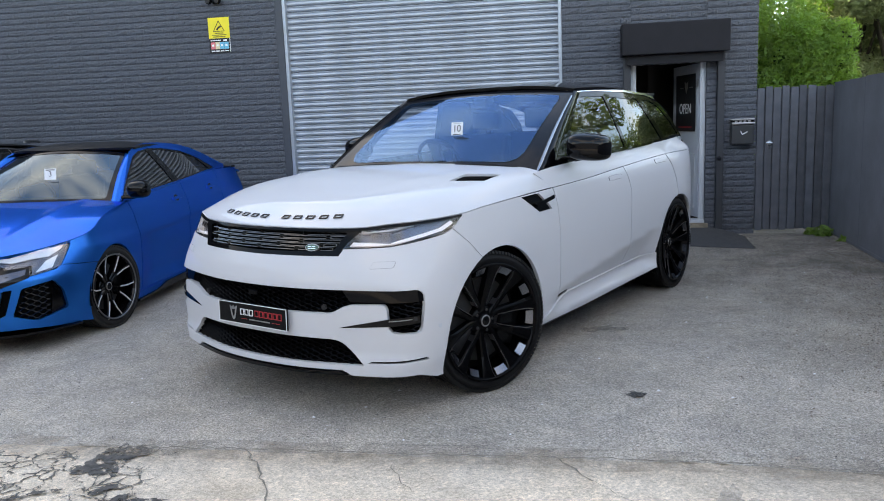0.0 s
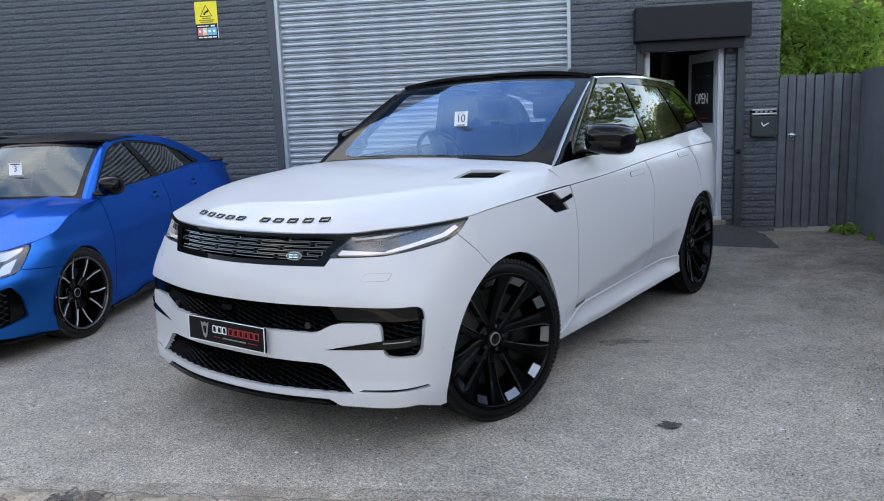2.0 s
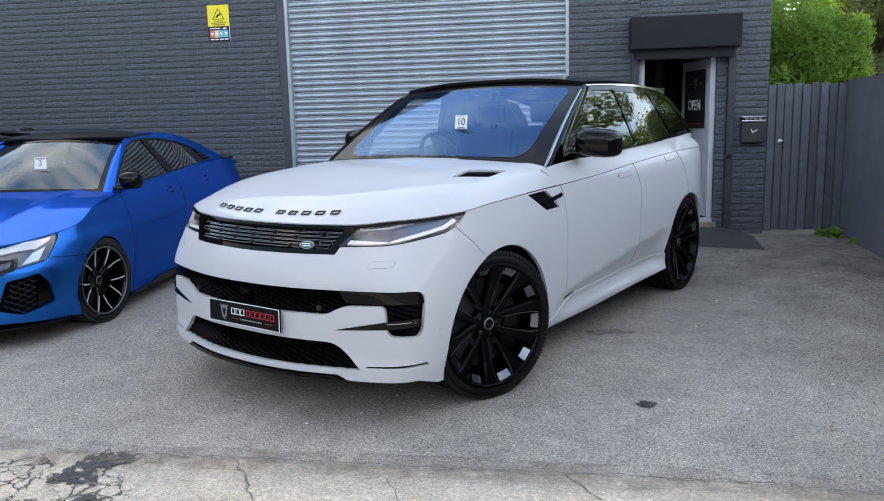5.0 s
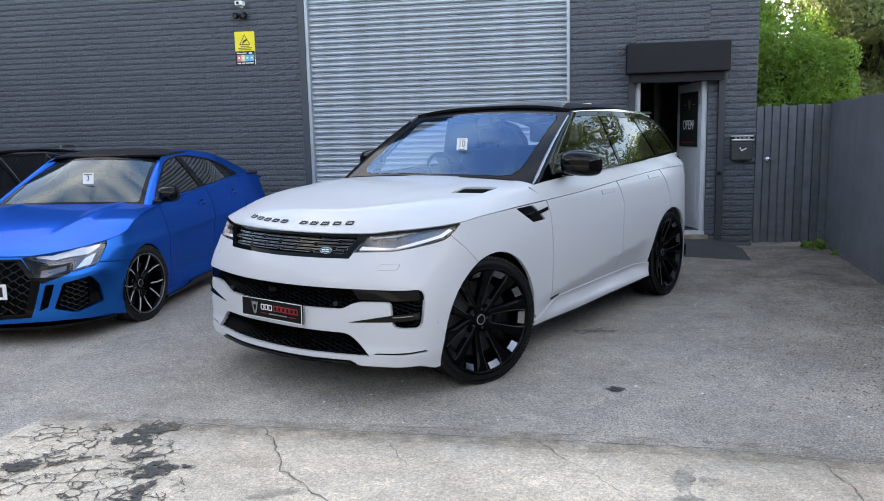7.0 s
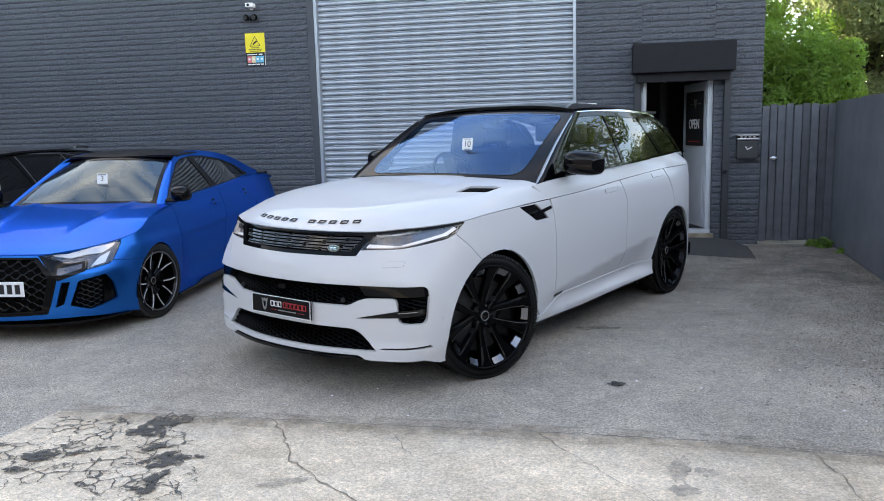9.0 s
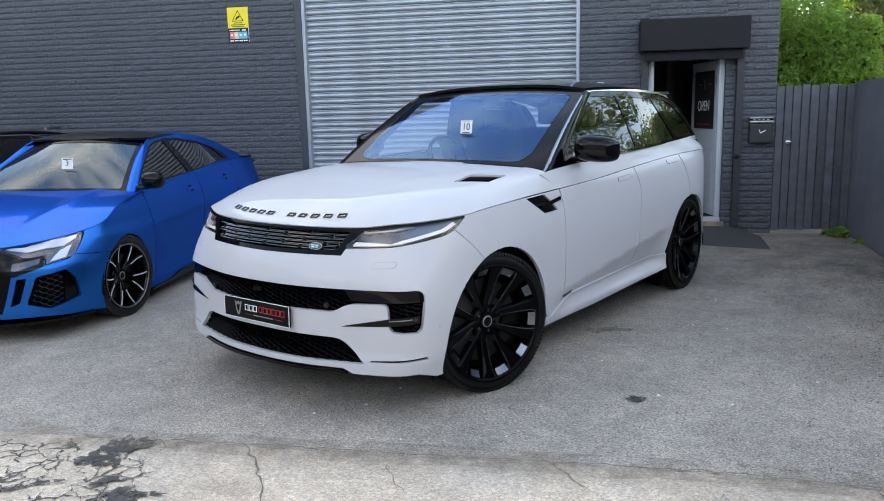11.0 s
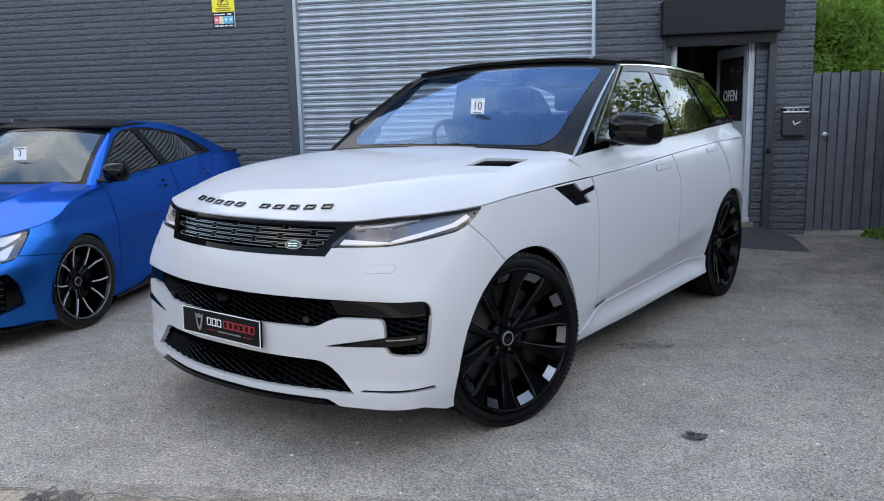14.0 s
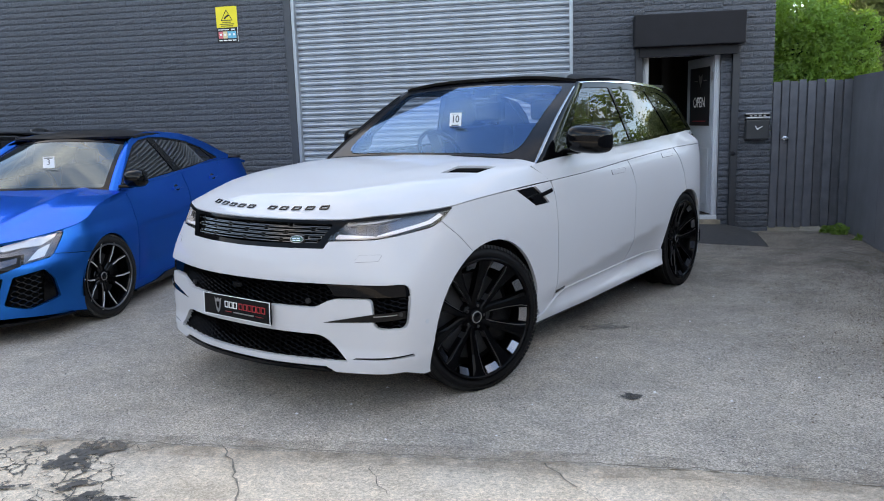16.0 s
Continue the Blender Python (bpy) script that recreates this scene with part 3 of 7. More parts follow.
def blue_spokes(hub, r, h, material, tip, dish):
    """Five Y-shaped spokes with bright cut faces, and a bright rim lip."""
    part("rim_lip", lathe([(r + .004, h + .0050), (r - .002, h + .0078), (r - .0075, h + .0058), (r - .0085, h + .002)], 72), M["machined"], hub, "thin bright rim lip", smooth=True)
    for i in range(10):
        a = 2 * math.pi * (i // 2) / 5 + 0.2
        s = 1 if i % 2 else -1
        rows = [(0.05, 0.012, 0.055, s * 0.012), (r * 0.40, 0.013, 0.045, s * 0.016), (r * 0.70, 0.013, 0.026, s * 0.045), (r - 0.006, 0.015, 0.004, s * 0.088)]
        b = bar_spoke(rows, h)
        bmesh.ops.rotate(b, verts=b.verts, cent=(0, 0, 0), matrix=Matrix.Rotation(-a, 3, "Y"))
        part("spoke", b, material, hub)
        e = bar_spoke([(q, w * 0.62, y - 0.0025, l) for q, w, y, l in ((r * 0.46, 0.011, 0.0412, s * 0.0217), *rows[2:])], h)
        bmesh.ops.rotate(e, verts=e.verts, cent=(0, 0, 0), matrix=Matrix.Rotation(-a, 3, "Y"))
        part("spoke_face", e, tip, hub, "bright machined spoke face")


M["machined"] = mat("dark_machined_metal", (0.20, 0.20, 0.21), 0.3, metal=1.0)
M["insert"] = mat("polished_insert", (0.18, 0.19, 0.215), 0.2, metal=1.0)

# ---- the white SUV ----
SUV = pose(-0.150, 4.690, 0, 0, 0, -116.98)
suv = thing("suv", "white four-door luxury SUV with black roof and black wheels", "car", SUV)
AX = -2.955
_plan = [(.822, 0), (.818, .15), (.802, .3), (.770, .45), (.728, .6), (.680, .75), (.632, .865), (.578, .915), (.50, .950), (.38, .972), (.2, .985), (-.3, .998), (-1, .995), (-2, .996), (-2.8, 1.002), (-3.13, .996), (-3.35, .966), (-3.52, .922), (-3.66, .86), (-3.76, .70), (-3.82, .4), (-3.84, 0)]
_nose = [(.15, .0), (.22, .018), (.29, .015), (.36, .0), (.5, 0), (.66, -.004), (.74, -.022), (.83, -.06), (.90, -.092), (.968, -.125), (1.02, -.16), (1.1, -.26), (1.3, -.5)]
_width = [(.15, .955), (.22, .965), (.3, .985), (.45, .998), (.6, 1.0), (.8, .996), (.95, .986), (1.04, .972), (1.1, .948), (1.16, .915), (1.22, .888), (1.3, .862)]


_wspl = spline(*zip(*_width))


def _suv_extra(x, y, z, x0):
    # doors: hollow flank over the sill; arches: slight flare
    mid = smooth01(x0, -2.64, -2.28) * (1 - smooth01(x0, -0.95, -0.55))
    zc = 0.430 + 0.105 * (-x0 - 0.9)
    d = np.maximum(zc - z, 0)
    dip = 0.44 * mid * (np.sqrt(d * d + 1e-4) - 0.01) * smooth01(z, 0.25, 0.34)
    flare = 0.012 * (np.exp(-(((x0 + 0.05) / 0.5) ** 2)) + np.exp(-(((x0 - AX) / 0.5) ** 2))) * (1 - smooth01(z, 0.8, 1.0))
    tail = smooth01(-x0, 3.2, 3.8) * smooth01(z, 1.0, 1.3) * 0.06
    fill = smooth01(-x0, 2.9, 3.5) * (1 - smooth01(z, 1.165, 1.275))
    y = y * (1 + fill * .8 * (1 / _wspl(z) - 1))
    tuck = 0.050 * smooth01(np.abs(y), 0.60, 0.92) * smooth01(x0, 0.20, 0.58) * smooth01(z, 0.55, 0.92)
    return x + tail, y - dip + flare - tuck


shell = Shell(_plan, _nose, _width, extra=_suv_extra)
sy, sx = shell.sy, shell.sx
# top edge of the lower body: bonnet shut line, then the line along the doors
_line = [(0, .960), (sy(.3), .961), (sy(.56), .963), (sy(.80), .982), (sx(.40), .998), (sx(.2), 1.010), (sx(.046), 1.020), (sx(-.337), 1.039), (sx(-.761), 1.053), (sx(-1.289), 1.072), (sx(-1.917), 1.107), (sx(-2.859), 1.149), (sx(-3.3), 1.160), (sx(-3.66), 1.165), (sx(-3.80), 1.165)]
zline = spline(*zip(*_line))
_belt = [(-.60, 1.150), (-.872, 1.172), (-1.101, 1.182), (-1.929, 1.216), (-2.812, 1.250), (-3.187, 1.266), (-3.7, 1.285)]
_belt = spline([-b[0] for b in _belt], [b[1] for b in _belt])
belt = lambda x: _belt(-np.asarray(x, float))


def along(s0, s1, f, n=24, dz=0.0):
    return [(s, float(f(abs(s))) + dz) for s in np.linspace(s0, s1, n)]


FA = arch(-0.075, 0.30, 0.485, 0.20, rz=0.495)
RA = arch(AX - 0.02, 0.32, 0.475, 0.20, rz=0.485)
arch_top = lambda x: .32 + .485 * math.sqrt(max(0, 1 - ((x - AX + .02) / .475) ** 2))
to_s = lambda pts: [(sx(x), z) for x, z in pts]
fa, ra = to_s(FA), to_s(RA)[::-1]
G = 0.003  # shut-line half gap


def suv_body():
    up = [(sy(-.94), .662), (sy(-.6), .660), (0, .662), (sy(.6), .660), (sy(.94), .662)]
    intake = rounded([(sy(.937), .668), (sy(.0), .666), (sy(-.937), .668), (sy(-.925), .450), (sy(-.80), .455), (sy(-.79), .600), (sy(-.585), .592), (sy(-.50), .545), (sy(0), .540), (sy(.50), .545), (sy(.585), .592), (sy(.79), .600), (sy(.80), .455), (sy(.925), .450)][::-1], [.055, .03, .055, .04, .04, .03, .05, .03, .03, .03, .05, .03, .04, .04][::-1])
    low = rounded([(sy(-.685), .288), (sy(0), .284), (sy(.685), .288), (sy(.545), .412), (sy(0), .416), (sy(-.545), .412)], [.012, .1, .012, .05, .1, .05])
    # bumper: lower edge, corner by the arch, lamp and grille underside
    bump_up = [(sy(.52), .828), (sy(.54), .862), (sy(.80), .872), (sy(.89), .885), (sx(.42), .914), (sx(.362), .936)]
    split = [(sx(.22), .850), (sx(.105), .762)]
    arch_f = [(s, z) for s, z in fa if s < sx(.10)][::-1]  # arch points ahead of the shut line
    arch_f = sorted([(s, z) for s, z in fa if s < sx(.09)], key=lambda p: -p[1])
    half = [(0, .822), *bump_up, *split, *arch_f, (sx(.44), .20), (sy(.93), .235), (sy(.63), .232), (sy(.57), .258), (sy(.3), .256), (0, .255)]
    full = [(-s, z) for s, z in half[::-1][1:-1]] + half
    out = full[::-1]
    slot = lambda g: [(g * sy(.70), .300), (g * sy(.945), .308), (g * sy(.94), .323), (g * sy(.72), .309)]
    V = skin(shell, out, [intake, low, slot(1), slot(-1)], 0.028, 0.03)
    part("front_bumper", V, M["white"], suv, "white front bumper")
    inner = pushed
    # intakes: dark backs and mesh
    back = skin(inner(shell, .05), dense(rounded([(sy(-.945), .43), (sy(.945), .43), (sy(.945), .685), (sy(-.945), .685)], .02), .05), (), .06, 0)
    part("intake_back", back, M["cavity"], suv)
    part("lower_intake_back", skin(inner(shell, .06), [(sy(-.70), .26), (sy(.70), .26), (sy(.60), .42), (sy(-.60), .42)], (), .06, 0), M["cavity"], suv)
    mesh_grille(inner(shell, .022), intake, 0.072, 0.023, "intake_mesh", lambda s, z: abs(s) < sy(.60) or abs(s) > sy(.80), material="trim", bar=.0032)
    mesh_grille(inner(shell, .022), low, 0.072, 0.023, "lower_intake_mesh", lambda s, z: True, material="trim", bar=.0032)
    for g in (1, -1):
        # gloss band and blade of the corner intake
        bar = [(g * sy(.60), .606), (g * sy(.935), .606), (g * sy(.935), .664), (g * sy(.56), .662)]
        part("intake_band", skin(inner(shell, .012), bar if g > 0 else bar[::-1], (), .03, .02), M["gloss"], suv, "gloss black intake band")
        bl = [(g * sy(.545), .474), (g * sy(.80), .490), (g * sy(.918), .505), (g * sy(.918), .542), (g * sy(.82), .532), (g * sy(.72), .512), (g * sy(.60), .487)]
        part("blade", skin(inner(shell, -.003), bl if g > 0 else bl[::-1], (), .03, .06), M["gloss"], suv, "gloss black bumper blade")
        ln = [(g * sy(.80), .515), (g * sy(.895), .524), (g * sy(.895), .528), (g * sy(.80), .519)]
        part("blade_line", skin(inner(shell, -.005), ln if g > 0 else ln[::-1], (), .03, .004), M["steel"], suv, "thin bright line on the blade")
        part("parking_sensor", skin(inner(shell, -.006), [(g * sy(.905) + .011 * math.cos(a * g), .526 + .011 * math.sin(a * g)) for a in np.linspace(0, 6.28, 13)[:-1]], (), .02, .004), M["plastic"], suv)
        sl = [(g * sy(.69), .295), (g * sy(.955), .302), (g * sy(.95), .330), (g * sy(.71), .314)]
        part("slot_trim", skin(inner(shell, .018), sl if g > 0 else sl[::-1], (), .04, .0), M["gloss"], suv)
        # headlamp washer cover, parking sensor
        w = rounded([(g * sy(.70), .771), (g * sy(.832), .777), (g * sy(.845), .806), (g * sy(.72), .803)], .012)
        part("washer_cover", skin(shell, w if g > 0 else w[::-1], (), .03, .004, lift=.0015), M["white"], suv)
        ring(shell, dense(w, .03), .0014, suv, "washer_seam", "seam")
        part("parking_sensor", skin(shell, [(g * sx(.455) + .011 * math.cos(a * g), .47 + .011 * math.sin(a * g)) for a in np.linspace(0, 6.28, 13)[:-1]], (), .02, .004, lift=.002), M["upvc"], suv)
        part("parking_sensor", skin(inner(shell, .006), [(g * sy(.46) + .014 * math.cos(a * g), .575 + .014 * math.sin(a * g)) for a in np.linspace(0, 6.28, 13)[:-1]], (), .02, .012), M["plastic"], suv)
    part("front_camera", box(.798, .818, -.040, .03, .607, .638, .008), M["trim"], suv)
    # splitter: black lip across the middle
    lip = [(sy(-.61), .236), (sy(-.3), .233), (0, .232), (sy(.3), .233), (sy(.61), .236), (sy(.565), .252), (sy(.3), .250), (0, .249), (sy(-.3), .250), (sy(-.565), .252)]
    part("splitter", skin(inner(shell, -.012), lip, (), .03, .10), M["gloss"], suv, "gloss black lower lip")
    part("underbody", box(-3.95, .62, -.80, .80, .21, .34, .03), M["cavity"], suv)
    for g in (1, -1):
        top = along(sx(.28), sx(-.755), zline, 20, -G)
        af = [p for p in fa if p[0] > sx(.088)]
        af = sorted(af, key=lambda p: p[0])
        # fender: shut line at its front, bonnet line above, door edge behind, arch below
        vent = [(sx(-.363), 1.030), (sx(-.575), 1.036), (sx(-.62), 1.003), (sx(-.67), .972), (sx(-.718), .928), (sx(-.555), .925)]
        front = [(sx(.101), .763), (sx(.2165), .8515), (sx(.3575), .938), (sx(.298), .982)]
        poly = front[::-1] + [p for p in af] + [(sx(-.60), .262), (sx(-.765), .272)] + [(sx(-.79), .5), (sx(-.80), .8), (sx(-.79), .95)] + top[::-1]
        poly = [(g * s, z) for s, z in poly]
        hole = [(g * s, z) for s, z in vent]
        part("wing", skin(shell, poly if g > 0 else poly[::-1], [hole], .03, .02), M["white"], suv, "white front wing")
        hp = [(g * s, z) for s, z in [(sx(-.35), 1.037), (sx(-.59), 1.043), (sx(-.735), .92), (sx(-.54), .918)]]
        part("side_vent", skin(inner2(shell, .014), hp if g > 0 else hp[::-1], (), .03, .0), M["gloss"], suv, "gloss black wing vent")
        bar = [(g * s, z) for s, z in [(sx(-.50), .978), (sx(-.62), .992), (sx(-.757), 1.010), (sx(-.760), .988), (sx(-.65), .972), (sx(-.54), .958)]]
        part("vent_blade", skin(inner2(shell, -.006), bar[::-1] if g > 0 else bar, (), .03, .012), M["gloss"], suv)
        # doors
        up1 = along(sx(-.775), sx(-1.905), zline, 20, -G)
        fd = [(sx(-.772), .278), (sx(-.9), .372), (sx(-1.88), .372)] + [(sx(-1.91), .40), (sx(-1.93), .55), (sx(-1.95), .75), (sx(-1.975), .93), (sx(-1.915), 1.095)] + up1[::-1] + [(sx(-.796), .95), (sx(-.806), .8), (sx(-.796), .5)]
        fd = [(g * s, z) for s, z in fd]
        part("front_door", skin(shell, fd[::-1] if g < 0 else fd, (), .04, .02), M["white"], suv, "white front door")
        rar = [p for p in to_s(RA) if p[1] > .385 and p[0] < sx(-2.94)]
        rar = sorted(rar, key=lambda p: p[0])
        up2 = along(sx(-1.925), sx(-2.85), zline, 20, -G)
        rar_hi = [p for p in rar if p[0] < sx(-2.90)]
        rd = [(sx(-1.897), .372), (sx(-2.506), .372)] + rar_hi + [(sx(-2.936), arch_top(-2.936)), (sx(-2.935), .835), (sx(-2.93), .94), (sx(-2.85), 1.135)] + up2[::-1] + [(sx(-1.981), .93), (sx(-1.956), .75), (sx(-1.936), .55), (sx(-1.916), .40)]
        rd = [(g * s, z) for s, z in rd]
        part("rear_door", skin(shell, rd[::-1] if g < 0 else rd, (), .04, .02), M["white"], suv, "white rear door")
        for hx in (-1.718, -2.66):
            hz = 1.042 if hx > -2 else 1.104
            hd = rounded([(g * sx(hx + .11), hz - .018), (g * sx(hx - .11), hz - .012), (g * sx(hx - .11), hz + .018), (g * sx(hx + .11), hz + .012)], .008)
            part("door_handle", skin(shell, hd if g > 0 else hd[::-1], (), .03, .005, lift=.003), M["white"], suv, "flush white door handle")
            ring(inner2(shell, -.002), dense(hd, .04), .0016, suv, "handle_seam", "seam", side=True)
        # quarter panel
        ra2 = sorted([p for p in to_s(RA) if p[0] > sx(-2.945)], key=lambda p: p[0])
        qp = [(sx(-2.942), .835), (sx(-2.9425), arch_top(-2.9425))] + ra2 + [(sx(-3.50), .25), (sx(-3.70), .27), (sx(-3.81), .30), (sx(-3.81), 1.16)] + along(sx(-3.805), sx(-2.865), zline, 16, -G) + [(sx(-2.94), .94)]
        qp = [(g * s, z) for s, z in qp]
        part("rear_quarter", skin(shell, qp if g > 0 else qp[::-1], (), .045, .02), M["white"], suv, "white rear quarter panel")
        # sill
        sl = [(sx(-.555), .232), (sx(-1.2), .226), (sx(-2.502), .256), (sx(-2.506), .372), (sx(-2.35), .369), (sx(-.92), .366), (sx(-.565), .262)]
        sl = [(g * s, z) for s, z in sl]
        part("sill", skin(inner2(shell, -.012), sl if g > 0 else sl[::-1], (), .04, .06), M["white"], suv, "white side sill")
        sb = [(g * s, z) for s, z in [(sx(-.60), .19), (sx(-2.47), .22), (sx(-2.47), .275), (sx(-.62), .24)]]
        part("sill_trim", skin(inner2(shell, .03), sb if g > 0 else sb[::-1], (), .06, .05), M["plastic"], suv)
        # shoulder from the door line to the glass
        sh = [(s, z + G * .3) for s, z in along(sx(-.755), sx(-3.68), zline, 30)] + [(sx(x), float(belt(x))) for x in np.linspace(-3.55, -.62, 26)]
        sh = [(g * s, z) for s, z in sh]
        part("shoulder", skin(shell, sh if g > 0 else sh[::-1], (), .03, .01), M["white"], suv, "white shoulder panel")
        tl = [(g * s, z) for s, z in [(sx(-3.56), 1.150), (sx(-3.78), 1.155), (sx(-3.78), 1.03), (sx(-3.62), 1.06)]]
        part("tail_lamp", skin(inner2(shell, -.004), tl if g > 0 else tl[::-1], (), .04, .02), M["gloss"], suv, "smoked tail lamp")
        mk = [(g * sx(-.79), .362), (g * sx(-.92), .368), (g * sx(-.92), .384), (g * sx(-.79), .378)]
        part("door_badge", skin(shell, mk if g > 0 else mk[::-1], (), .05, .004, lift=.004), M["gloss"], suv)
        # wheel-arch liners
        for cx, cz, r, rz in ((-.075, .30, .485, .495), (AX - .02, .32, .475, .485)):
            V, F = [], []
            for i in range(25):
                a = math.pi * 1.08 * i / 24 - .13
                for y in (.93 if cx > -1 else .80, .60):
                    V.append((cx + (r + .012) * math.cos(a), g * y, cz + (rz + .012) * math.sin(a)))
            for i in range(24):
                F.append((2 * i, 2 * i + 1, 2 * i + 3, 2 * i + 2))
            k = len(V)
            V.append((cx, g * .60, cz - .1))
            F += [(2 * i + 1, k, 2 * i + 3) for i in range(24)]
            part("arch_liner", (V, F), M["cavity"], suv)
    # tail
    part("tailgate", skin(lambda u, v: (-3.70 + .06 * smooth01(v, .9, 1.3) + 0.0 * u - .10 * (1 - (u / .82) ** 2), u, v), [(-.80, .3), (-.80, .95), (-.76, 1.10), (-.66, 1.24), (.66, 1.24), (.76, 1.10), (.80, .95), (.80, .3)], (), .08, .02), M["white"], suv, "white tailgate")


def pushed(f, d):
    """The front surface pushed in by d, round the corners too."""
    def g(u, v):
        x, y, z = f(u, v)
        k = smooth01(np.abs(y), .66, .93)
        return x - d * (1 - .35 * k), y - np.sign(y) * d * k, z
    return g


def inner2(f, d):
    """The same surface pushed in sideways by d."""
    return lambda u, v: (f(u, v)[0], f(u, v)[1] - np.sign(u) * d, f(u, v)[2])


def mesh_grille(fn, outline, cw, ch, name, ok, parent=None, material="satin", bar=0.0042, amp=0.32):
    """A wavy mesh of thin ribbons inside an outline."""
    P = np.array(outline)
    lo, hi = P.min(0), P.max(0)
    b = bmesh.new()
    rows = int((hi[1] - lo[1]) / (ch / 2)) + 1
    n = int((hi[0] - lo[0]) / cw * 12)
    for r in range(rows + 1):
        z0 = lo[1] + r * ch / 2
        u = np.linspace(lo[0], hi[0], n)
        z = z0 + (1 if r % 2 else -1) * ch * 0.25 * np.cos(2 * np.pi * u / cw)
        ins = inside(np.stack([u, z], 1), outline)
        x, y, zz = fn(u, z)
        prev = None
        for i in range(n):
            if not ins[i] or not ok(u[i], z[i]):
                prev = None
                continue
            cur = [b.verts.new((x[i], y[i], zz[i] + bar)), b.verts.new((x[i] + .004, y[i], zz[i])), b.verts.new((x[i], y[i], zz[i] - bar)), b.verts.new((x[i] - .02, y[i], zz[i]))]
            if prev:
                for k in range(4):
                    b.faces.new((prev[k], prev[(k + 1) % 4], cur[(k + 1) % 4], cur[k]))
            prev = cur
    bmesh.ops.recalc_face_normals(b, faces=b.faces)
    return part(name, b, M[material], parent or suv, "black wave-pattern mesh")


def ring(fn, loop, r=0.003, parent=None, name="grille_ring", material="gloss", closed=True, side=False):
    """A thin bar along a loop in surface coordinates."""
    P = np.array(loop)
    x, y, z = fn(P[:, 0], P[:, 1])
    pts = [Vector((a, b, c)) for a, b, c in zip(x, y, z)]
    b = bmesh.new()
    n = len(pts)
    rings = []
    for i in range(n):
        d = (pts[(i + 1) % n] - pts[i - 1]).normalized()
        out = Vector((0, math.copysign(1, pts[0].y), 0)) if side else Vector((1, 0, 0))
        across = d.cross(out).normalized()
        rings.append([b.verts.new(pts[i] + across * r + out * 0), b.verts.new(pts[i] + out * r), b.verts.new(pts[i] - across * r), b.verts.new(pts[i] - out * r * 5)])
    for i in range(n if closed else n - 1):
        a, c = rings[i], rings[(i + 1) % n]
        for k in range(4):
            b.faces.new((a[k], a[(k + 1) % 4], c[(k + 1) % 4], c[k]))
    bmesh.ops.recalc_face_normals(b, faces=b.faces)
    return part(name, b, M[material], parent or suv)


M["seam"] = mat("seam_grey", (0.16, 0.16, 0.17), 0.6)

# bonnet: spine profile and crowned width
_spine = spline([-1.0, -.75, -.4, 0, .25, .45, .58, .655, .70], [1.210, 1.206, 1.196, 1.168, 1.126, 1.072, 1.018, .985, .958])


def bonnet_edge():
    s = np.concatenate([np.linspace(0, sx(.2), 60), np.linspace(sx(.2), sx(-.77), 40)[1:]])
    x, y, z = shell(s, zline(s) + G)
    return x, y, z


_ex, _ey, _ez = bonnet_edge()


def bonnet(x, y):
    ye = np.interp(-x, -_ex, _ey)
    ze = np.interp(-x, -_ex, _ez)
    zc = np.maximum(_spine(x), ze)
    p = 5.0 + 5.0 * smooth01(-x, -.60, .50) + 15.0 * smooth01(-x, .10, .80)
    crown = np.minimum(.018 + .020 * smooth01(-x, -.45, .45), .6 * (zc - ze))
    q = np.clip(np.abs(y) / np.maximum(ye, .02), 0, 1.05)
    crease = 0.0022 * np.exp(-(((np.abs(y) - (.50 - .25 * x)) / .08) ** 2)) * smooth01(-x, -.45, .0) * (1 - smooth01(-x, .35, .6))
    return x, y, zc - crown * q**2 + crease - (zc - crown - ze) * q**p


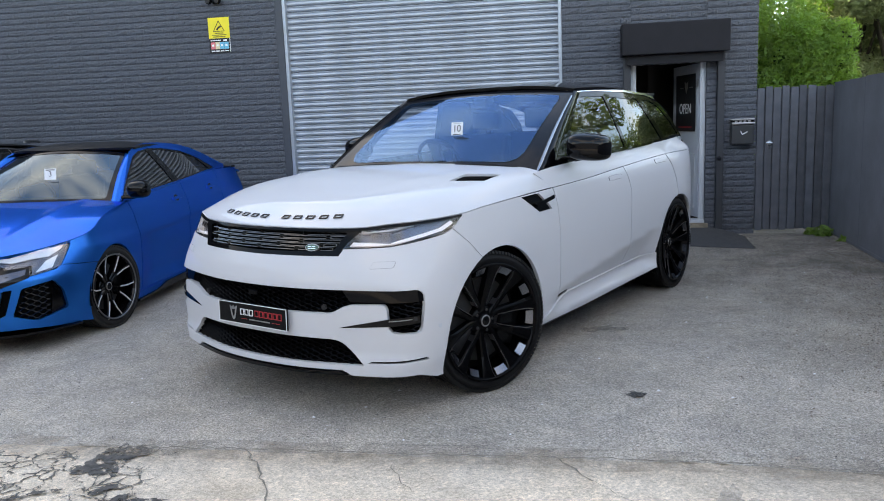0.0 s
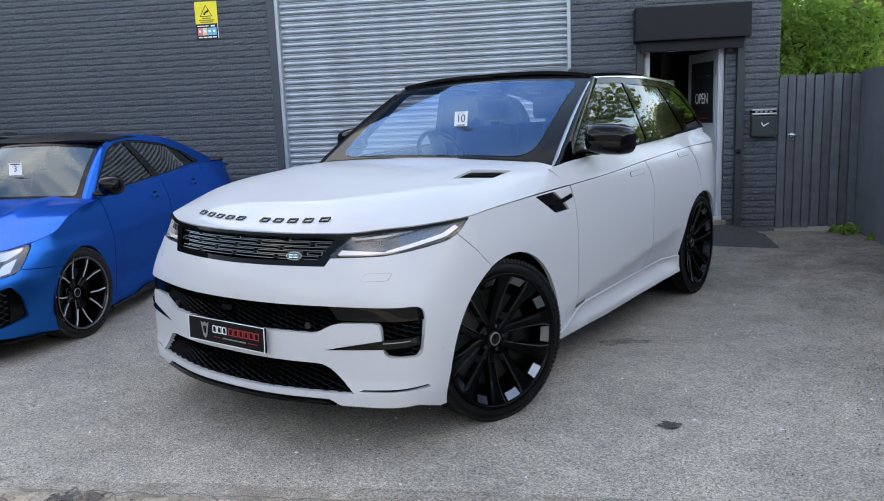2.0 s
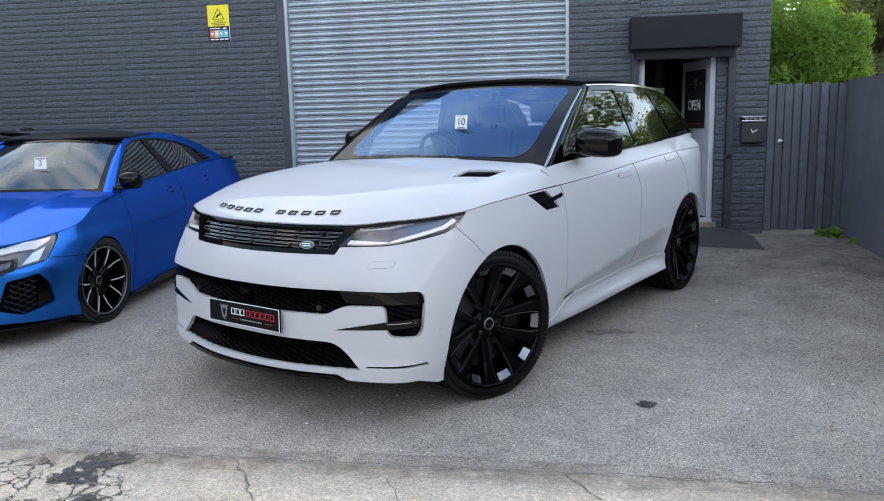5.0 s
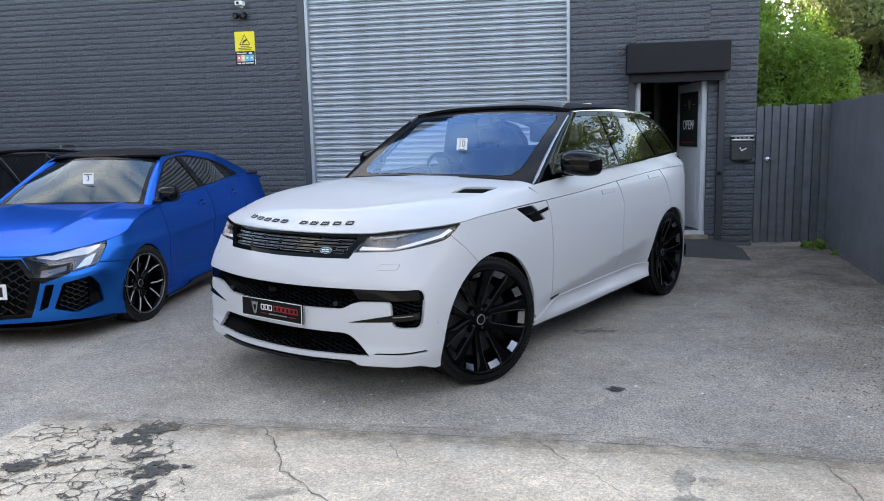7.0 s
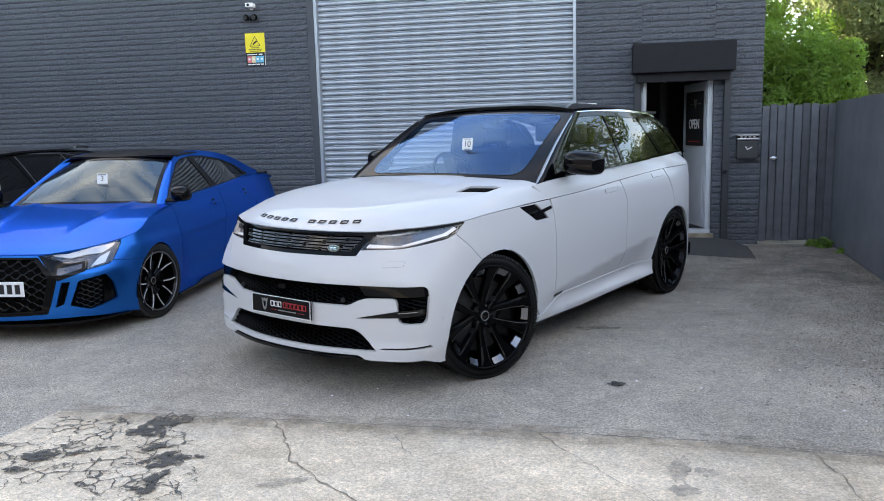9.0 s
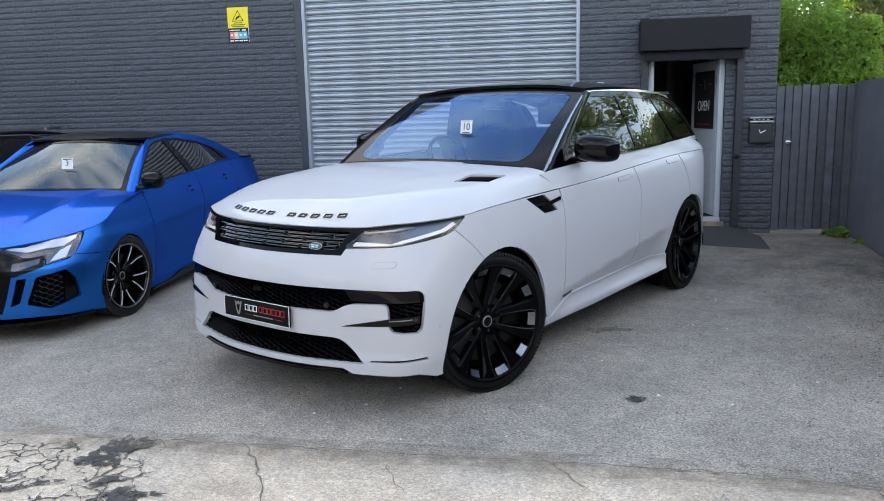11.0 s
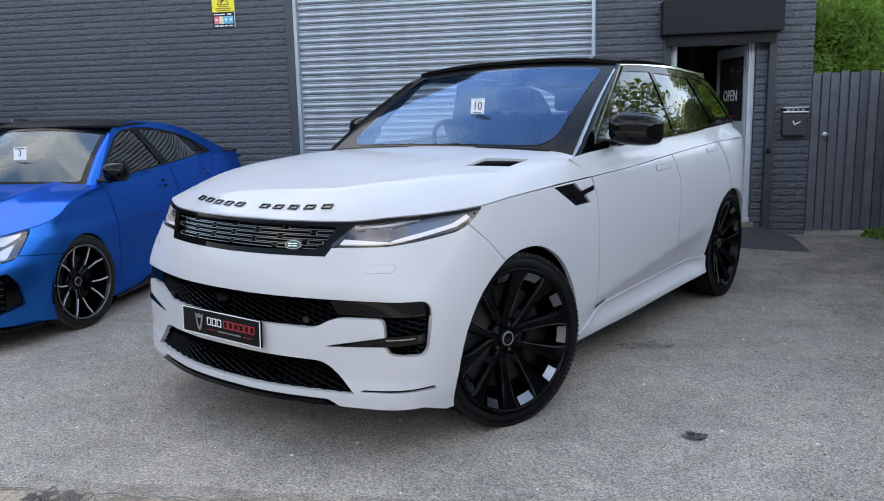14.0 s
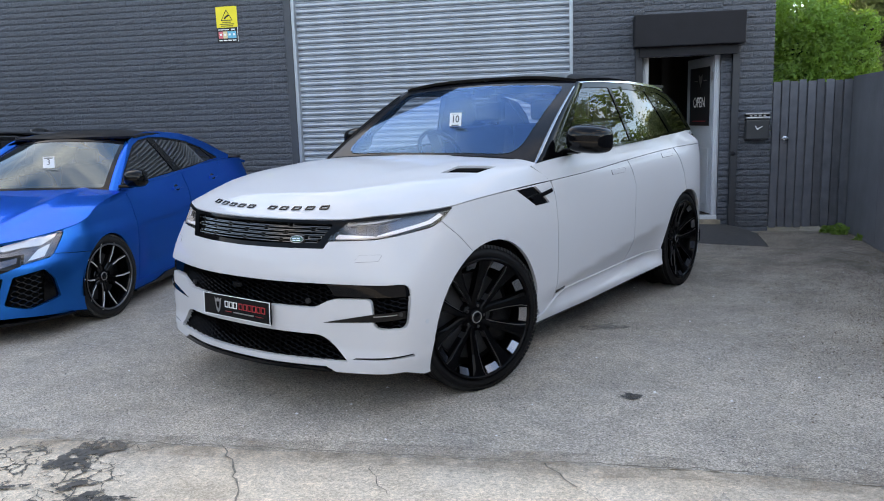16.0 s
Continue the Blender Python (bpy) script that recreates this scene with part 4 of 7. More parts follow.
def suv_bonnet():
    edge = [(x, y) for x, y in zip(_ex, _ey)]
    rear = [(-.70 - .0 * (1 - (y / .9) ** 2) - .06 * (1 - (y / .9) ** 2), y) for y in np.linspace(.86, -.86, 18)]
    out = edge[::-1]
    full = [(x, -y) for x, y in edge[1:]][::-1] + edge + rear
    vents = [rounded([(-.030, g * .702), (-.200, g * .826), (-.388, g * .827), (-.250, g * .664)], .006) for g in (1, -1)]
    part("bonnet", skin(bonnet, full, vents, .028, .022, e=2.6e-2), M["white"], suv, "white clamshell bonnet")
    for g, v in zip((1, -1), vents):
        low = lambda u, w: tuple(c + o for c, o in zip(bonnet(u, w), (0, 0, -.012)))
        part("bonnet_vent", skin(low, v, (), .04, 0), M["gloss"], suv, "gloss black bonnet vent")
        for k in range(3):
            a0, a1 = (.25 + .2 * k), (.33 + .2 * k)
            P = [np.array(p) for p in ((-.07, g * .706), (-.205, g * .806), (-.352, g * .808), (-.240, g * .684))]
            L = lambda t: (P[0] * (1 - t) + P[3] * t, P[1] * (1 - t) + P[2] * t)
            (p0, p1), (q0, q1) = L(a0), L(a1)
            poly = [p0, p1, q1, q0]
            part("vent_slat", skin(lambda u, w: tuple(c + o for c, o in zip(bonnet(u, w), (0, 0, -.004))), poly if g > 0 else poly[::-1], (), .05, .006), M["cavity"], suv)
    # raised marks along the nose, plain shapes
    n = 11
    for i in range(n):
        if i == 5:
            continue
        y = .425 - .85 * i / (n - 1)
        y = -y
        x = np.interp(abs(y), _ey[:50], _ex[:50]) - .078
        bx, by, bz = (float(np.asarray(c).ravel()[0]) for c in bonnet(np.array([x]), np.array([y])))
        e = 0.02
        zf = float(np.ravel(bonnet(np.array([x + e]), np.array([y]))[2])[0])
        zl = float(np.ravel(bonnet(np.array([x]), np.array([y + e]))[2])[0])
        slope = (np.interp(abs(y) + .02, _ey[:50], _ex[:50]) - np.interp(abs(y) - .02, _ey[:50], _ex[:50])) / .04 * np.sign(y)
        tx = Vector((slope, 1, (zl - bz) / e + slope * (zf - bz) / e)).normalized()
        up = Vector((e, 0, zf - bz)).normalized()
        nz = up.cross(tx).normalized()
        if nz.z < 0:
            nz = -nz
        ty = nz.cross(tx)
        mm = Matrix((tx, ty, nz)).transposed().to_4x4()
        mm.translation = Vector((bx, by, bz)) + nz * .003
        b = bmesh.new()
        w, h, t = .0245, .0155, .0054
        for q in ((-w, w, h - t, h), (-w, w, -h, t - h), (-w, -w + t, t - h, h - t), (w - t, w, t - h, h - t)):
            box(*q, -.002, .004, bm=b)
        ob = part("nose_mark", b, M["gloss"], suv, "raised gloss black mark")
        ob.matrix_local = mm


# greenhouse of the SUV
M["strip"] = mat("silver_strip", (0.40, 0.41, 0.43), 0.15, metal=1.0)


def windscreen(a, v):
    """a from -1 (its right) to 1 (its left), v from the cowl to the roof."""
    y = a * (0.882 + (0.742 - 0.882) * v)
    z = 1.150 + (1.690 - 1.150) * v + 0.012 * np.sin(np.pi * v) - (0.018 + .018 * v) * np.abs(a) ** 2.2
    x = -0.640 + (-1.545 + 0.640) * v + 0.020 * np.sin(np.pi * v) - 0.05 * (1 - .6 * v) * np.abs(a) ** 2 + 0.04 * v * np.abs(a) ** 2.4
    return x, y, z


def flank(x, z):
    """The left side glass: leans in towards the roof and the tail."""
    b = belt(x)
    y = 0.898 - 0.30 * (z - b) - 0.12 * (z - b) ** 2 - 0.09 * smooth01(-x, 2.2, 3.9)
    return x, y + 0 * z, z


_rz = spline([-4, -3.7, -3.45, -3.1, -2.6, -2.0, -1.7, -1.5, -1.3], [1.34, 1.49, 1.605, 1.695, 1.745, 1.752, 1.738, 1.712, 1.66])
_re = spline([-4, -3.7, -3.45, -3.1, -2.6, -2.0, -1.7, -1.5, -1.3], [1.28, 1.43, 1.535, 1.615, 1.666, 1.688, 1.683, 1.668, 1.62])


def roof(x, y):
    w = 0.748 - 0.07 * smooth01(-x, 2.2, 3.9)
    q = np.clip(np.abs(y) / w, 0, 1.1)
    return x, y, _rz(x) - (_rz(x) - _re(x)) * q**3.0


def suv_glass():
    ws = [(-1, .0), (1, .0), (1, 1), (-1, 1)]
    ws_hole = rounded([(.84, .115), (.905, .93), (-.905, .93), (-.84, .115)], [.16, .07, .07, .16], 6)
    part("windscreen_frame", skin(windscreen, dense(ws, .1), [ws_hole], .05, .012), M["frit"], suv, "black windscreen border")
    part("windscreen", skin(windscreen, ws_hole, (), .06, 0, lift=.003), M["coated"], suv, "windscreen that mirrors the blue sky")
    for g in (1, -1):
        f = flank
        sk = lambda poly, holes=(), step=.05, rim=.01, lift=0.0: skin(lambda u, v: f(-u, v), [(-x, z) for x, z in poly], [[(-x, z) for x, z in h] for h in holes], step, rim, g, lift)
        bl = lambda x, d=0.0: (x, float(belt(x)) + d)
        # outline of the whole side glass band: front corner at the pillar foot, up along the pillar, roof edge, tail
        band = [bl(x, -.004) for x in np.linspace(-.80, -3.55, 24)] + [(-3.40, 1.44), (-3.17, 1.575), (-2.9, 1.628), (-2.4, 1.652), (-1.9, 1.660), (-1.62, 1.655), (-1.50, 1.625)]
        w1 = [bl(x, .016) for x in np.linspace(-1.05, -2.075, 8)] + [(-1.985, 1.622), (-1.62, 1.617), (-1.55, 1.600)]
        w0 = [bl(-.92, .016), bl(-1.015, .016), (-1.10, 1.32)]
        w2 = [bl(x, .016) for x in np.linspace(-2.125, -2.94, 6)] + [(-2.64, 1.600), (-2.035, 1.618)]
        w3 = [bl(x, .018) for x in np.linspace(-3.03, -3.47, 5)] + [(-3.36, 1.40), (-3.15, 1.535), (-2.95, 1.588), (-2.74, 1.598)]
        wins = [rounded(w, .012, 2) for w in (w1, w2, w3)]
        part("window_frame", sk(band, wins, .04, .014), M["gloss"], suv, "gloss black pillars and window frame")
        for k, w in enumerate(wins):
            c = np.mean(np.array(w), 0)
            big = [tuple(c + (np.array(p) - c) * 1.02) for p in w]
            pane = sk(big, (), .08, 0, -.005)
            if g < 0:
                pane = (pane[0], [f[::-1] for f in pane[1]], -pane[2])
            part("side_window", pane, M["clear" if k == 0 else "tint"], suv, "side window" if k == 0 else "dark tinted side window")
        # bright trims over the glass and along the pillar
        tr = [(-1.53, 1.660), (-1.66, 1.670), (-1.9, 1.676), (-2.4, 1.672), (-2.9, 1.650), (-3.08, 1.622)]
        tr = tr + [(x, z - .017) for x, z in tr[::-1]]
        part("roof_trim", sk(tr[::-1], (), .05, .006, .004), M["chrome"], suv, "bright roof trim")
        # pillar between windscreen and side glass
        A = np.stack(windscreen(np.full(14, 1.0), np.linspace(0, 1, 14)), 1)
        V, F = [], []
        for i, p in enumerate(A):
            t = i / 13
            q = np.array(flank(np.array([p[0] - .12 + .03 * t]), np.array([max(float(belt(p[0] - .12)) - .0, p[2] - .015 - .03 * (1 - t))]))).ravel()
            mid = (p + q) / 2 + np.array([.012, .016, .010]) * (1 - .5 * t)
            V += [p - np.array([0, .006, .002]), p + np.array([.004, .006, .006]), mid, q]
        for i in range(13):
            for k in range(3):
                F.append((4 * i + k, 4 * i + k + 1, 4 * i + 5 + k, 4 * i + 4 + k))
        V = np.array(V)
        if g < 0:
            V = V * [1, -1, 1]
            F = [x[::-1] for x in F]
        part("a_pillar", (V, F), M["gloss"], suv, "gloss black windscreen pillar", smooth=True)
        L = V.reshape(-1, 4, 3)
        e = np.array([.004, g * .003, .004])
        V2 = np.concatenate([np.stack([L[:, 1] + e * .6, L[:, 1] * .82 + L[:, 2] * .18 + e * 1.1, L[:, 1] * .64 + L[:, 2] * .36 + e * .8], 1)]).reshape(-1, 3)
        F2 = [(3 * i + k, 3 * i + k + 1, 3 * i + 4 + k, 3 * i + 3 + k) for i in range(12) for k in range(2)]
        part("pillar_trim", (V2, F2 if g > 0 else [f[::-1] for f in F2]), M["strip"], suv, "bright strip along the windscreen pillar", smooth=True)
    # roof
    xs = np.linspace(-1.52, -3.58, 24)
    fr = [tuple(np.array(windscreen(np.array([a]), np.array([1.0]))).ravel()[:2]) for a in np.linspace(-1, 1, 15)]
    wd = lambda x: 0.748 - 0.07 * float(smooth01(-x, 2.2, 3.9))
    out = fr + [(x, wd(x)) for x in np.linspace(-1.62, -3.58, 20)] + [(x, -wd(x)) for x in np.linspace(-3.58, -1.62, 20)]
    part("roof", skin(roof, out, (), .06, .02), M["gloss"], suv, "gloss black panoramic roof")
    part("spoiler", box(-3.56, -3.42, -.50, .50, 1.520, 1.545, .010), M["gloss"], suv)
    part("rear_glass", (np.array([(-3.50, -.64, 1.56), (-3.50, .64, 1.56), (-3.76, .78, 1.20), (-3.76, -.78, 1.20)]), [(0, 1, 2, 3)]), M["tint"], suv, "dark rear window")
    for x in (-3.00, -3.24):
        part("roof_aerial", box(x - .06, x + .06, -.02, .05, 1.70, 1.768, .014), M["white"], suv)
    # mirrors
    for g in (1, -1):
        b = bmesh.new()
        bmesh.ops.create_uvsphere(b, u_segments=28, v_segments=18, radius=1)
        for v in b.verts:
            x, y, z = v.co
            sq = lambda c, p: math.copysign(abs(c) ** p, c)
            x, y, z = sq(x, .75), sq(y, .55), sq(z, .58)
            if x < 0:
                x *= .45
            taper = (1 - .10 * (y > 0) * y) * (1 if z > 0 else .92 + .10 * y)
            v.co = ((-1.10 if g > 0 else -1.18) + .125 * x - .03 * y, g * ((1.062 if g > 0 else .95) + .128 * y), (1.280 if g > 0 else 1.30) + .092 * z * taper - .006 * y)
        if g < 0:
            bmesh.ops.reverse_faces(b, faces=b.faces)
        mir = part("mirror", b, M["gloss"], suv, "gloss black door mirror", smooth=True)
        part("mirror_arm", box(-1.16, -1.06, min(g * .86, g * 1.0), max(g * .86, g * 1.0), 1.195, 1.228, .012), M["gloss"], mir)
    # wiper
    w0, w1 = (np.array([float(np.ravel(c)[0]) for c in windscreen(np.array([a]), np.array([v]))]) for a, v in ((.86, .045), (.35, .055)))
    part("wiper", tube([w0 + [.015, 0, .018], (w0 + w1) / 2 + [.02, 0, .022], w1 + [.015, 0, .018]], .011, 6), M["satin"], suv, "black wiper arm")
    part("wiper", tube([w0 * [1, 0, 1] + [.02, -.1, .03], w1 * [1, -1, 1] + [.02, 0, .02], w0 * [1, -1, 1] + [.015, 0, .018]], .011, 6), M["satin"], suv, "black wiper arm")
    part("cowl", skin(lambda u, v: (u, v, 1.140 + 0 * u), [(-.95, -.80), (-.66, -.80), (-.66, .80), (-.95, .80)], (), .2, .03), M["plastic"], suv)
    # cabin
    part("dashboard", box(-1.32, -.80, -.80, .80, 1.02, 1.185, .06, 3), M["interior"], suv, "dark dashboard")
    part("floor", box(-3.7, -.7, -.85, .85, .45, .55), M["interior"], suv)
    part("headliner", box(-3.4, -1.62, -.62, .62, 1.645, 1.665), M["interior"], suv)
    V, F = lathe([(.185 + .016 * math.cos(a), .016 * math.sin(a)) for a in np.linspace(0, 2 * math.pi, 9)[:-1]], 32, "z", True)
    sw = part("steering_wheel", (V, F), M["interior"], suv, "black steering wheel", smooth=True)
    sw.matrix_local = pose(-1.45, -.38, 1.18, 0, -62, 0)
    part("wheel_boss", box(-.17, .17, -.05, .05, -.02, .02, .015), M["interior"], sw)
    for y in (.38, -.38):
        for x, h in ((-1.95, 1.0), (-2.85, .98)):
            part("seat", box(x - .05, x + .5, y - .26, y + .26, .62, .78, .05, 3), M["interior"], suv)
            b = box(-.07, .07, -.26, .26, 0, .66, .05, 3)
            bmesh.ops.transform(b, matrix=pose(x, y, .72, 0, -12, 0), verts=b.verts)
            part("backrest", b, M["interior"], suv)
            part("headrest", box(x - .26, x - .16, y - .13, y + .13, 1.40, 1.58, .04, 3), M["interior"], suv)
    # mirror pod and card on the windscreen
    part("rear_view_mirror", box(-1.56, -1.50, -.12, .12, 1.54, 1.60, .02), M["interior"], suv)
    part("sensor_pod", box(-1.58, -1.46, -.06, .06, 1.57, 1.645, .02), M["plastic"], suv)
    c = [float(np.ravel(q)[0]) for q in windscreen(np.array([.075]), np.array([.47]))]
    mm = pose(c[0] + .060, c[1] + .055, c[2] + .012, 0, -8, 0) @ pose(0, 0, 0, 90, 0, 90)
    b = box(-.048, .048, -.045, .045, 0, .002)
    card = part("number_card", b, M["paper"], suv, "white card with a stock number")
    card.matrix_local = mm
    flat_text("numeral", "10", .068, M["black"], card, Matrix.Translation((0, .0, .0035)), .0005)
    part("print_bar", box(-.03, .03, .034, .038, .002, .0035), M["steel"], card)
    part("print_bar", box(-.03, .03, -.042, -.036, .002, .0035), M["black"], card)


suv_body()
suv_bonnet()
suv_glass()
SR, SRIM, SW = 0.390, 0.322, 0.285
wheel("front_left_wheel", SR, SRIM, SW, suv_spokes, M["wheel"], suv, pose(-.01, .868, SR, 0, 0, -18), "black alloy wheel with paired spokes", dish=.002)
wheel("front_right_wheel", SR, SRIM, SW, suv_spokes, M["wheel"], suv, pose(-.03, -.855, SR, 0, 0, 163), "black alloy wheel with paired spokes", dish=.002)
wheel("rear_left_wheel", SR, SRIM, SW, suv_spokes, M["wheel"], suv, pose(AX - .005, .842, SR, 0, 24, 0), "black alloy wheel with paired spokes", dish=.002)
wheel("rear_right_wheel", SR, SRIM, SW, suv_spokes, M["wheel"], suv, pose(AX, -.855, SR, 0, 0, 180), "black alloy wheel with paired spokes", dish=.002)


# ---- front details of the SUV ----
def suv_face():
    # grille frame with an opening, dark back and rows of long rings
    top = lambda y: float(zline(abs(sy(y)))) - .009
    frame_out = [(sy(-.615), top(.61)), (sy(-.525), .832), (sy(-.50), .826), (sy(0), .819), (sy(.50), .826), (sy(.525), .832), (sy(.615), top(.61)), (sy(.3), top(.3)), (0, top(0)), (sy(-.3), top(.3))]
    hole = rounded([(sy(-.545), .942), (sy(-.485), .852), (sy(0), .842), (sy(.485), .852), (sy(.545), .942), (sy(0), .946)], [.015, .025, .1, .025, .015, .1])
    part("grille_frame", skin(pushed(shell, .002), frame_out, [hole], .03, .03), M["trim"], suv, "gloss black grille surround")
    part("grille_back", skin(pushed(shell, .05), [(sy(-.56), .95), (sy(-.50), .84), (sy(.50), .84), (sy(.56), .95)], (), .08, 0), M["cavity"], suv)
    z0, rows = .859, 5
    for r in range(rows):
        z = z0 + r * .0185
        half = .47 + .018 * r
        k = 4
        w = 2 * half / (k - .5)
        for i in range(-1, k + 1):
            a = -half + (i + (.5 if r % 2 else 0) - .25) * w
            b = a + w * .90
            a, b = max(a, -half), min(b, half)
            if b - a < .05:
                continue
            h = .0063
            loop = [(sy(u), z - h) for u in np.linspace(a, b, 7)] + [(sy(u), z + h) for u in np.linspace(b, a, 7)]
            ring(pushed(shell, .012), loop, .0025, material="ringblack")
            if b < half - .02:
                ring(pushed(shell, .014), [(sy(b), z), (sy(b + w * .05), z), (sy(b + w * .1), z)], .0035, name="grille_link", closed=False)
    # oval badge, plain
    V, F = [], []
    c = np.array([float(np.ravel(q)[0]) for q in shell(np.array([sy(.362)]), np.array([.866]))])
    for name, rx, rz, d, mt in (("badge_rim", .038, .0190, .010, "steel"), ("badge", .035, .0160, .0125, "badge")):
        ob = part(name, (lambda n=28: ([(d, 0, 0)] + [(d - .002, rx * math.cos(2 * math.pi * i / n), rz * math.sin(2 * math.pi * i / n)) for i in range(n)] + [(-.01, rx * math.cos(2 * math.pi * i / n), rz * math.sin(2 * math.pi * i / n)) for i in range(n)], [(0, 1 + i, 1 + (i + 1) % n) for i in range(n)] + [(1 + i, 1 + n + i, 1 + n + (i + 1) % n, 1 + (i + 1) % n) for i in range(n)]))(), M[mt], suv, "green oval badge with a bright rim" if name == "badge" else "", smooth=False)
        ob.matrix_local = pose(c[0] - .004, c[1], c[2], 0, -18, 18)
    b = bmesh.new()
    for y0, y1, z1 in ((-.022, -.002, .004), (.003, .020, .004), (-.020, -.004, -.006), (.0, .022, -.006)):
        box(.012, .0140, y0, y1, z1 - .002, z1 + .002, bm=b)
    ob = part("badge_mark", b, M["chrome"], suv)
    ob.matrix_local = pose(c[0] - .004, c[1], c[2], 0, -18, 18)
    zs = np.linspace(sx(.285), -sx(.285), 70)
    seal = [(s, float(zline(abs(s))) - .002) for s in zs] + [(s, float(zline(abs(s))) - .014) for s in zs[::-1]]
    part("bonnet_seal", skin(pushed(shell, -.0015), seal, (), .03, .014), M["trim"], suv, "black seal under the bonnet edge")
    for g in (1, -1):
        f = lambda d: pushed(shell, d)
        up = [(g * s, float(zline(s)) - .012) for s in np.linspace(sy(.625), sx(.285), 16)]
        lo = [(g * s, z) for s, z in ((sx(.292), .990), (sx(.352), .946), (sx(.42), .920), (sy(.90), .890), (sy(.82), .876), (sy(.68), .869), (sy(.535), .866), (sy(.54), .880))]
        out = up + lo
        out = out if g < 0 else out[::-1]
        lamp = part("headlamp", skin(f(.05), out, (), .04, 0), M["lampdark"], suv, "slim headlamp with white daytime light bar")
        part("lamp_lens", skin(f(.001), out, (), .03, .05), M["lens"], lamp).visible_shadow = False
        # light bar: inner foot, then along the lower edge and up into the tip
        foot = [(sy(.560), .874), (sy(.72), .878), (sy(.80), .883), (sy(.80), .886), (sy(.72), .889), (sy(.575), .893)]
        hook = [(sy(.80), .882), (sy(.895), .898), (sx(.42), .930), (sx(.345), .962), (sx(.37), .974), (sx(.44), .945), (sy(.885), .911), (sy(.80), .890)]
        for bar in (foot, hook):
            bar = [(g * s, z) for s, z in bar]
            part("light_bar", skin(f(.016), bar if g > 0 else bar[::-1], (), .025, .02), M["drl"], lamp, "white light bar")
        bar2 = [(sy(.60), .934), (sy(.78), .945), (sy(.90), .966), (sy(.90), .972), (sy(.76), .953), (sy(.61), .941)]
        bar2 = [(g * s, z) for s, z in bar2]
        part("lamp_trim", skin(f(.02), bar2 if g > 0 else bar2[::-1], (), .03, .02), M["steel"], lamp)
        for y0 in (.68, .755, .83):
            p = [(g * sy(y0 - .028), .908), (g * sy(y0 + .028), .914), (g * sy(y0 + .028), .940), (g * sy(y0 - .028), .934)]
            pj = part("projector", skin(f(.030), rounded(p if g > 0 else p[::-1], .006), (), .03, .03), M["lampdark"], lamp, "lamp module")
            p = [(g * sy(y0 - .02), .914), (g * sy(y0 + .02), .919), (g * sy(y0 + .02), .934), (g * sy(y0 - .02), .929)]
            part("module_glass", skin(f(.027), p if g > 0 else p[::-1], (), .03, .01), M["gloss"], lamp)
    # registration plate holder with a dealer's plate: plain marks
    plate = part("dealer_plate", box(-.006, .006, -.268, .268, -.058, .058, .004), M["satin"], suv, "black dealer plate with white and red marks")
    plate.matrix_local = pose(.832, 0, .500, 0, -2, 0)
    part("plate_edge", frame_bm(.268, .058, .004, .0062, .0085), M["paper"], plate)
    # x right along the plate when seen from ahead is -y
    def marks(name, ys, w, h, z, mt, lab=""):
        for y in ys:
            part(name, frame_bm(w / 2, h / 2, .0042, .0062, .0085, (y, z)), M[mt], plate, lab)
    marks("white_mark", (-.075, -.040, -.005), .029, .034, .010, "paper")
    marks("red_mark", (.040, .076, .111, .146, .181, .216), .030, .034, .010, "red")
    part("print_bar", box(.006, .0080, -.020, .14, -.030, -.024), M["steel"], plate)
    part("print_bar", box(.006, .0080, -.085, -.035, -.028, -.026), M["red"], plate)
    part("print_bar", box(.006, .0080, .155, .215, -.028, -.026), M["red"], plate)
    # plain crest: a shield with two prongs
    poly = [(-.145 - .03, .040), (-.145 - .012, .030), (-.145, .040), (-.145 + .012, .030), (-.145 + .03, .040), (-.145 + .022, .0), (-.145 + .014, -.030), (-.145, -.042), (-.145 - .014, -.030), (-.145 - .022, .0)]
    V = [(.0085, y, z) for y, z in poly]
    part("crest", (V, [tuple(range(len(V)))]), M["steel"], plate, "plain grey crest")
    poly = [(-.145 + (y + .145) * .45, z * .5) for y, z in poly]
    part("crest_field", ([(.0092, y, z) for y, z in poly], [tuple(range(len(poly)))]), M["satin"], plate)


M["ringblack"] = mat("dark_chrome", (0.13, 0.127, 0.122), 0.16, metal=0.8)


def frame_bm(hw, hh, t, x0, x1, c=(0, 0)):
    """A flat rectangular frame facing x."""
    b = bmesh.new()
    box(x0, x1, c[0] - hw, c[0] + hw, c[1] + hh - t, c[1] + hh, bm=b)
    box(x0, x1, c[0] - hw, c[0] + hw, c[1] - hh, c[1] - hh + t, bm=b)
    box(x0, x1, c[0] - hw, c[0] - hw + t, c[1] - hh + t, c[1] + hh - t, bm=b)
    box(x0, x1, c[0] + hw - t, c[0] + hw, c[1] - hh + t, c[1] + hh - t, bm=b)
    return b


M["badge"] = mat("badge_green", (0.012, 0.06, 0.035), 0.3, coat=0.4)
M["lampdark"] = mat("lamp_dark_chrome", (0.085, 0.098, 0.13), 0.18, metal=0.8)
suv_face()


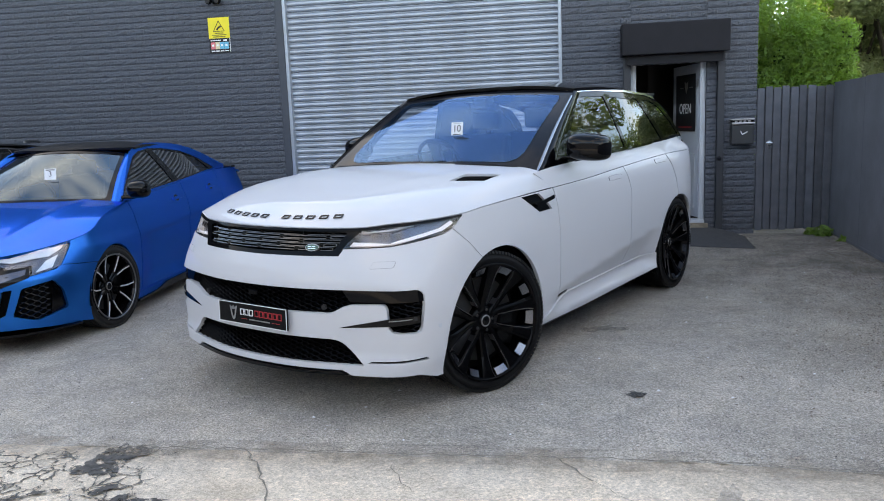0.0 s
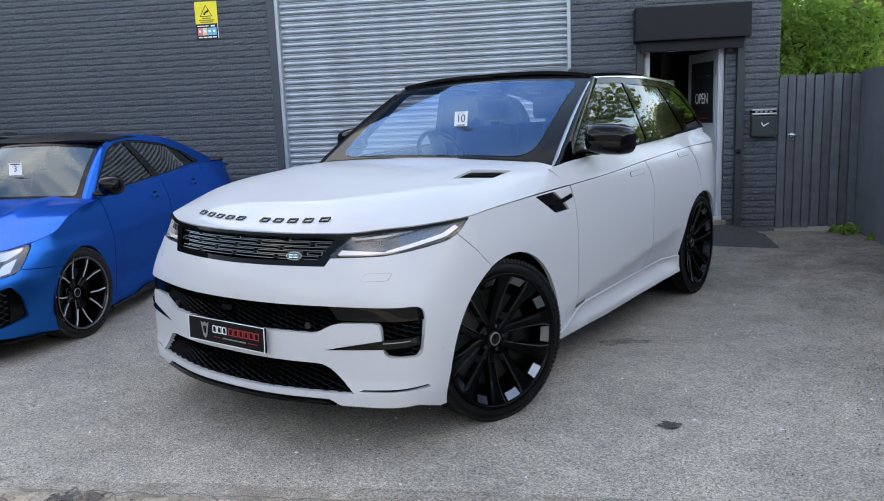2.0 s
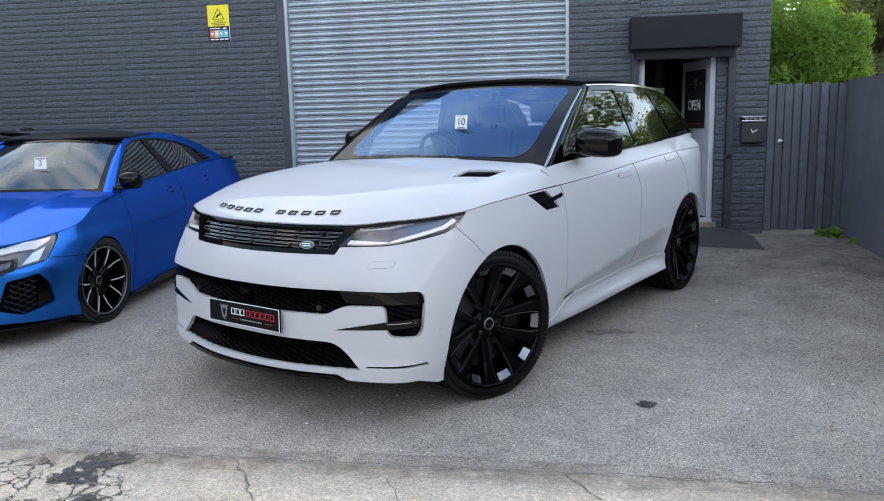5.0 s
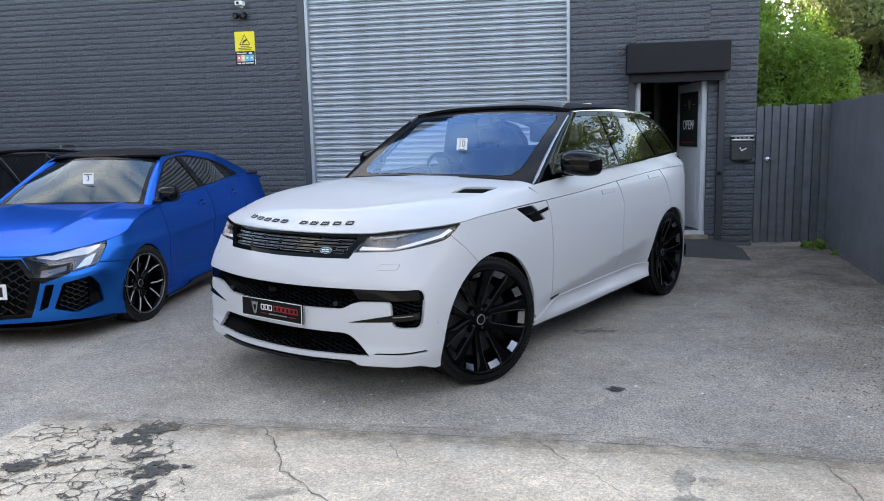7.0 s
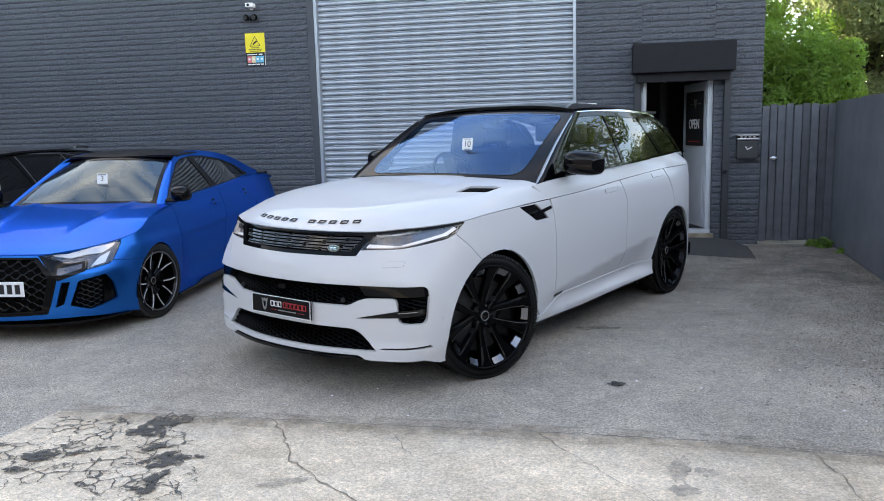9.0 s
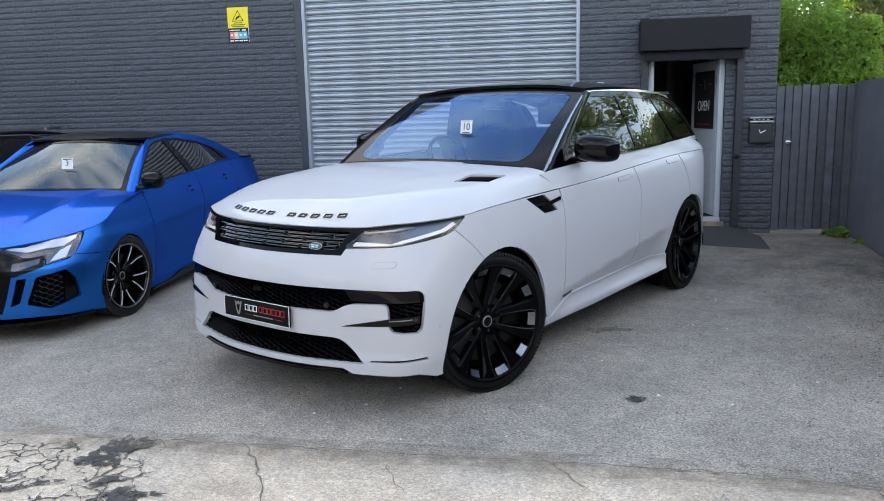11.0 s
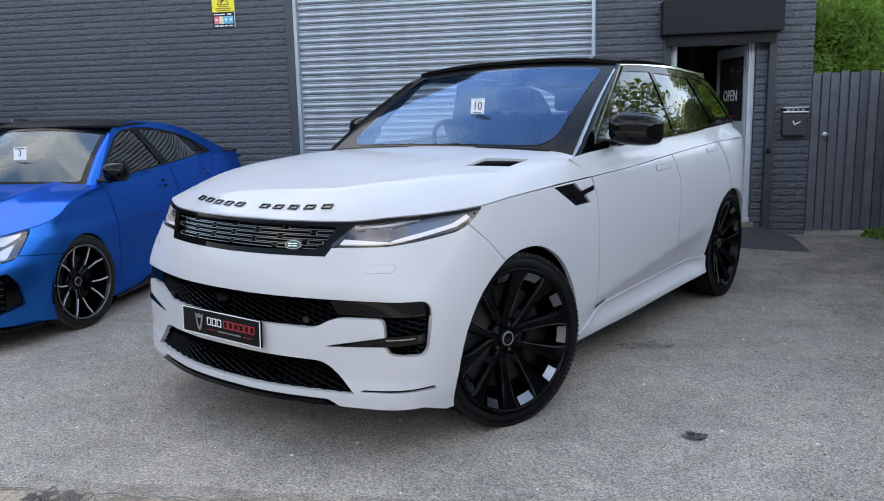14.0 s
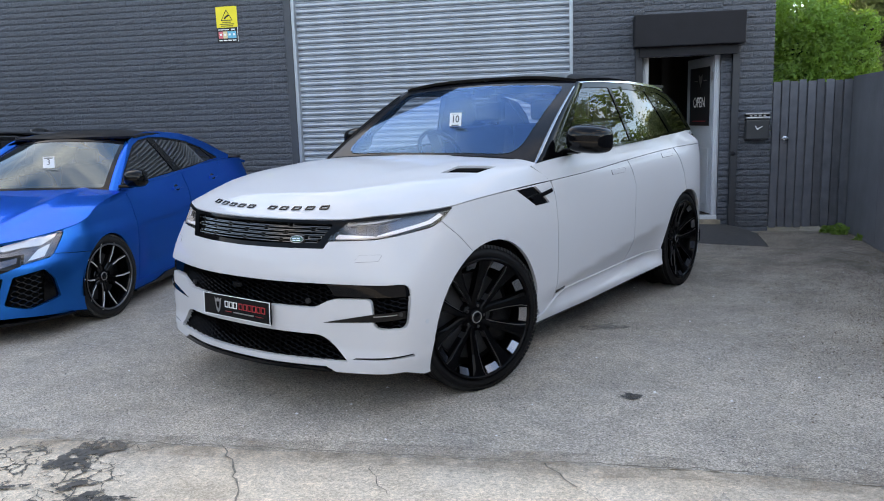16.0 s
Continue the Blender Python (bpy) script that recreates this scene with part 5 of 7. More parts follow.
# ---- the blue saloon ----
BLUE = pose(-3.248, 5.525, 0, 0, 0, -86.0)
blue = thing("saloon", "bright blue four-door sports saloon with a black roof", "car", BLUE)
_bplan = [(.86, 0), (.855, .2), (.832, .4), (.79, .55), (.72, .68), (.62, .78), (.50, .85), (.38, .885), (.2, .903), (0, .905), (-.6, .90), (-1.5, .895), (-2.3, .90), (-2.63, .905), (-3.0, .89), (-3.3, .85), (-3.52, .76), (-3.62, .5), (-3.66, .25), (-3.67, 0)]
_bnose = [(.08, .0), (.2, .008), (.3, 0), (.5, 0), (.58, -.035), (.66, -.085), (.74, -.14), (.82, -.2), (1.1, -.4)]
_bwidth = [(.1, .955), (.18, .97), (.28, .99), (.45, 1.0), (.6, 1.0), (.68, .995), (.76, .983), (.85, .962), (.93, .925), (1.0, .895), (1.075, .868), (1.2, .84)]


def _blue_extra(x, y, z, x0):
    mid = smooth01(x0, -2.3, -1.9) * (1 - smooth01(x0, -0.75, -0.4))
    dip = 0.030 * mid * smooth01(z, 0.18, 0.30) * (1 - smooth01(z, 0.34, 0.58))
    zc = .655 + .035 * (-x0 - .5)
    dip = dip + .016 * mid * smooth01(zc - z, 0, .045) * (1 - smooth01(zc - z, .10, .30))
    fl = lambda c: np.exp(-(((x0 - c) / 0.42) ** 2)) * (1 - smooth01(z, 0.66, 0.74))
    return x, y - dip + 0.022 * (fl(0) + fl(-2.631))


bshell = Shell(_bplan, _bnose, _bwidth, (0.0, 0.6), _blue_extra)
by_, bx_ = bshell.sy, bshell.sx
_bl = [(0, .668), (by_(.36), .669), (by_(.60), .695), (by_(.825), .742), (bx_(.24), .800), (bx_(0), .868), (bx_(-.25), .912), (bx_(-.45), .930), (bx_(-1.01), .972), (bx_(-1.72), 1.018), (bx_(-2.54), 1.072), (bx_(-2.9), 1.078), (bx_(-3.2), 1.070), (bx_(-3.55), 1.050), (bx_(-3.66), 1.045)]
bline = spline(*zip(*_bl))
BFA, BRA = arch(-.01, .30, .352, .13, rz=.350), arch(-2.64, .30, .352, .13, rz=.352)
b_to_s = lambda pts: [(bx_(x), z) for x, z in pts]


def blue_skin(name, poly, material="blue", holes=(), d=0.0, step=.035, rim=.018, label="", g=1, parent=None, fn=None):
    """One panel on the blue body; polygons run anticlockwise seen from outside on its left."""
    fn = fn or (pushed(bshell, d) if d else bshell)
    a = np.array(poly)
    area = np.sum(a[:, 0] * np.roll(a[:, 1], -1) - np.roll(a[:, 0], -1) * a[:, 1])
    poly = poly if area > 0 else poly[::-1]
    return part(name, skin(fn, poly, holes, step, rim, g), M[material], parent or blue, label)


def mirror_full(half):
    return [(-s, z) for s, z in half[::-1] if s > 1e-6] + half


def blue_body():
    y, x = by_, bx_
    fa = b_to_s(BFA)[::-1]   # from the front foot over the top to the rear foot
    fa = sorted(b_to_s(BFA), key=lambda p: p[0])
    ra = sorted(b_to_s(BRA), key=lambda p: p[0])
    top_l = lambda s0, s1, n=16, dz=-G: [(s, float(bline(s)) + dz) for s in np.linspace(s0, s1, n)]
    # front bumper
    hexg = [(0, .655), (y(.335), .650), (y(.50), .49), (y(.425), .215), (0, .198)]
    grille = mirror_full(hexg)
    corner = rounded([(y(.635), .462), (y(.785), .497), (y(.82), .42), (y(.835), .285), (y(.71), .228), (y(.575), .272)], .02)
    fin = rounded([(y(.525), .455), (y(.585), .460), (y(.535), .285), (y(.475), .262)], .01)
    up = [(0, .664), (y(.35), .664), (y(.525), .590), (y(.66), .535), (y(.80), .570), (y(.808), .590)]
    front = [p for p in fa if p[0] < x(.245)]
    half = up + [(x(.238), .553)] + sorted(front, key=lambda p: -p[1]) + [(x(.40), .15), (y(.80), .165), (y(.66), .180), (y(.44), .180), (0, .168)]
    m = lambda h: [(-s, z) for s, z in h][::-1]
    blue_skin("front_bumper", mirror_full(half), holes=[grille, corner, fin, m(corner), m(fin)], rim=.03, step=.03, label="blue front bumper")
    blue_skin("grille_back", [(y(-.55), .18), (y(.55), .18), (y(.55), .67), (y(-.55), .67)], "cavity", d=.06, rim=0, step=.08)
    hexi = mirror_full([(0, .640), (y(.30), .636), (y(.43), .50), (y(.37), .245), (0, .228)])
    blue_skin("grille_frame", grille, "trim", [hexi], d=.006, rim=.03, label="gloss black grille surround")
    mesh_grille(pushed(bshell, .03), hexi, .115, .062, "grille_mesh", lambda s, z: True, blue, "gloss", .006)
    for g in (1, -1):
        c2 = corner if g > 0 else m(corner)
        f2 = fin if g > 0 else m(fin)
        blue_skin("intake_back", [(g * s, z) for s, z in ((y(.46), .22), (y(.84), .22), (y(.84), .51), (y(.46), .51))], "cavity", d=.07, rim=0, step=.08)
        mesh_grille(pushed(bshell, .035), c2, .085, .040, "intake_mesh", lambda s, z: abs(s) < y(.765), blue, "gloss", .005)
        blue_skin("intake_panel", [(g * s, z) for s, z in ((y(.765), .24), (y(.84), .27), (y(.825), .46), (y(.775), .50))], "gloss", d=.03, rim=0, step=.05)
        # lamps: dark lower section and clear upper section
        lamp_o = [(g * s, z) for s, z in ((y(.36), .663), (y(.55), .668), (y(.68), .70), (y(.822), .738), (y(.828), .715), (y(.805), .575), (y(.675), .542), (y(.665), .605), (y(.54), .592))]
        lamp = blue_skin("headlamp", lamp_o, "lampdark", d=.04, rim=0, label="angular headlamp with bright inside")
        blue_skin("lamp_lens", lamp_o, "lens", d=-.002, rim=.04, parent=lamp).visible_shadow = False
        dl = [(g * s, z) for s, z in ((y(.43), .655), (y(.60), .672), (y(.70), .700), (y(.808), .725), (y(.802), .70), (y(.75), .655), (y(.66), .650), (y(.56), .632))]
        blue_skin("light_bar", dl, "reflector", d=.016, rim=.02, parent=lamp, label="bright lamp reflector")
        dl = [(g * s, z) for s, z in ((y(.70), .560), (y(.775), .580), (y(.79), .66), (y(.74), .63))]
        blue_skin("light_bar", dl, "reflector", d=.014, rim=.02, parent=lamp)
        dk = [(g * s, z) for s, z in ((y(.332), .664), (y(.365), .660), (y(.545), .594), (y(.668), .604), (y(.680), .533), (y(.505), .470), (y(.494), .490))]
        blue_skin("lamp_blade", dk, "gloss", d=-.003, rim=.02, label="gloss black lamp lower section")
        dk = [(g * s, z) for s, z in ((y(.50), .565), (y(.545), .570), (y(.655), .590), (y(.655), .555), (y(.53), .515), (y(.50), .52))]
        blue_skin("lamp_blade_glass", dk, "lampdark", d=-.004, rim=.004)
        # wing
        wing = [(y(.833), .715), (y(.812), .593)] + [(x(.235), .557)] + [p for p in fa if p[0] > x(.228)] + [(x(-.36), .16), (x(-.46), .17), (x(-.50), .6), (x(-.47), .925)] + top_l(y(.832), x(-.46))[::-1]
        blue_skin("wing", [(g * s, z) for s, z in wing], label="blue front wing")
        # doors
        fd = [(x(-.47), .175), (x(-1.50), .185), (x(-1.56), .5), (x(-1.60), .8), (x(-1.615), 1.0)] + top_l(x(-.48), x(-1.61))[::-1] + [(x(-.51), .6)]
        blue_skin("front_door", [(g * s, z) for s, z in fd], label="blue front door")
        rr = [p for p in ra if p[0] < x(-2.52)]
        rd = [(x(-1.512), .185), (x(-2.26), .20)] + [p for p in rr if p[1] > .22] + [(x(-2.50), .80), (x(-2.56), 1.06)] + top_l(x(-1.63), x(-2.55))[::-1] + [(x(-1.612), .8), (x(-1.572), .5)]
        blue_skin("rear_door", [(g * s, z) for s, z in rd], label="blue rear door")
        qp = [(x(-2.51), .80)] + [p for p in ra if p[0] > x(-2.53)] + [(x(-3.05), .20), (x(-3.60), .24), (x(-3.66), .25), (x(-3.66), 1.04)] + top_l(x(-3.64), x(-2.57)) + [(x(-2.52), .9)]
        blue_skin("rear_quarter", [(g * s, z) for s, z in qp], label="blue rear quarter panel", step=.045)
        blue_skin("sill", [(g * s, z) for s, z in ((x(-.355), .125), (x(-2.27), .14), (x(-2.27), .205), (x(-.395), .185))], fn=inner2(bshell, -.008), rim=.06, label="blue side sill")
        blue_skin("side_skirt", [(g * s, z) for s, z in ((x(-.40), .105), (x(-.80), .105), (x(-2.27), .115), (x(-2.27), .175), (x(-.95), .165), (x(-.78), .128), (x(-.40), .122))], "gloss", fn=inner2(bshell, -.022), rim=.06, label="gloss black side skirt")
        for hx, hz in ((-1.39, .880), (-2.27, .918)):
            hd = rounded([(g * x(hx + .115), hz - .014), (g * x(hx - .115), hz - .002), (g * x(hx - .11), hz + .022), (g * x(hx + .11), hz + .012)], .01)
            blue_skin("door_handle", hd, fn=inner2(bshell, -.022), rim=.014, step=.03, label="blue door handle")
            cup = [(g * x(hx + .05 * math.cos(t)), hz + .03 * math.sin(t)) for t in np.linspace(0, 6.28, 13)[:-1]]
            blue_skin("handle_cup", cup, "gloss", fn=inner2(bshell, -.002), rim=0, step=.05)
        for cx in (-.01, -2.64):
            V, F = [], []
            for i in range(21):
                a = math.pi * 1.1 * i / 20 - .16
                for yy in (.905, .58):
                    V.append((cx + .365 * math.cos(a), g * yy, .30 + .365 * math.sin(a)))
            F = [(2 * i, 2 * i + 1, 2 * i + 3, 2 * i + 2) for i in range(20)]
            V.append((cx, g * .58, .2))
            F += [(2 * i + 1, len(V) - 1, 2 * i + 3) for i in range(20)]
            part("arch_liner", (V, F), M["cavity"], blue)
    # lip
    lip = [(s, z) for s, z in mirror_full([(0, .148), (y(.48), .150), (y(.70), .152), (x(.42), .152)])][::-1] + mirror_full([(0, .128), (y(.48), .129), (y(.70), .134), (x(.42), .138)])
    blue_skin("splitter", lip, "gloss", d=-.03, rim=.16, label="gloss black front splitter")
    part("underbody", box(-3.5, .62, -.75, .75, .12, .26, .03), M["cavity"], blue)
    # tail panel
    part("boot_lid", skin(lambda u, v: (u, v, 1.075 - .05 * smooth01(-u, 3.2, 3.66) - .03 * np.abs(v / .8) ** 3 + 0 * v), [(-3.64, .55), (-3.64, -.55), (-3.5, -.74), (-2.85, -.79), (-2.85, .79), (-3.5, .74)], (), .06, .02), M["blue"], blue, "blue boot lid")
    part("boot_spoiler", box(-3.70, -3.56, -.62, .62, 1.045, 1.075, .01), M["gloss"], blue)
    # plate with plain bars
    pl = part("number_plate", box(.862, .872, -.262, .262, .362, .478, .004), M["paper"], blue, "white number plate with dark bars")
    for k in range(7):
        y0 = -.225 + k * .066 + (.02 if k > 3 else 0)
        part("plate_bar", box(.872, .8735, y0, y0 + .042, .383, .457), M["black"], pl)


_bsp = spline([-.6, -.45, -.25, 0, .2, .4, .55, .68, .77], [.972, .962, .938, .895, .852, .796, .748, .705, .668])


def _bedge():
    s = np.concatenate([np.linspace(0, bx_(.44), 50), np.linspace(bx_(.44), bx_(-.47), 40)[1:]])
    return bshell(s, bline(s) + G)


_bex, _bey, _bez = _bedge()


def bbonnet(x, y):
    ye, ze = np.interp(-x, -_bex, _bey), np.interp(-x, -_bex, _bez)
    zc = np.maximum(_bsp(x), ze)
    q = np.clip(np.abs(y) / np.maximum(ye, .02), 0, 1.05)
    p = 2.4 + 1.6 * smooth01(-x, -.4, .3)
    cr = .010 * np.exp(-(((np.abs(y) - (.44 - .10 * x)) / .06) ** 2)) * smooth01(-x, -.65, -.2)
    return x, y, zc - (zc - ze) * q**p + cr


def bwind(a, v):
    y = a * (.715 + (.525 - .715) * v)
    z = .945 + (1.362 - .945) * v + .010 * np.sin(np.pi * v) - (.012 + .03 * v) * np.abs(a) ** 2.2
    x = -.40 + (-1.0 + .40) * v + .015 * np.sin(np.pi * v) - .10 * np.abs(a) ** 2 * v - .03 * np.abs(a) ** 2
    return x, y, z


_bbelt = spline([.3, .45, 1.01, 1.72, 2.54, 2.9, 3.3], [.915, .932, .974, 1.020, 1.074, 1.080, 1.078])


def bflank(x, z):
    b = _bbelt(-x)
    y = .895 * np.interp(b, [.9, .93, 1.0, 1.075], [.94, .925, .895, .868]) - .46 * (z - b) - .25 * (z - b) ** 2 - .07 * smooth01(-x, 1.9, 3.2) - .045 * (1 - smooth01(-x, .6, 2.2))
    return x, y, z


_brz = spline([-3.2, -2.9, -2.6, -2.3, -1.9, -1.5, -1.2, -1.0, -.9], [1.06, 1.135, 1.235, 1.335, 1.412, 1.432, 1.412, 1.368, 1.32])


def broof(x, y):
    q = np.clip(np.abs(y) / .60, 0, 1.05)
    return x, y, _brz(x) - .045 * q**2.6


def blue_top():
    edge = [(x, y) for x, y in zip(_bex, _bey)]
    rear = [(-.44 - .04 * (1 - (y / .8) ** 2), y) for y in np.linspace(.80, -.80, 14)]
    part("bonnet", skin(bbonnet, [(x, -y) for x, y in edge[1:]][::-1] + edge + rear, (), .03, .02, e=2.2e-2), M["blue"], blue, "blue bonnet with two creases")
    part("cowl", box(-.75, -.40, -.70, .70, .90, .935), M["plastic"], blue)
    ws = dense([(-1, 0), (1, 0), (1, 1), (-1, 1)], .1)
    part("windscreen_frame", skin(bwind, ws, [rounded([(-.93, .07), (.93, .07), (.95, .95), (-.95, .95)], .05)], .05, .012), M["frit"], blue)
    part("windscreen", skin(bwind, rounded([(-.95, .05), (.95, .05), (.97, .97), (-.97, .97)], .05), (), .06, 0, lift=-.003), M["windscreen"], blue, "clear windscreen")
    for g in (1, -1):
        sk = lambda poly, holes=(), step=.045, rim=.012, lift=0.0: skin(lambda u, v: bflank(-u, v), [(-x, z) for x, z in poly], [[(-x, z) for x, z in h] for h in holes], step, rim, g, lift)
        bb = lambda x, d=0.0: (x, float(_bbelt(-x)) + d)
        roofl = [(-3.10, 1.112), (-2.9, 1.170), (-2.66, 1.246), (-2.36, 1.322), (-2.05, 1.374), (-1.7, 1.400), (-1.45, 1.402), (-1.25, 1.380), (-1.10, 1.335), (-1.0, 1.275)]
        band = [bb(x, -.006) for x in np.linspace(-.45, -3.05, 26)] + roofl
        dlo = [bb(x, .012) for x in np.linspace(-.475, -2.62, 18)] + [(-2.72, 1.098), (-2.38, 1.222), (-2.05, 1.302), (-1.7, 1.345), (-1.45, 1.352), (-1.24, 1.332), (-1.085, 1.285), (-.865, 1.165)]
        xs = np.linspace(-.46, -2.9, 30)
        lo = np.stack(bshell(np.array([bx_(x) for x in xs]), np.array([float(bline(bx_(x))) - .012 for x in xs])), 1)
        hi = np.stack(bflank(xs, _bbelt(-xs) + .004), 1)
        V = np.concatenate([lo, hi]) * [1, g, 1]
        F = [(i, i + 1, 31 + i, 30 + i) for i in range(29)]
        part("window_ledge", (V, F if g < 0 else [f[::-1] for f in F]), M["blue"], blue, "blue ledge under the side windows", smooth=True)
        part("side_frame", sk(band, [dlo]), M["blue"], blue, "blue roof rail and pillars")
        blk = [[bb(x, .022) for x in np.linspace(-.535, -1.535, 8)] + [(-1.40, 1.338), (-1.25, 1.318), (-1.105, 1.276), (-.90, 1.165)],
               [bb(x, .022) for x in np.linspace(-1.66, -2.56, 7)] + [(-2.35, 1.218), (-2.05, 1.288), (-1.7, 1.332), (-1.50, 1.340)]]
        part("window_trim", sk(dlo, blk, lift=-.004), M["satin"], blue, "black window trim")
        for w in blk:
            c = np.mean(np.array(w), 0)
            part("side_window", sk([tuple(c + (np.array(p) - c) * 1.02) for p in w], (), .07, 0, -.010), M["btint"], blue, "tinted side window")
        A = np.stack(bwind(np.full(12, 1.0), np.linspace(0, 1, 12)), 1)
        V, F = [], []
        for i, p in enumerate(A):
            t = i / 11
            qx = -.45 - .55 * t - .02
            q = np.array(bflank(np.array([qx]), np.array([.926 + (1.285 - .926) * t]))).ravel()
            mid = (p + q) / 2 + np.array([.010, .014, .010])
            V += [p - np.array([0, .004, .002]), p + np.array([.002, .004, .004]), mid, q]
        F = [(4 * i + k, 4 * i + k + 1, 4 * i + 5 + k, 4 * i + 4 + k) for i in range(11) for k in range(3)]
        V = np.array(V)
        if g < 0:
            V, F = V * [1, -1, 1], [f[::-1] for f in F]
        part("a_pillar", (V, F), M["blue"], blue, "blue windscreen pillar", smooth=True)
        # mirror
        b = bmesh.new()
        bmesh.ops.create_uvsphere(b, u_segments=24, v_segments=16, radius=1)
        sq = lambda c, p: math.copysign(abs(c) ** p, c)
        for v in b.verts:
            x, y, z = v.co
            x, y, z = sq(x, .8), sq(y, .65), sq(z, .75)
            x *= 1 if x > 0 else .4
            v.co = (-.50 + .12 * x, g * (.940 + .088 * y), 1.034 + .074 * z)
        if g < 0:
            bmesh.ops.reverse_faces(b, faces=b.faces)
        mr = part("mirror", b, M["gloss"], blue, "gloss black door mirror", smooth=True)
        part("mirror_arm", box(-.56, -.47, min(g * .78, g * .90), max(g * .78, g * .90), .955, .985, .01), M["gloss"], mr)
    out = [tuple(np.array(bwind(np.array([a]), np.array([1.0]))).ravel()[:2]) for a in np.linspace(-1, 1, 11)] + [(x, .585) for x in np.linspace(-1.2, -2.15, 10)] + [(x, -.585) for x in np.linspace(-2.15, -1.2, 10)]
    part("roof", skin(broof, out, (), .06, .02), M["roofblack"], blue, "black roof panel")
    rg = [(-2.16, .57), (-2.16, -.57), (-2.95, -.64), (-2.95, .64)]
    part("rear_glass", skin(broof, rg, (), .08, .01, lift=-.004), M["tint"], blue, "dark rear window")
    part("aerial", box(-2.25, -2.15, -.02, .02, 1.33, 1.40, .012), M["gloss"], blue)
    part("dashboard", box(-1.0, -.55, -.68, .68, .82, .955, .05, 3), M["interior"], blue)
    V, F = lathe([(.175 + .015 * math.cos(a), .015 * math.sin(a)) for a in np.linspace(0, 2 * math.pi, 9)[:-1]], 28, "z", True)
    sw = part("steering_wheel", (V, F), M["interior"], blue, smooth=True)
    sw.matrix_local = pose(-1.08, -.34, .98, 0, -65, 0)
    part("floor", box(-3.0, -.5, -.75, .75, .3, .36), M["interior"], blue)
    for y in (.34, -.34):
        for x in (-1.75, -2.5):
            b = box(-.06, .06, -.23, .23, 0, .60, .05, 3)
            bmesh.ops.transform(b, matrix=pose(x, y, .52, 0, -14, 0), verts=b.verts)
            part("backrest", b, M["interior"], blue)
            part("seat", box(x - .05, x + .48, y - .23, y + .23, .42, .58, .05, 3), M["interior"], blue)
            part("headrest", box(x - .24, x - .15, y - .12, y + .12, 1.10, 1.25, .035, 3), M["interior"], blue)
    part("rear_view_mirror", box(-1.08, -1.04, -.11, .11, 1.235, 1.29, .015), M["interior"], blue)
    c = [float(np.ravel(q)[0]) for q in bwind(np.array([.06]), np.array([.50]))]
    mm = pose(c[0] + .055, c[1] + .06, c[2] + .012, 0, -8, 0) @ pose(0, 0, 0, 90, 0, 90)
    card = part("number_card", box(-.052, .052, -.048, .048, 0, .002), M["paper"], blue, "white card with a stock number")
    card.matrix_local = mm
    flat_text("numeral", "3", .066, M["black"], card, Matrix.Translation((0, 0, .0035)), .0005)
    part("print_bar", box(-.04, .04, .032, .040, .002, .0035), M["black"], card)


M["btint"] = glass_mat("side_glass", (0.10, 0.11, 0.115), 0.0, 0.25)
M["roofblack"] = mat("black_roof_paint", (0.006, 0.006, 0.007), 0.35, coat=0.22, spec=0.1)
M["cut"] = mat("machined_alloy", (0.62, 0.62, 0.64), 0.30, metal=0.35)
M["rubber"] = mat("dusty_rubber", (0.016, 0.0155, 0.0155), 0.6, spec=0.2, var=0.3, scale=16, bump=0.2, bscale=120)
M["tread"] = mat("dusty_tread", (0.034, 0.033, 0.031), 0.75, spec=0.15, var=0.3, scale=30)
blue_body()
blue_top()
for _n2, _x, _y, _r in (("front_left_wheel", 0, .787, -10), ("front_right_wheel", 0, -.787, 171), ("rear_left_wheel", -2.631, .795, 0), ("rear_right_wheel", -2.631, -.795, 180)):
    wheel(_n2, .321, .252, .262, blue_spokes, M["gloss"], blue, pose(_x, _y, .321, 0, 25, _r), "black alloy wheel with bright cut spokes", tip=M["cut"])

# ---- the black car behind ----
BLACK = pose(-5.85, 6.15, 0, 0, 0, -86.0)
dark = thing("hatchback", "black estate car parked beside the blue saloon", "car", BLACK @ Matrix.Diagonal((1, 1, .978, 1)))
dshell = Shell(_bplan, [(a, b) for a, b in _bnose], [(a, b) for a, b in _bwidth], (0.0, 0.6), None)


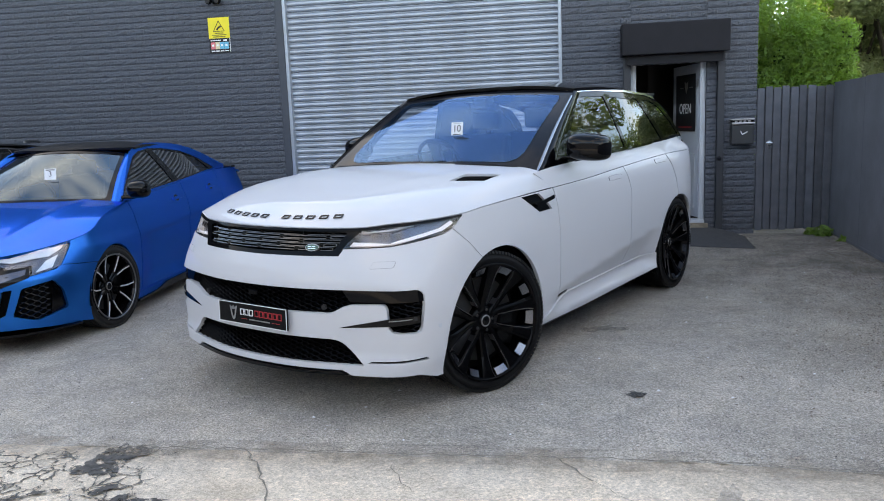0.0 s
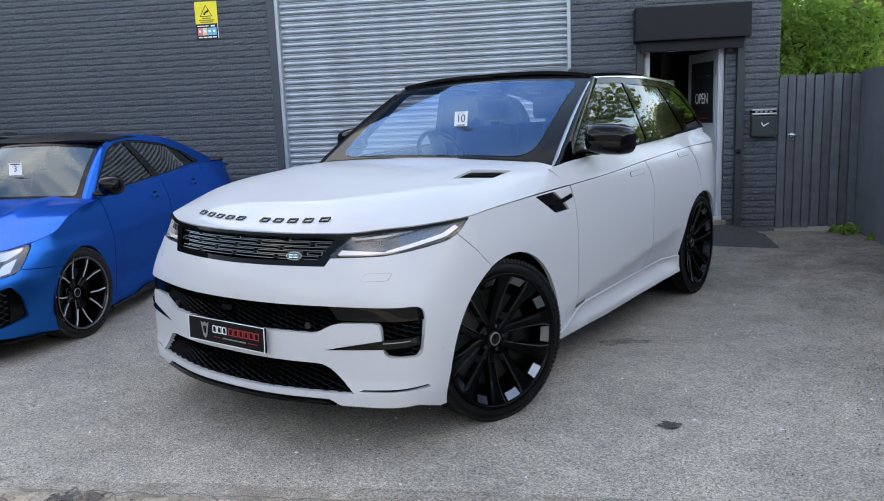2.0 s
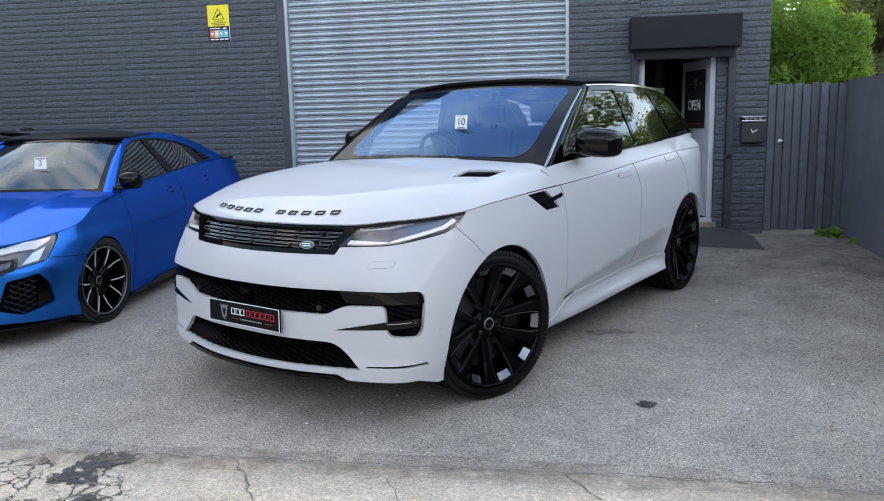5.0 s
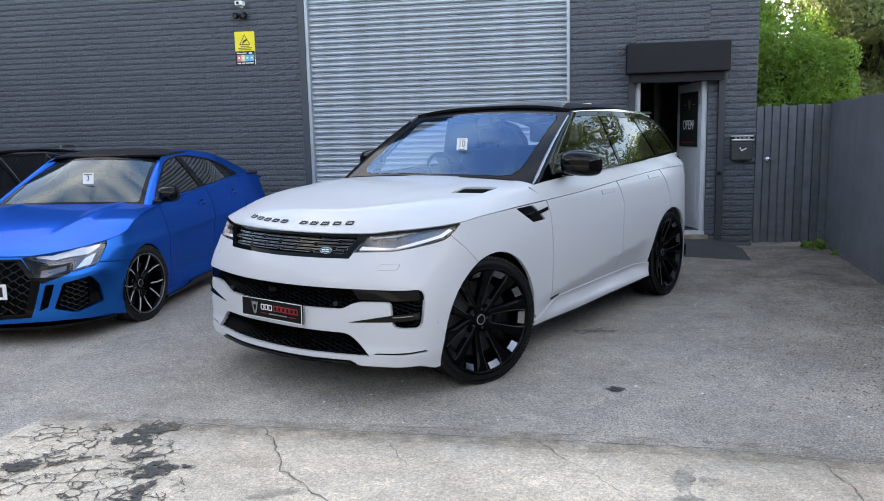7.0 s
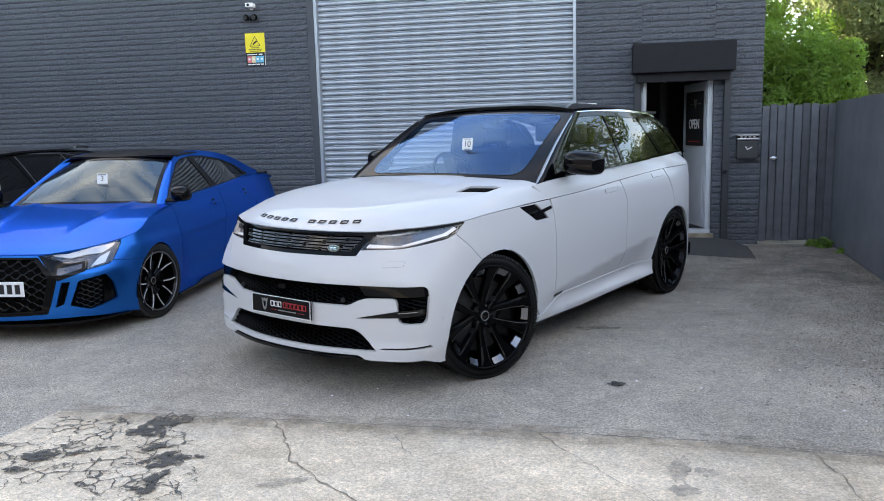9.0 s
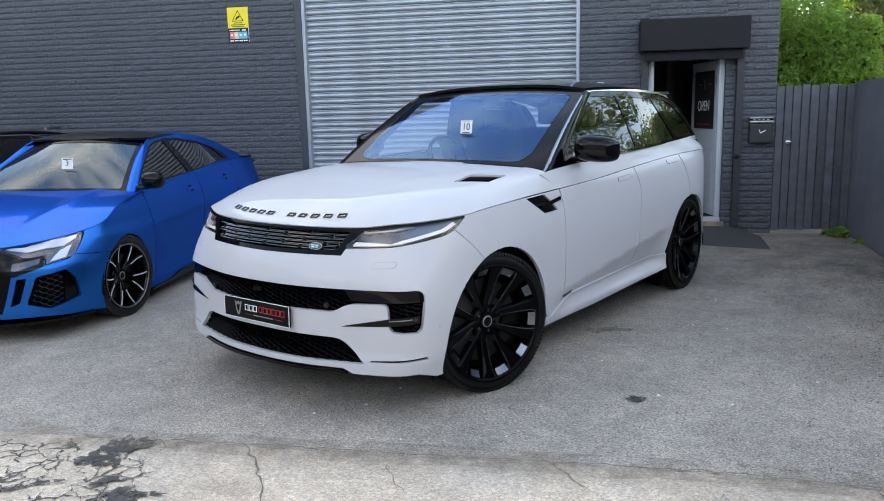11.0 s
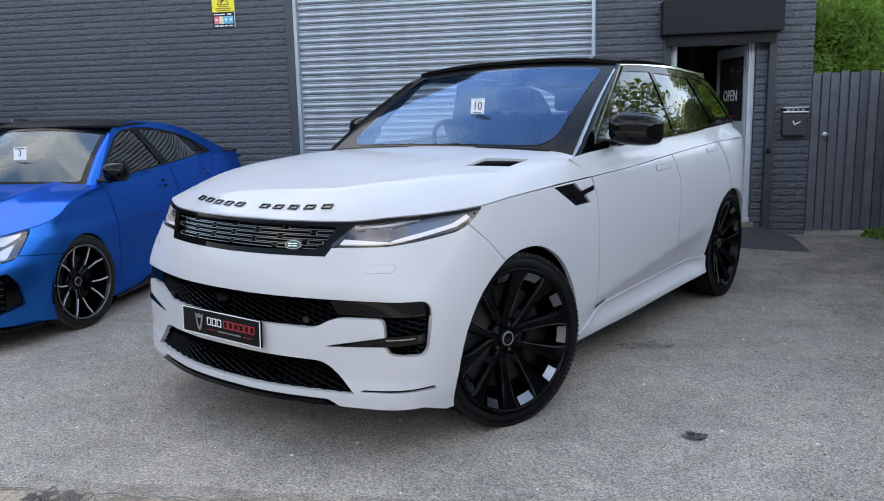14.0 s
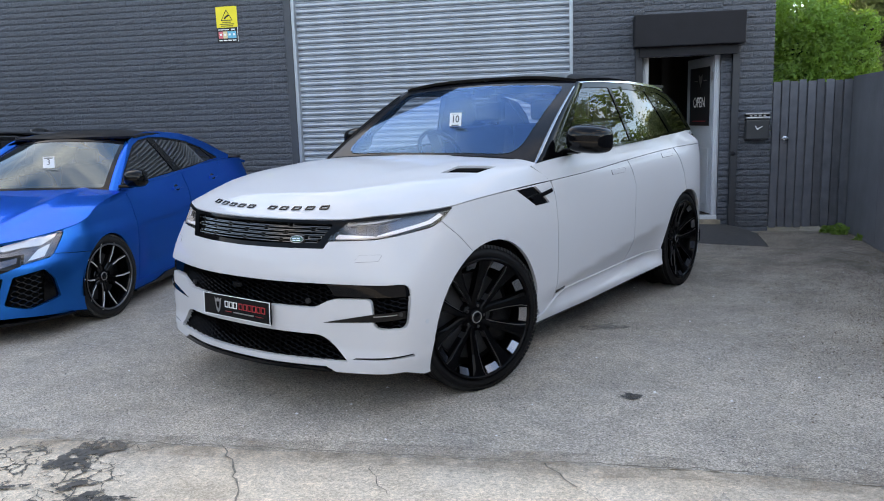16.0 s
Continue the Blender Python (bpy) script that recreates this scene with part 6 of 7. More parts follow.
def dark_car():
    s_end = bx_(-3.66)
    d_line = lambda s: float(bline(abs(s))) + .04
    half = [(0, .70)] + [(s, d_line(s)) for s in np.linspace(.1, s_end, 40)] + [(s_end, .2)] + [(bx_(-2.99), .2)] + [(bx_(x), z) for x, z in BRA] + [(bx_(-.37), .2)] + [(bx_(x), z) for x, z in BFA] + [(bx_(.40), .18), (0, .18)]
    for g in (1, -1):
        a = [(g * s, z) for s, z in half]
        part("body_side", skin(dshell, a if g < 0 else a[::-1], (), .06, .02), M["blackpaint"], dark, "gloss black body side")
        sk = lambda poly, holes=(), rim=.012, lift=0.0: skin(lambda u, v: bflank(-u, v - .04), [(-x, z) for x, z in poly], [[(-x, z) for x, z in h] for h in holes], .06, rim, g, lift)
        bb = lambda x, d=0.0: (x, float(_bbelt(-min(x, -.3))) + .04 + d)
        band = [bb(x, -.006) for x in np.linspace(-.45, -3.3, 20)] + [(-3.3, 1.25), (-3.0, 1.42), (-2.4, 1.475), (-1.7, 1.485), (-1.3, 1.46), (-1.1, 1.40)]
        w = [[bb(x, .02) for x in np.linspace(-.66, -1.55, 6)] + [(-1.42, 1.42), (-1.25, 1.395), (-1.08, 1.33)], [bb(x, .02) for x in np.linspace(-1.66, -2.45, 6)] + [(-2.40, 1.42), (-1.52, 1.428)], [bb(x, .02) for x in np.linspace(-2.56, -3.1, 4)] + [(-2.9, 1.38), (-2.52, 1.415)]]
        part("window_frame", sk(band, w), M["roofblack"], dark)
        for q in w:
            c = np.mean(np.array(q), 0)
            part("side_window", sk([tuple(c + (np.array(p) - c) * 1.02) for p in q], (), 0, -.008), M["btint"], dark, "dark tinted window")
        tr = [(-1.1, 1.40), (-1.3, 1.452), (-1.7, 1.470), (-2.4, 1.462), (-2.9, 1.40)]
        for sx0 in (-1.60, -2.49):
            st = [(sx0 + .006, float(_bbelt(-sx0)) + .06), (sx0 + .095, 1.44), (sx0 + .083, 1.44), (sx0 - .006, float(_bbelt(-sx0)) + .06)]
            part("pillar_strip", sk(st[::-1], (), .004, .005), M["steel"], dark, "grey window pillar strip")
        part("window_chrome", sk((tr + [(x, z - .012) for x, z in tr[::-1]])[::-1], (), .004, .004), M["chrome"], dark)
        rail = tube([(-2.75, g * .56, 1.485), (-2.82, g * .56, 1.500), (-3.0, g * .555, 1.498), (-3.08, g * .55, 1.48)], .017, 8)
        part("roof_rail", rail, M["steel"], dark, "bright roof rail end")
        b = bmesh.new()
        bmesh.ops.create_uvsphere(b, u_segments=20, v_segments=14, radius=1)
        for v in b.verts:
            x, y, z = (math.copysign(abs(c) ** .72, c) for c in v.co)
            v.co = (-.52 + .10 * x * (1 if x > 0 else .4), g * (.955 + .12 * y), 1.09 + .075 * z)
        mr = part("mirror", b, M["reflector"], dark, "bright mirror cap", smooth=True)
        part("mirror_arm", box(-.56, -.48, min(g * .78, g * .92), max(g * .78, g * .92), 1.0, 1.03, .01), M["blackpaint"], mr)
    edge = [(x, y) for x, y in zip(_bex, _bey)]
    part("bonnet", skin(lambda u, v: (u, v, bbonnet(u, v)[2] + .04), [(x, -y) for x, y in edge[1:]][::-1] + edge + [(-.5, y) for y in np.linspace(.8, -.8, 8)], (), .06, .02), M["blackpaint"], dark, "gloss black bonnet")
    part("windscreen", skin(lambda a, v: (bwind(a, v)[0], bwind(a, v)[1], bwind(a, v)[2] + .04 + .05 * v), dense([(-1, 0), (1, 0), (1, 1), (-1, 1)], .2), (), .1, .01), M["tint"], dark)
    dz = spline([-3.6, -3.3, -2.9, -2.2, -1.6, -1.2, -1.0], [1.36, 1.43, 1.475, 1.505, 1.500, 1.468, 1.43])
    part("roof", skin(lambda u, v: (u, v, dz(u) - .04 * np.abs(v / .6) ** 2.5), [(-1.02, -.52), (-1.02, .52), (-1.3, .59), (-3.3, .55), (-3.3, -.55), (-1.3, -.59)], (), .08, .02), M["blackpaint"], dark, "gloss black roof")
    part("tailgate", box(-3.66, -3.35, -.78, .78, .25, 1.40, .12, 4), M["blackpaint"], dark)
    part("underbody", box(-3.4, .6, -.72, .72, .14, .5, .03), M["cavity"], dark)
    for x in (0, -2.64):
        for g in (1, -1):
            wheel("wheel", .321, .235, .225, blue_spokes, M["steel"], dark, pose(x, g * .78, .321, 0, 10, 0 if g > 0 else 180), "alloy wheel", tip=M["cut"])


dark_car()


M["boxgrey"] = mat("dark_grey_enamel", (0.030, 0.032, 0.036), 0.35, var=0.1, scale=6)


# ---- openings of the building ----
def roller_shutter():
    sh = thing("roller_shutter", "closed grey galvanised roller shutter door", "roller shutter", kind="structure")
    pitch, top, y = 0.0752, 4.40, WALL + 0.10
    # a broad convex lath, a groove, and the narrow bead of the hinge
    prof = [(0.012, 0.0), (-0.006, 0.0015), (-0.0125, 0.008), (-0.0165, 0.017), (-0.0175, 0.027), (-0.0160, 0.037), (-0.0115, 0.045), (-0.0040, 0.0495), (0.0030, 0.0515), (-0.0020, 0.0535), (-0.0085, 0.0565), (-0.0105, 0.0605), (-0.0085, 0.0650), (-0.0010, 0.0680), (0.016, 0.0690), (0.016, pitch)]
    x0, x1 = S_L + 0.02, S_R - 0.02
    V = [(x, dy, dz) for x in (x0, x1) for dy, dz in prof]
    k = len(prof)
    me = mesh_of("slat", V, [(i, k + i, k + i + 1, i + 1) for i in range(k - 1)], M["galv"], smooth=True)
    n = int(top / pitch)
    for i in range(n):
        ob = new("slat", me)
        ob.parent = sh
        ob.location = (0, y, 0.03 + i * pitch)
    part("bottom_rail", box(x0, x1, y - .03, y + .02, 0.0, 0.05, .005), M["galv"], sh)
    for a, b in ((S_L, S_L + 0.042), (S_R - 0.042, S_R)):
        part("guide_rail", box(a, b, WALL + 0.01, WALL + 0.14, 0, 4.4, .004), M["galv"], sh, "bright guide rail")
    part("steel_post", box(S_L - 0.09, S_L - 0.001, WALL - 0.004, WALL + 0.2, 0, 4.4, .004), M["steelpaint"], sh, "dark painted steel post")
    part("lining", box(S_L, S_R, WALL + 0.16, WALL + 0.28, 0, 4.4), M["cavity"], sh)


def entrance():
    d = thing("door_1", "open white entrance door under a dark shutter box", "entrance door", kind="structure")
    x0, x1, z0, z1 = 1.96, 2.84, 0.185, 2.14
    for a, b, c, e in ((x0, x0 + .065, z0, z1), (x1 - .065, x1, z0, z1), (x0 + .065, x1 - .065, z1 - .065, z1)):
        part("door_frame", box(a, b, WALL + .05, WALL + .12, c, e, .006), M["upvc"], d, "white door frame")
        part("frame_bead", box(a + (.02 if b - a < .2 else 0), b - (.02 if b - a < .2 else 0), WALL + .035, WALL + .055, c, e, .004), M["upvc"], d)
    # leaf, hinged at the pier side and swung in
    leaf = part("door_leaf", box(-.79, 0, 0, .05, .012, 1.885, .006), M["upvc"], d, "white door leaf")
    leaf.matrix_local = pose(x1 - .07, WALL + .115, z0, 0, 0, -76)
    part("panel", box(-.70, -.09, -.006, .0, .12, .80, .006), M["upvc"], leaf)
    part("hinge", box(-.02, .02, -.012, .0, 1.60, 1.70, .004), M["steel"], leaf)
    part("handle", box(-.73, -.62, -.05, -.02, .98, 1.0, .006), M["chrome"], leaf)
    # poster on the leaf
    po = thing("poster", "black poster with white writing on the door", "poster", pose(x1 - .07, WALL + .115, z0, 0, 0, -76))
    part("sheet", box(-.66, -.06, -.014, -.010, 1.07, 1.77, .002), M["black"], po)
    flat_text("writing", "OPEN", .175, M["paper"], po, pose(-.36, -.0165, 1.345, 90, 0, 0), .001, scale_x=.80)
    part("red_line", box(-.56, -.16, -.016, -.014, 1.118, 1.130), M["red"], po)
    part("crest", ([(-.33 + a, -.0155, 1.61 + b) for a, b in ((-.06, .08), (0, .05), (.06, .08), (.045, 0), (0, -.08), (-.045, 0))], [(0, 1, 2, 3, 4, 5)]), M["steel"], po, "plain grey crest")
    part("print_bar", box(-.52, -.42, -.0155, -.014, 1.605, 1.615), M["steel"], po)
    part("print_bar", box(-.24, -.14, -.0155, -.014, 1.605, 1.615), M["steel"], po)
    part("threshold", box(x0 - .03, x1 + .04, WALL - .02, WALL + .30, -.02, .14, .012), M["step"], d, "worn stone step")
    part("door_sill", box(x0, x1, WALL + .02, WALL + .15, .14, .185, .006), M["upvc"], d)
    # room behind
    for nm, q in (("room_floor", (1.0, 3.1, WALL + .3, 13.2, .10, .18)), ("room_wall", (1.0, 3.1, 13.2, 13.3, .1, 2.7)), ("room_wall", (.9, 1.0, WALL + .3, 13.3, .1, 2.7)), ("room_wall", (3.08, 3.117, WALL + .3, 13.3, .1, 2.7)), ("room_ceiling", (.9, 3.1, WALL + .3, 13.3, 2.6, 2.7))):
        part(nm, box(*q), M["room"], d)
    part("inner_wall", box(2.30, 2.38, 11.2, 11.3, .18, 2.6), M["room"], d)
    part("doormat", box(2.1, 2.75, WALL + .35, WALL + .9, .18, .195), M["black"], d)
    c = thing("shutter_box", "dark steel roller shutter box over the door", "shutter box")
    part("casing", box(1.835, 3.056, 9.67, WALL + .03, 2.175, 2.535, .012), M["canopy"], c)
    # dark slat carried down over the frame head, in place of the shade there
    part("lower_slat", box(1.90, 3.0, 9.76, 9.80, 2.065, 2.178, .006), M["canopy"], c)
    for a, b in ((1.865, 1.945), (2.955, 3.035)):
        part("guide", box(a, b, WALL - .075, WALL + .01, .06, 2.175, .006), M["guide"], c, "dark guide channel")
    b = bmesh.new()
    bmesh.ops.create_uvsphere(b, u_segments=12, v_segments=8, radius=.028, matrix=Matrix.Translation((2.985, WALL - .08, .93)))
    part("lock_dome", b, M["canopy"], c, smooth=True)


def letter_box():
    p = thing("letter_box", "dark wall letter box with a silver flap", "letter box", pose(3.247, WALL - .0, 1.085))
    b = box(-.128, .128, -.10, 0, 0, .235, .018, 3)
    part("body", b, M["boxgrey"], p)
    part("flap", box(-.132, .132, -.118, 0, .238, .262, .008), M["steel"], p, "silver flap")
    part("lid", box(-.13, .13, -.08, 0, .262, .30, .006), M["satin"], p)
    part("lid_edge", box(-.131, .131, -.09, 0, .288, .305, .004), M["steel"], p)
    for i in range(4):
        part("slot", box(-.09 + i * .05, -.06 + i * .05, -.0835, -.07, .268, .284), M["steel"], p)
    part("tick_mark", ([(-.032, -.102, .155), (-.022, -.102, .162), (-.008, -.102, .128), (.050, -.102, .155), (.052, -.102, .146), (-.008, -.102, .112)], [(0, 1, 2, 5), (2, 3, 4, 5)]), M["paper"], p, "small white tick")


def wall_sign():
    s = thing("warning_sign", "yellow camera warning sign with a coloured panel below", "sign", pose(-3.248, WALL - .008, 2.50))
    part("yellow_panel", box(-.143, .143, -.004, .004, .182, .442), M["yellow"], s)
    t = .016
    tri = [(0, .405), (-.082, .265), (.082, .265)]
    b = bmesh.new()
    c = np.mean(tri, 0)
    o = [b.verts.new((x, -.0052, z)) for x, z in tri]
    i = [b.verts.new((c[0] + (x - c[0]) * .82, -.0052, c[1] + (z - c[1]) * .82)) for x, z in tri]
    for k in range(3):
        b.faces.new((o[k], o[(k + 1) % 3], i[(k + 1) % 3], i[k]))
    part("triangle", b, M["black"], s)
    part("camera_mark", box(-.034, .030, -.0055, -.004, -.011, .011, m=pose(.004, 0, .318, 0, -32, 0)), M["black"], s)
    part("camera_mark", box(-.034, -.012, -.0055, -.004, .284, .300), M["black"], s)
    for z, w in ((.245, .06), (.222, .10), (.200, .085)):
        part("print_bar", box(-w, w, -.0055, -.004, z - .006, z + .006), M["olive"], s)
    part("lower_panel", box(-.143, .143, -.004, .004, 0, .180), M["black"], s)
    for q in ((-.125, .02, .150, .160), (.05, .10, .145, .162)):
        part("print_bar", box(q[0], q[1], -.0055, -.004, q[2], q[3]), M["paper"], s)
    for k, mt in enumerate(("pink", "sand", "cyan", "cyan")):
        part("colour_block", box(-.122 + k * .061, -.064 + k * .061, -.0055, -.004, .045, .132), M[mt], s)
        part("block_mark", box(-.108 + k * .061, -.080 + k * .061, -.0065, -.0055, .080, .105), M["paper"], s)
    for k in range(4):
        part("print_bar", box(-.120 + k * .062, -.070 + k * .062, -.0055, -.004, .014, .028), M["paper"], s)
    part("panel_edge", box(.137, .143, -.0055, -.004, 0, .180), M["paper"], s)


def cctv():
    a = thing("security_camera", "small white bullet security camera on the wall", "camera", pose(-3.26, WALL, 3.30))
    part("body", box(-.045, .06, -.14, -.02, -.03, .03, .014, 3), M["paper"], a)
    part("bracket", box(-.02, .02, -.03, .0, -.05, .0, .006), M["paper"], a)
    part("lens", tube([(.0, -.14, 0), (.0, -.146, 0)], .02, 12), M["gloss"], a)
    d = thing("floodlight", "dark twin-headed security floodlight on the wall", "floodlight", pose(-3.26, WALL, 3.14))
    part("base", box(-.03, .03, -.05, 0, -.03, .03, .01), M["satin"], d)
    for g in (-1, 1):
        b = bmesh.new()
        bmesh.ops.create_uvsphere(b, u_segments=14, v_segments=10, radius=.045, matrix=Matrix.Translation((g * .06, -.09, 0)))
        h = part("head", b, M["satin"], d, smooth=True)
        part("lamp_glass", tube([(g * .06, -.125, -.005), (g * .06, -.138, -.008)], .028, 12), M["boxgrey"], h)


M["step"] = mat("sandstone_step", (0.26, 0.215, 0.16), 0.85, var=0.25, scale=14, bump=0.4, bscale=60)
M["olive"] = mat("print_dark", (0.20, 0.17, 0.02), 0.6)
M["sand"] = mat("sign_sand", (0.72, 0.60, 0.36), 0.5)
roller_shutter()
entrance()
letter_box()
wall_sign()
cctv()

# ramp to the door
_rv = [(1.45, 9.20, .004), (2.47, 9.02, .004), (3.18, 8.77, .004), (3.26, 9.70, .004), (2.98, 9.90, .085), (1.55, 9.90, .10), (2.3, 9.5, .058), (2.9, 9.4, .045)]
single("ramp", (_rv, [(0, 1, 6, 5), (1, 2, 7, 6), (2, 3, 7), (3, 4, 7), (6, 7, 4, 5)]), M["ramp"], "dark worn ramp up to the door step", "ramp", "structure", smooth=True)


# ---- fences ----
def gate():
    g = thing("gate", "dark painted vertical board gate beside the wall", "gate", pose(3.425, 9.95, 0, 0, 0, 2))
    rng = random.Random(4)
    x = 0.0
    while x < .86:
        w = .098 + rng.uniform(-.006, .004)
        if x + w > .90:
            break
        dy = rng.uniform(-.004, .004) + (.016 if int(x / .095) % 2 else 0)
        part("board", box(x, x + w - .013, dy - .02, dy, .03 + rng.uniform(0, .02), 1.745 + rng.uniform(-.012, .012), .004), M["fence"], g)
        x += w
    part("backing", box(.0, .88, .022, .035, .05, 1.72), M["fence"], g)
    for z in (.35, 1.0, 1.55):
        part("rail", box(0, .88, .036, .08, z - .04, z + .04), M["fence"], g)
    la = part("latch", box(.125, .165, -.034, -.02, 1.065, 1.115, .006), M["chrome"], g, "bright latch")
    part("latch_bar", box(.105, .185, -.042, -.030, 1.082, 1.098, .004), M["chrome"], la)
    part("latch_ring", lathe([(.018 + .004 * math.cos(a), -.04 + .004 * math.sin(a)) for a in np.linspace(0, 6.28, 7)[:-1]], 14, "y", True), M["chrome"], la).location = (.145, 0, 1.055)


def side_fence():
    f = thing("board_fence", "tall smooth dark grey boarded fence", "fence", pose(4.30, 9.96, 0, 0, 0, -94.6))
    # runs along +x of its own frame, towards the street
    n = 7
    for i in range(n):
        part("panel", box(i * 1.22 + .002, (i + 1) * 1.22 - .002, -.012, .012, .03, 1.77 + .012 * (i % 2), .003), M["fence2"], f, "grey boarding sheet")
    for i in range(n + 1):
        part("post", box(i * 1.22 - .045, i * 1.22 + .045, .013, .10, 0, 1.74, .005), M["fence2"], f)
    part("gravel_board", box(0, n * 1.22, -.018, .02, 0, .035, .004), M["fence2"], f)


gate()
side_fence()


# ---- bricks ----
def brick_mesh(L, seed, H=.0675, D=.03):
    """A rock-faced brick under thick paint: a pitted front that softens into the joints above and below."""
    rng = np.random.RandomState(seed)
    nx, nz = 10, 5
    xs, zs = np.linspace(0, L, nx), np.linspace(0, H, nz)
    V, F = [], []
    for j, z in enumerate(zs):
        for i, x in enumerate(xs):
            e = j in (0, nz - 1)
            end = i in (0, nx - 1)
            y = rng.uniform(-.001, .002) if e else -(.0055 + rng.uniform(-.0035, .0045)) + (.0025 if end else 0)
            V.append((x + (0 if end else rng.uniform(-.009, .009)), y, z + (rng.uniform(-.0022, .0022) if e else rng.uniform(-.006, .006))))
    for j in range(nz - 1):
        for i in range(nx - 1):
            a = j * nx + i
            F.append((a, a + 1, a + nx + 1, a + nx))
    ringi = [i for i in range(nx)] + [j * nx + nx - 1 for j in range(1, nz)] + [(nz - 1) * nx + i for i in range(nx - 2, -1, -1)] + [j * nx for j in range(nz - 2, 0, -1)]
    k = len(V)
    V += [(V[i][0], D, V[i][2]) for i in ringi]
    n = len(ringi)
    F += [(ringi[(q + 1) % n], ringi[q], k + q, k + (q + 1) % n) for q in range(n)]
    return V, F


PITCH_X, PITCH_Z = .2325, .0755
BRICKS = [brick_mesh(.2312, s) for s in range(26)]
BRICK_ME = [mesh_of("brick", v, f, M["brick"]) for v, f in BRICKS]
HALF = {}


def brick_wall(wall, x0, x1, z0, z1, as_parts):
    """Running bond; bricks for which as_parts holds are objects under the wall, the rest one joined part."""
    rng = random.Random(int(x0 * 100) + 7)
    SV, SF = [], []
    rows = int((z1 - z0) / PITCH_Z + .5)
    for r in range(rows):
        z = z0 + r * PITCH_Z
        x = x0 - (PITCH_X / 2 if r % 2 else 0)
        while x < x1 - .02:
            a, b = max(x, x0), min(x + .2312, x1)
            if b - a > .04:
                k = rng.randrange(len(BRICKS))
                sc = (b - a) / .2312
                dy = rng.uniform(-.001, .001)
                if as_parts((a + b) / 2, z):
                    ob = new("brick", BRICK_ME[k])
                    ob.parent = wall
                    ob.location, ob.scale = (a, WALL + dy, z), (sc, 1, 1)
                else:
                    v, f = BRICKS[k]
                    q = len(SV)
                    SV += [(a + p[0] * sc, WALL + dy + p[1], z + p[2]) for p in v]
                    SF += [tuple(i + q for i in ff) for ff in f]
            x += PITCH_X
    if SV:
        part("brickwork", (SV, SF), M["brick"], wall, kind="stuff")


brick_wall(wall_left, -8.6, S_L - .092, .0, 4.1, lambda x, z: x > -4.95 and 1.35 < z < 3.35)
brick_wall(wall_mid, S_R + .002, 1.958, .0, 4.1, lambda x, z: True)
brick_wall(wall_right, 2.842, CORNER, -.02, 4.1, lambda x, z: True)
brick_wall(wall_over, 1.96, 2.84, 2.145, 4.1, lambda x, z: True)


# ---- plants ----
def leaf_mass(rng, centres, n, size, squash=0.75):
    """Many small folded leaves round clump centres (x, y, z, radius)."""
    V, F = [], []
    w = np.array([c[3] ** 2 for c in centres])
    pick = rng.choice(len(centres), n, p=w / w.sum())
    for k in pick:
        cx, cy, cz, r = centres[k]
        d = rng.normal(size=3)
        d /= np.linalg.norm(d) + 1e-9
        rr = r * (0.55 + 0.5 * rng.rand() ** 0.7)
        p = np.array([cx, cy, cz]) + d * rr * [1, 1, squash]
        nrm = d + rng.normal(size=3) * 0.7 + [0, 0, .35]
        nrm /= np.linalg.norm(nrm)
        t = np.cross(nrm, rng.normal(size=3))
        t /= np.linalg.norm(t) + 1e-9
        b = np.cross(nrm, t)
        s = size * (0.6 + 0.8 * rng.rand())
        q = len(V)
        V += [tuple(p - t * s), tuple(p - b * s * .48 + nrm * s * .12), tuple(p + t * s * 1.1 - nrm * s * .15), tuple(p + b * s * .48 + nrm * s * .12)]
        F += [(q, q + 1, q + 2), (q, q + 2, q + 3)]
    return V, F


def tree(x, y, h, spread, n, size, material, seed, base=0.35, label="leafy green tree behind the fence"):
    rng = np.random.RandomState(seed)
    t = thing("tree", label, "tree", pose(x, y, 0))
    b = bmesh.new()
    pts = [(0, 0, -.05)]
    for i in range(1, 7):
        pts.append((rng.uniform(-.1, .1) * i / 3, rng.uniform(-.1, .1) * i / 3, h * .72 * i / 6))
    tube(pts, .11, 8, b, taper=.03)
    part("trunk", b, M["bark"], t, smooth=True)
    cs = []
    for i in range(16):
        a = rng.uniform(0, 2 * math.pi)
        z = h * rng.uniform(base, .98)
        k = math.sin(math.pi * min(1, (z / h - base) / (1.05 - base) * .8 + .15))
        r = spread * k * rng.uniform(.35, .95)
        c = (r * math.cos(a), r * math.sin(a), z, spread * rng.uniform(.28, .5))
        cs.append(c)
        j = min(5, int(z / h * 6))
        lb = tube([pts[max(0, j - 1)], (c[0] * .5, c[1] * .5, z * .9), c[:3]], .035, 5, taper=.008)
        part("limb", lb, M["bark"], t)
    part("crown", leaf_mass(rng, cs, n, size), M[material], t, kind="stuff")
    return t


M["stain"] = mat("concrete_stain", (0.27, 0.25, 0.225), 0.9, var=0.35, scale=14)
ragged(M["stain"], 9, .28, .95)
M["stain2"] = mat("asphalt_stain", (0.075, 0.075, 0.077), 0.8, var=0.3, scale=18)
ragged(M["stain2"], 9, .25, 1.15)
M["leaf3"] = leaf_mat("leaf_olive", (0.14, 0.175, 0.088), (0.42, 0.48, 0.22))
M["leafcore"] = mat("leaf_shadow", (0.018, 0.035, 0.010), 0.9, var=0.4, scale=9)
tree(4.5, 13.4, 3.5, 1.2, 20000, .036, "leaf", 3, .2)
tree(4.0, 17.0, 6.5, 1.5, 3200, .07, "leaf2", 4, .3, "sparse tree far behind the fence")
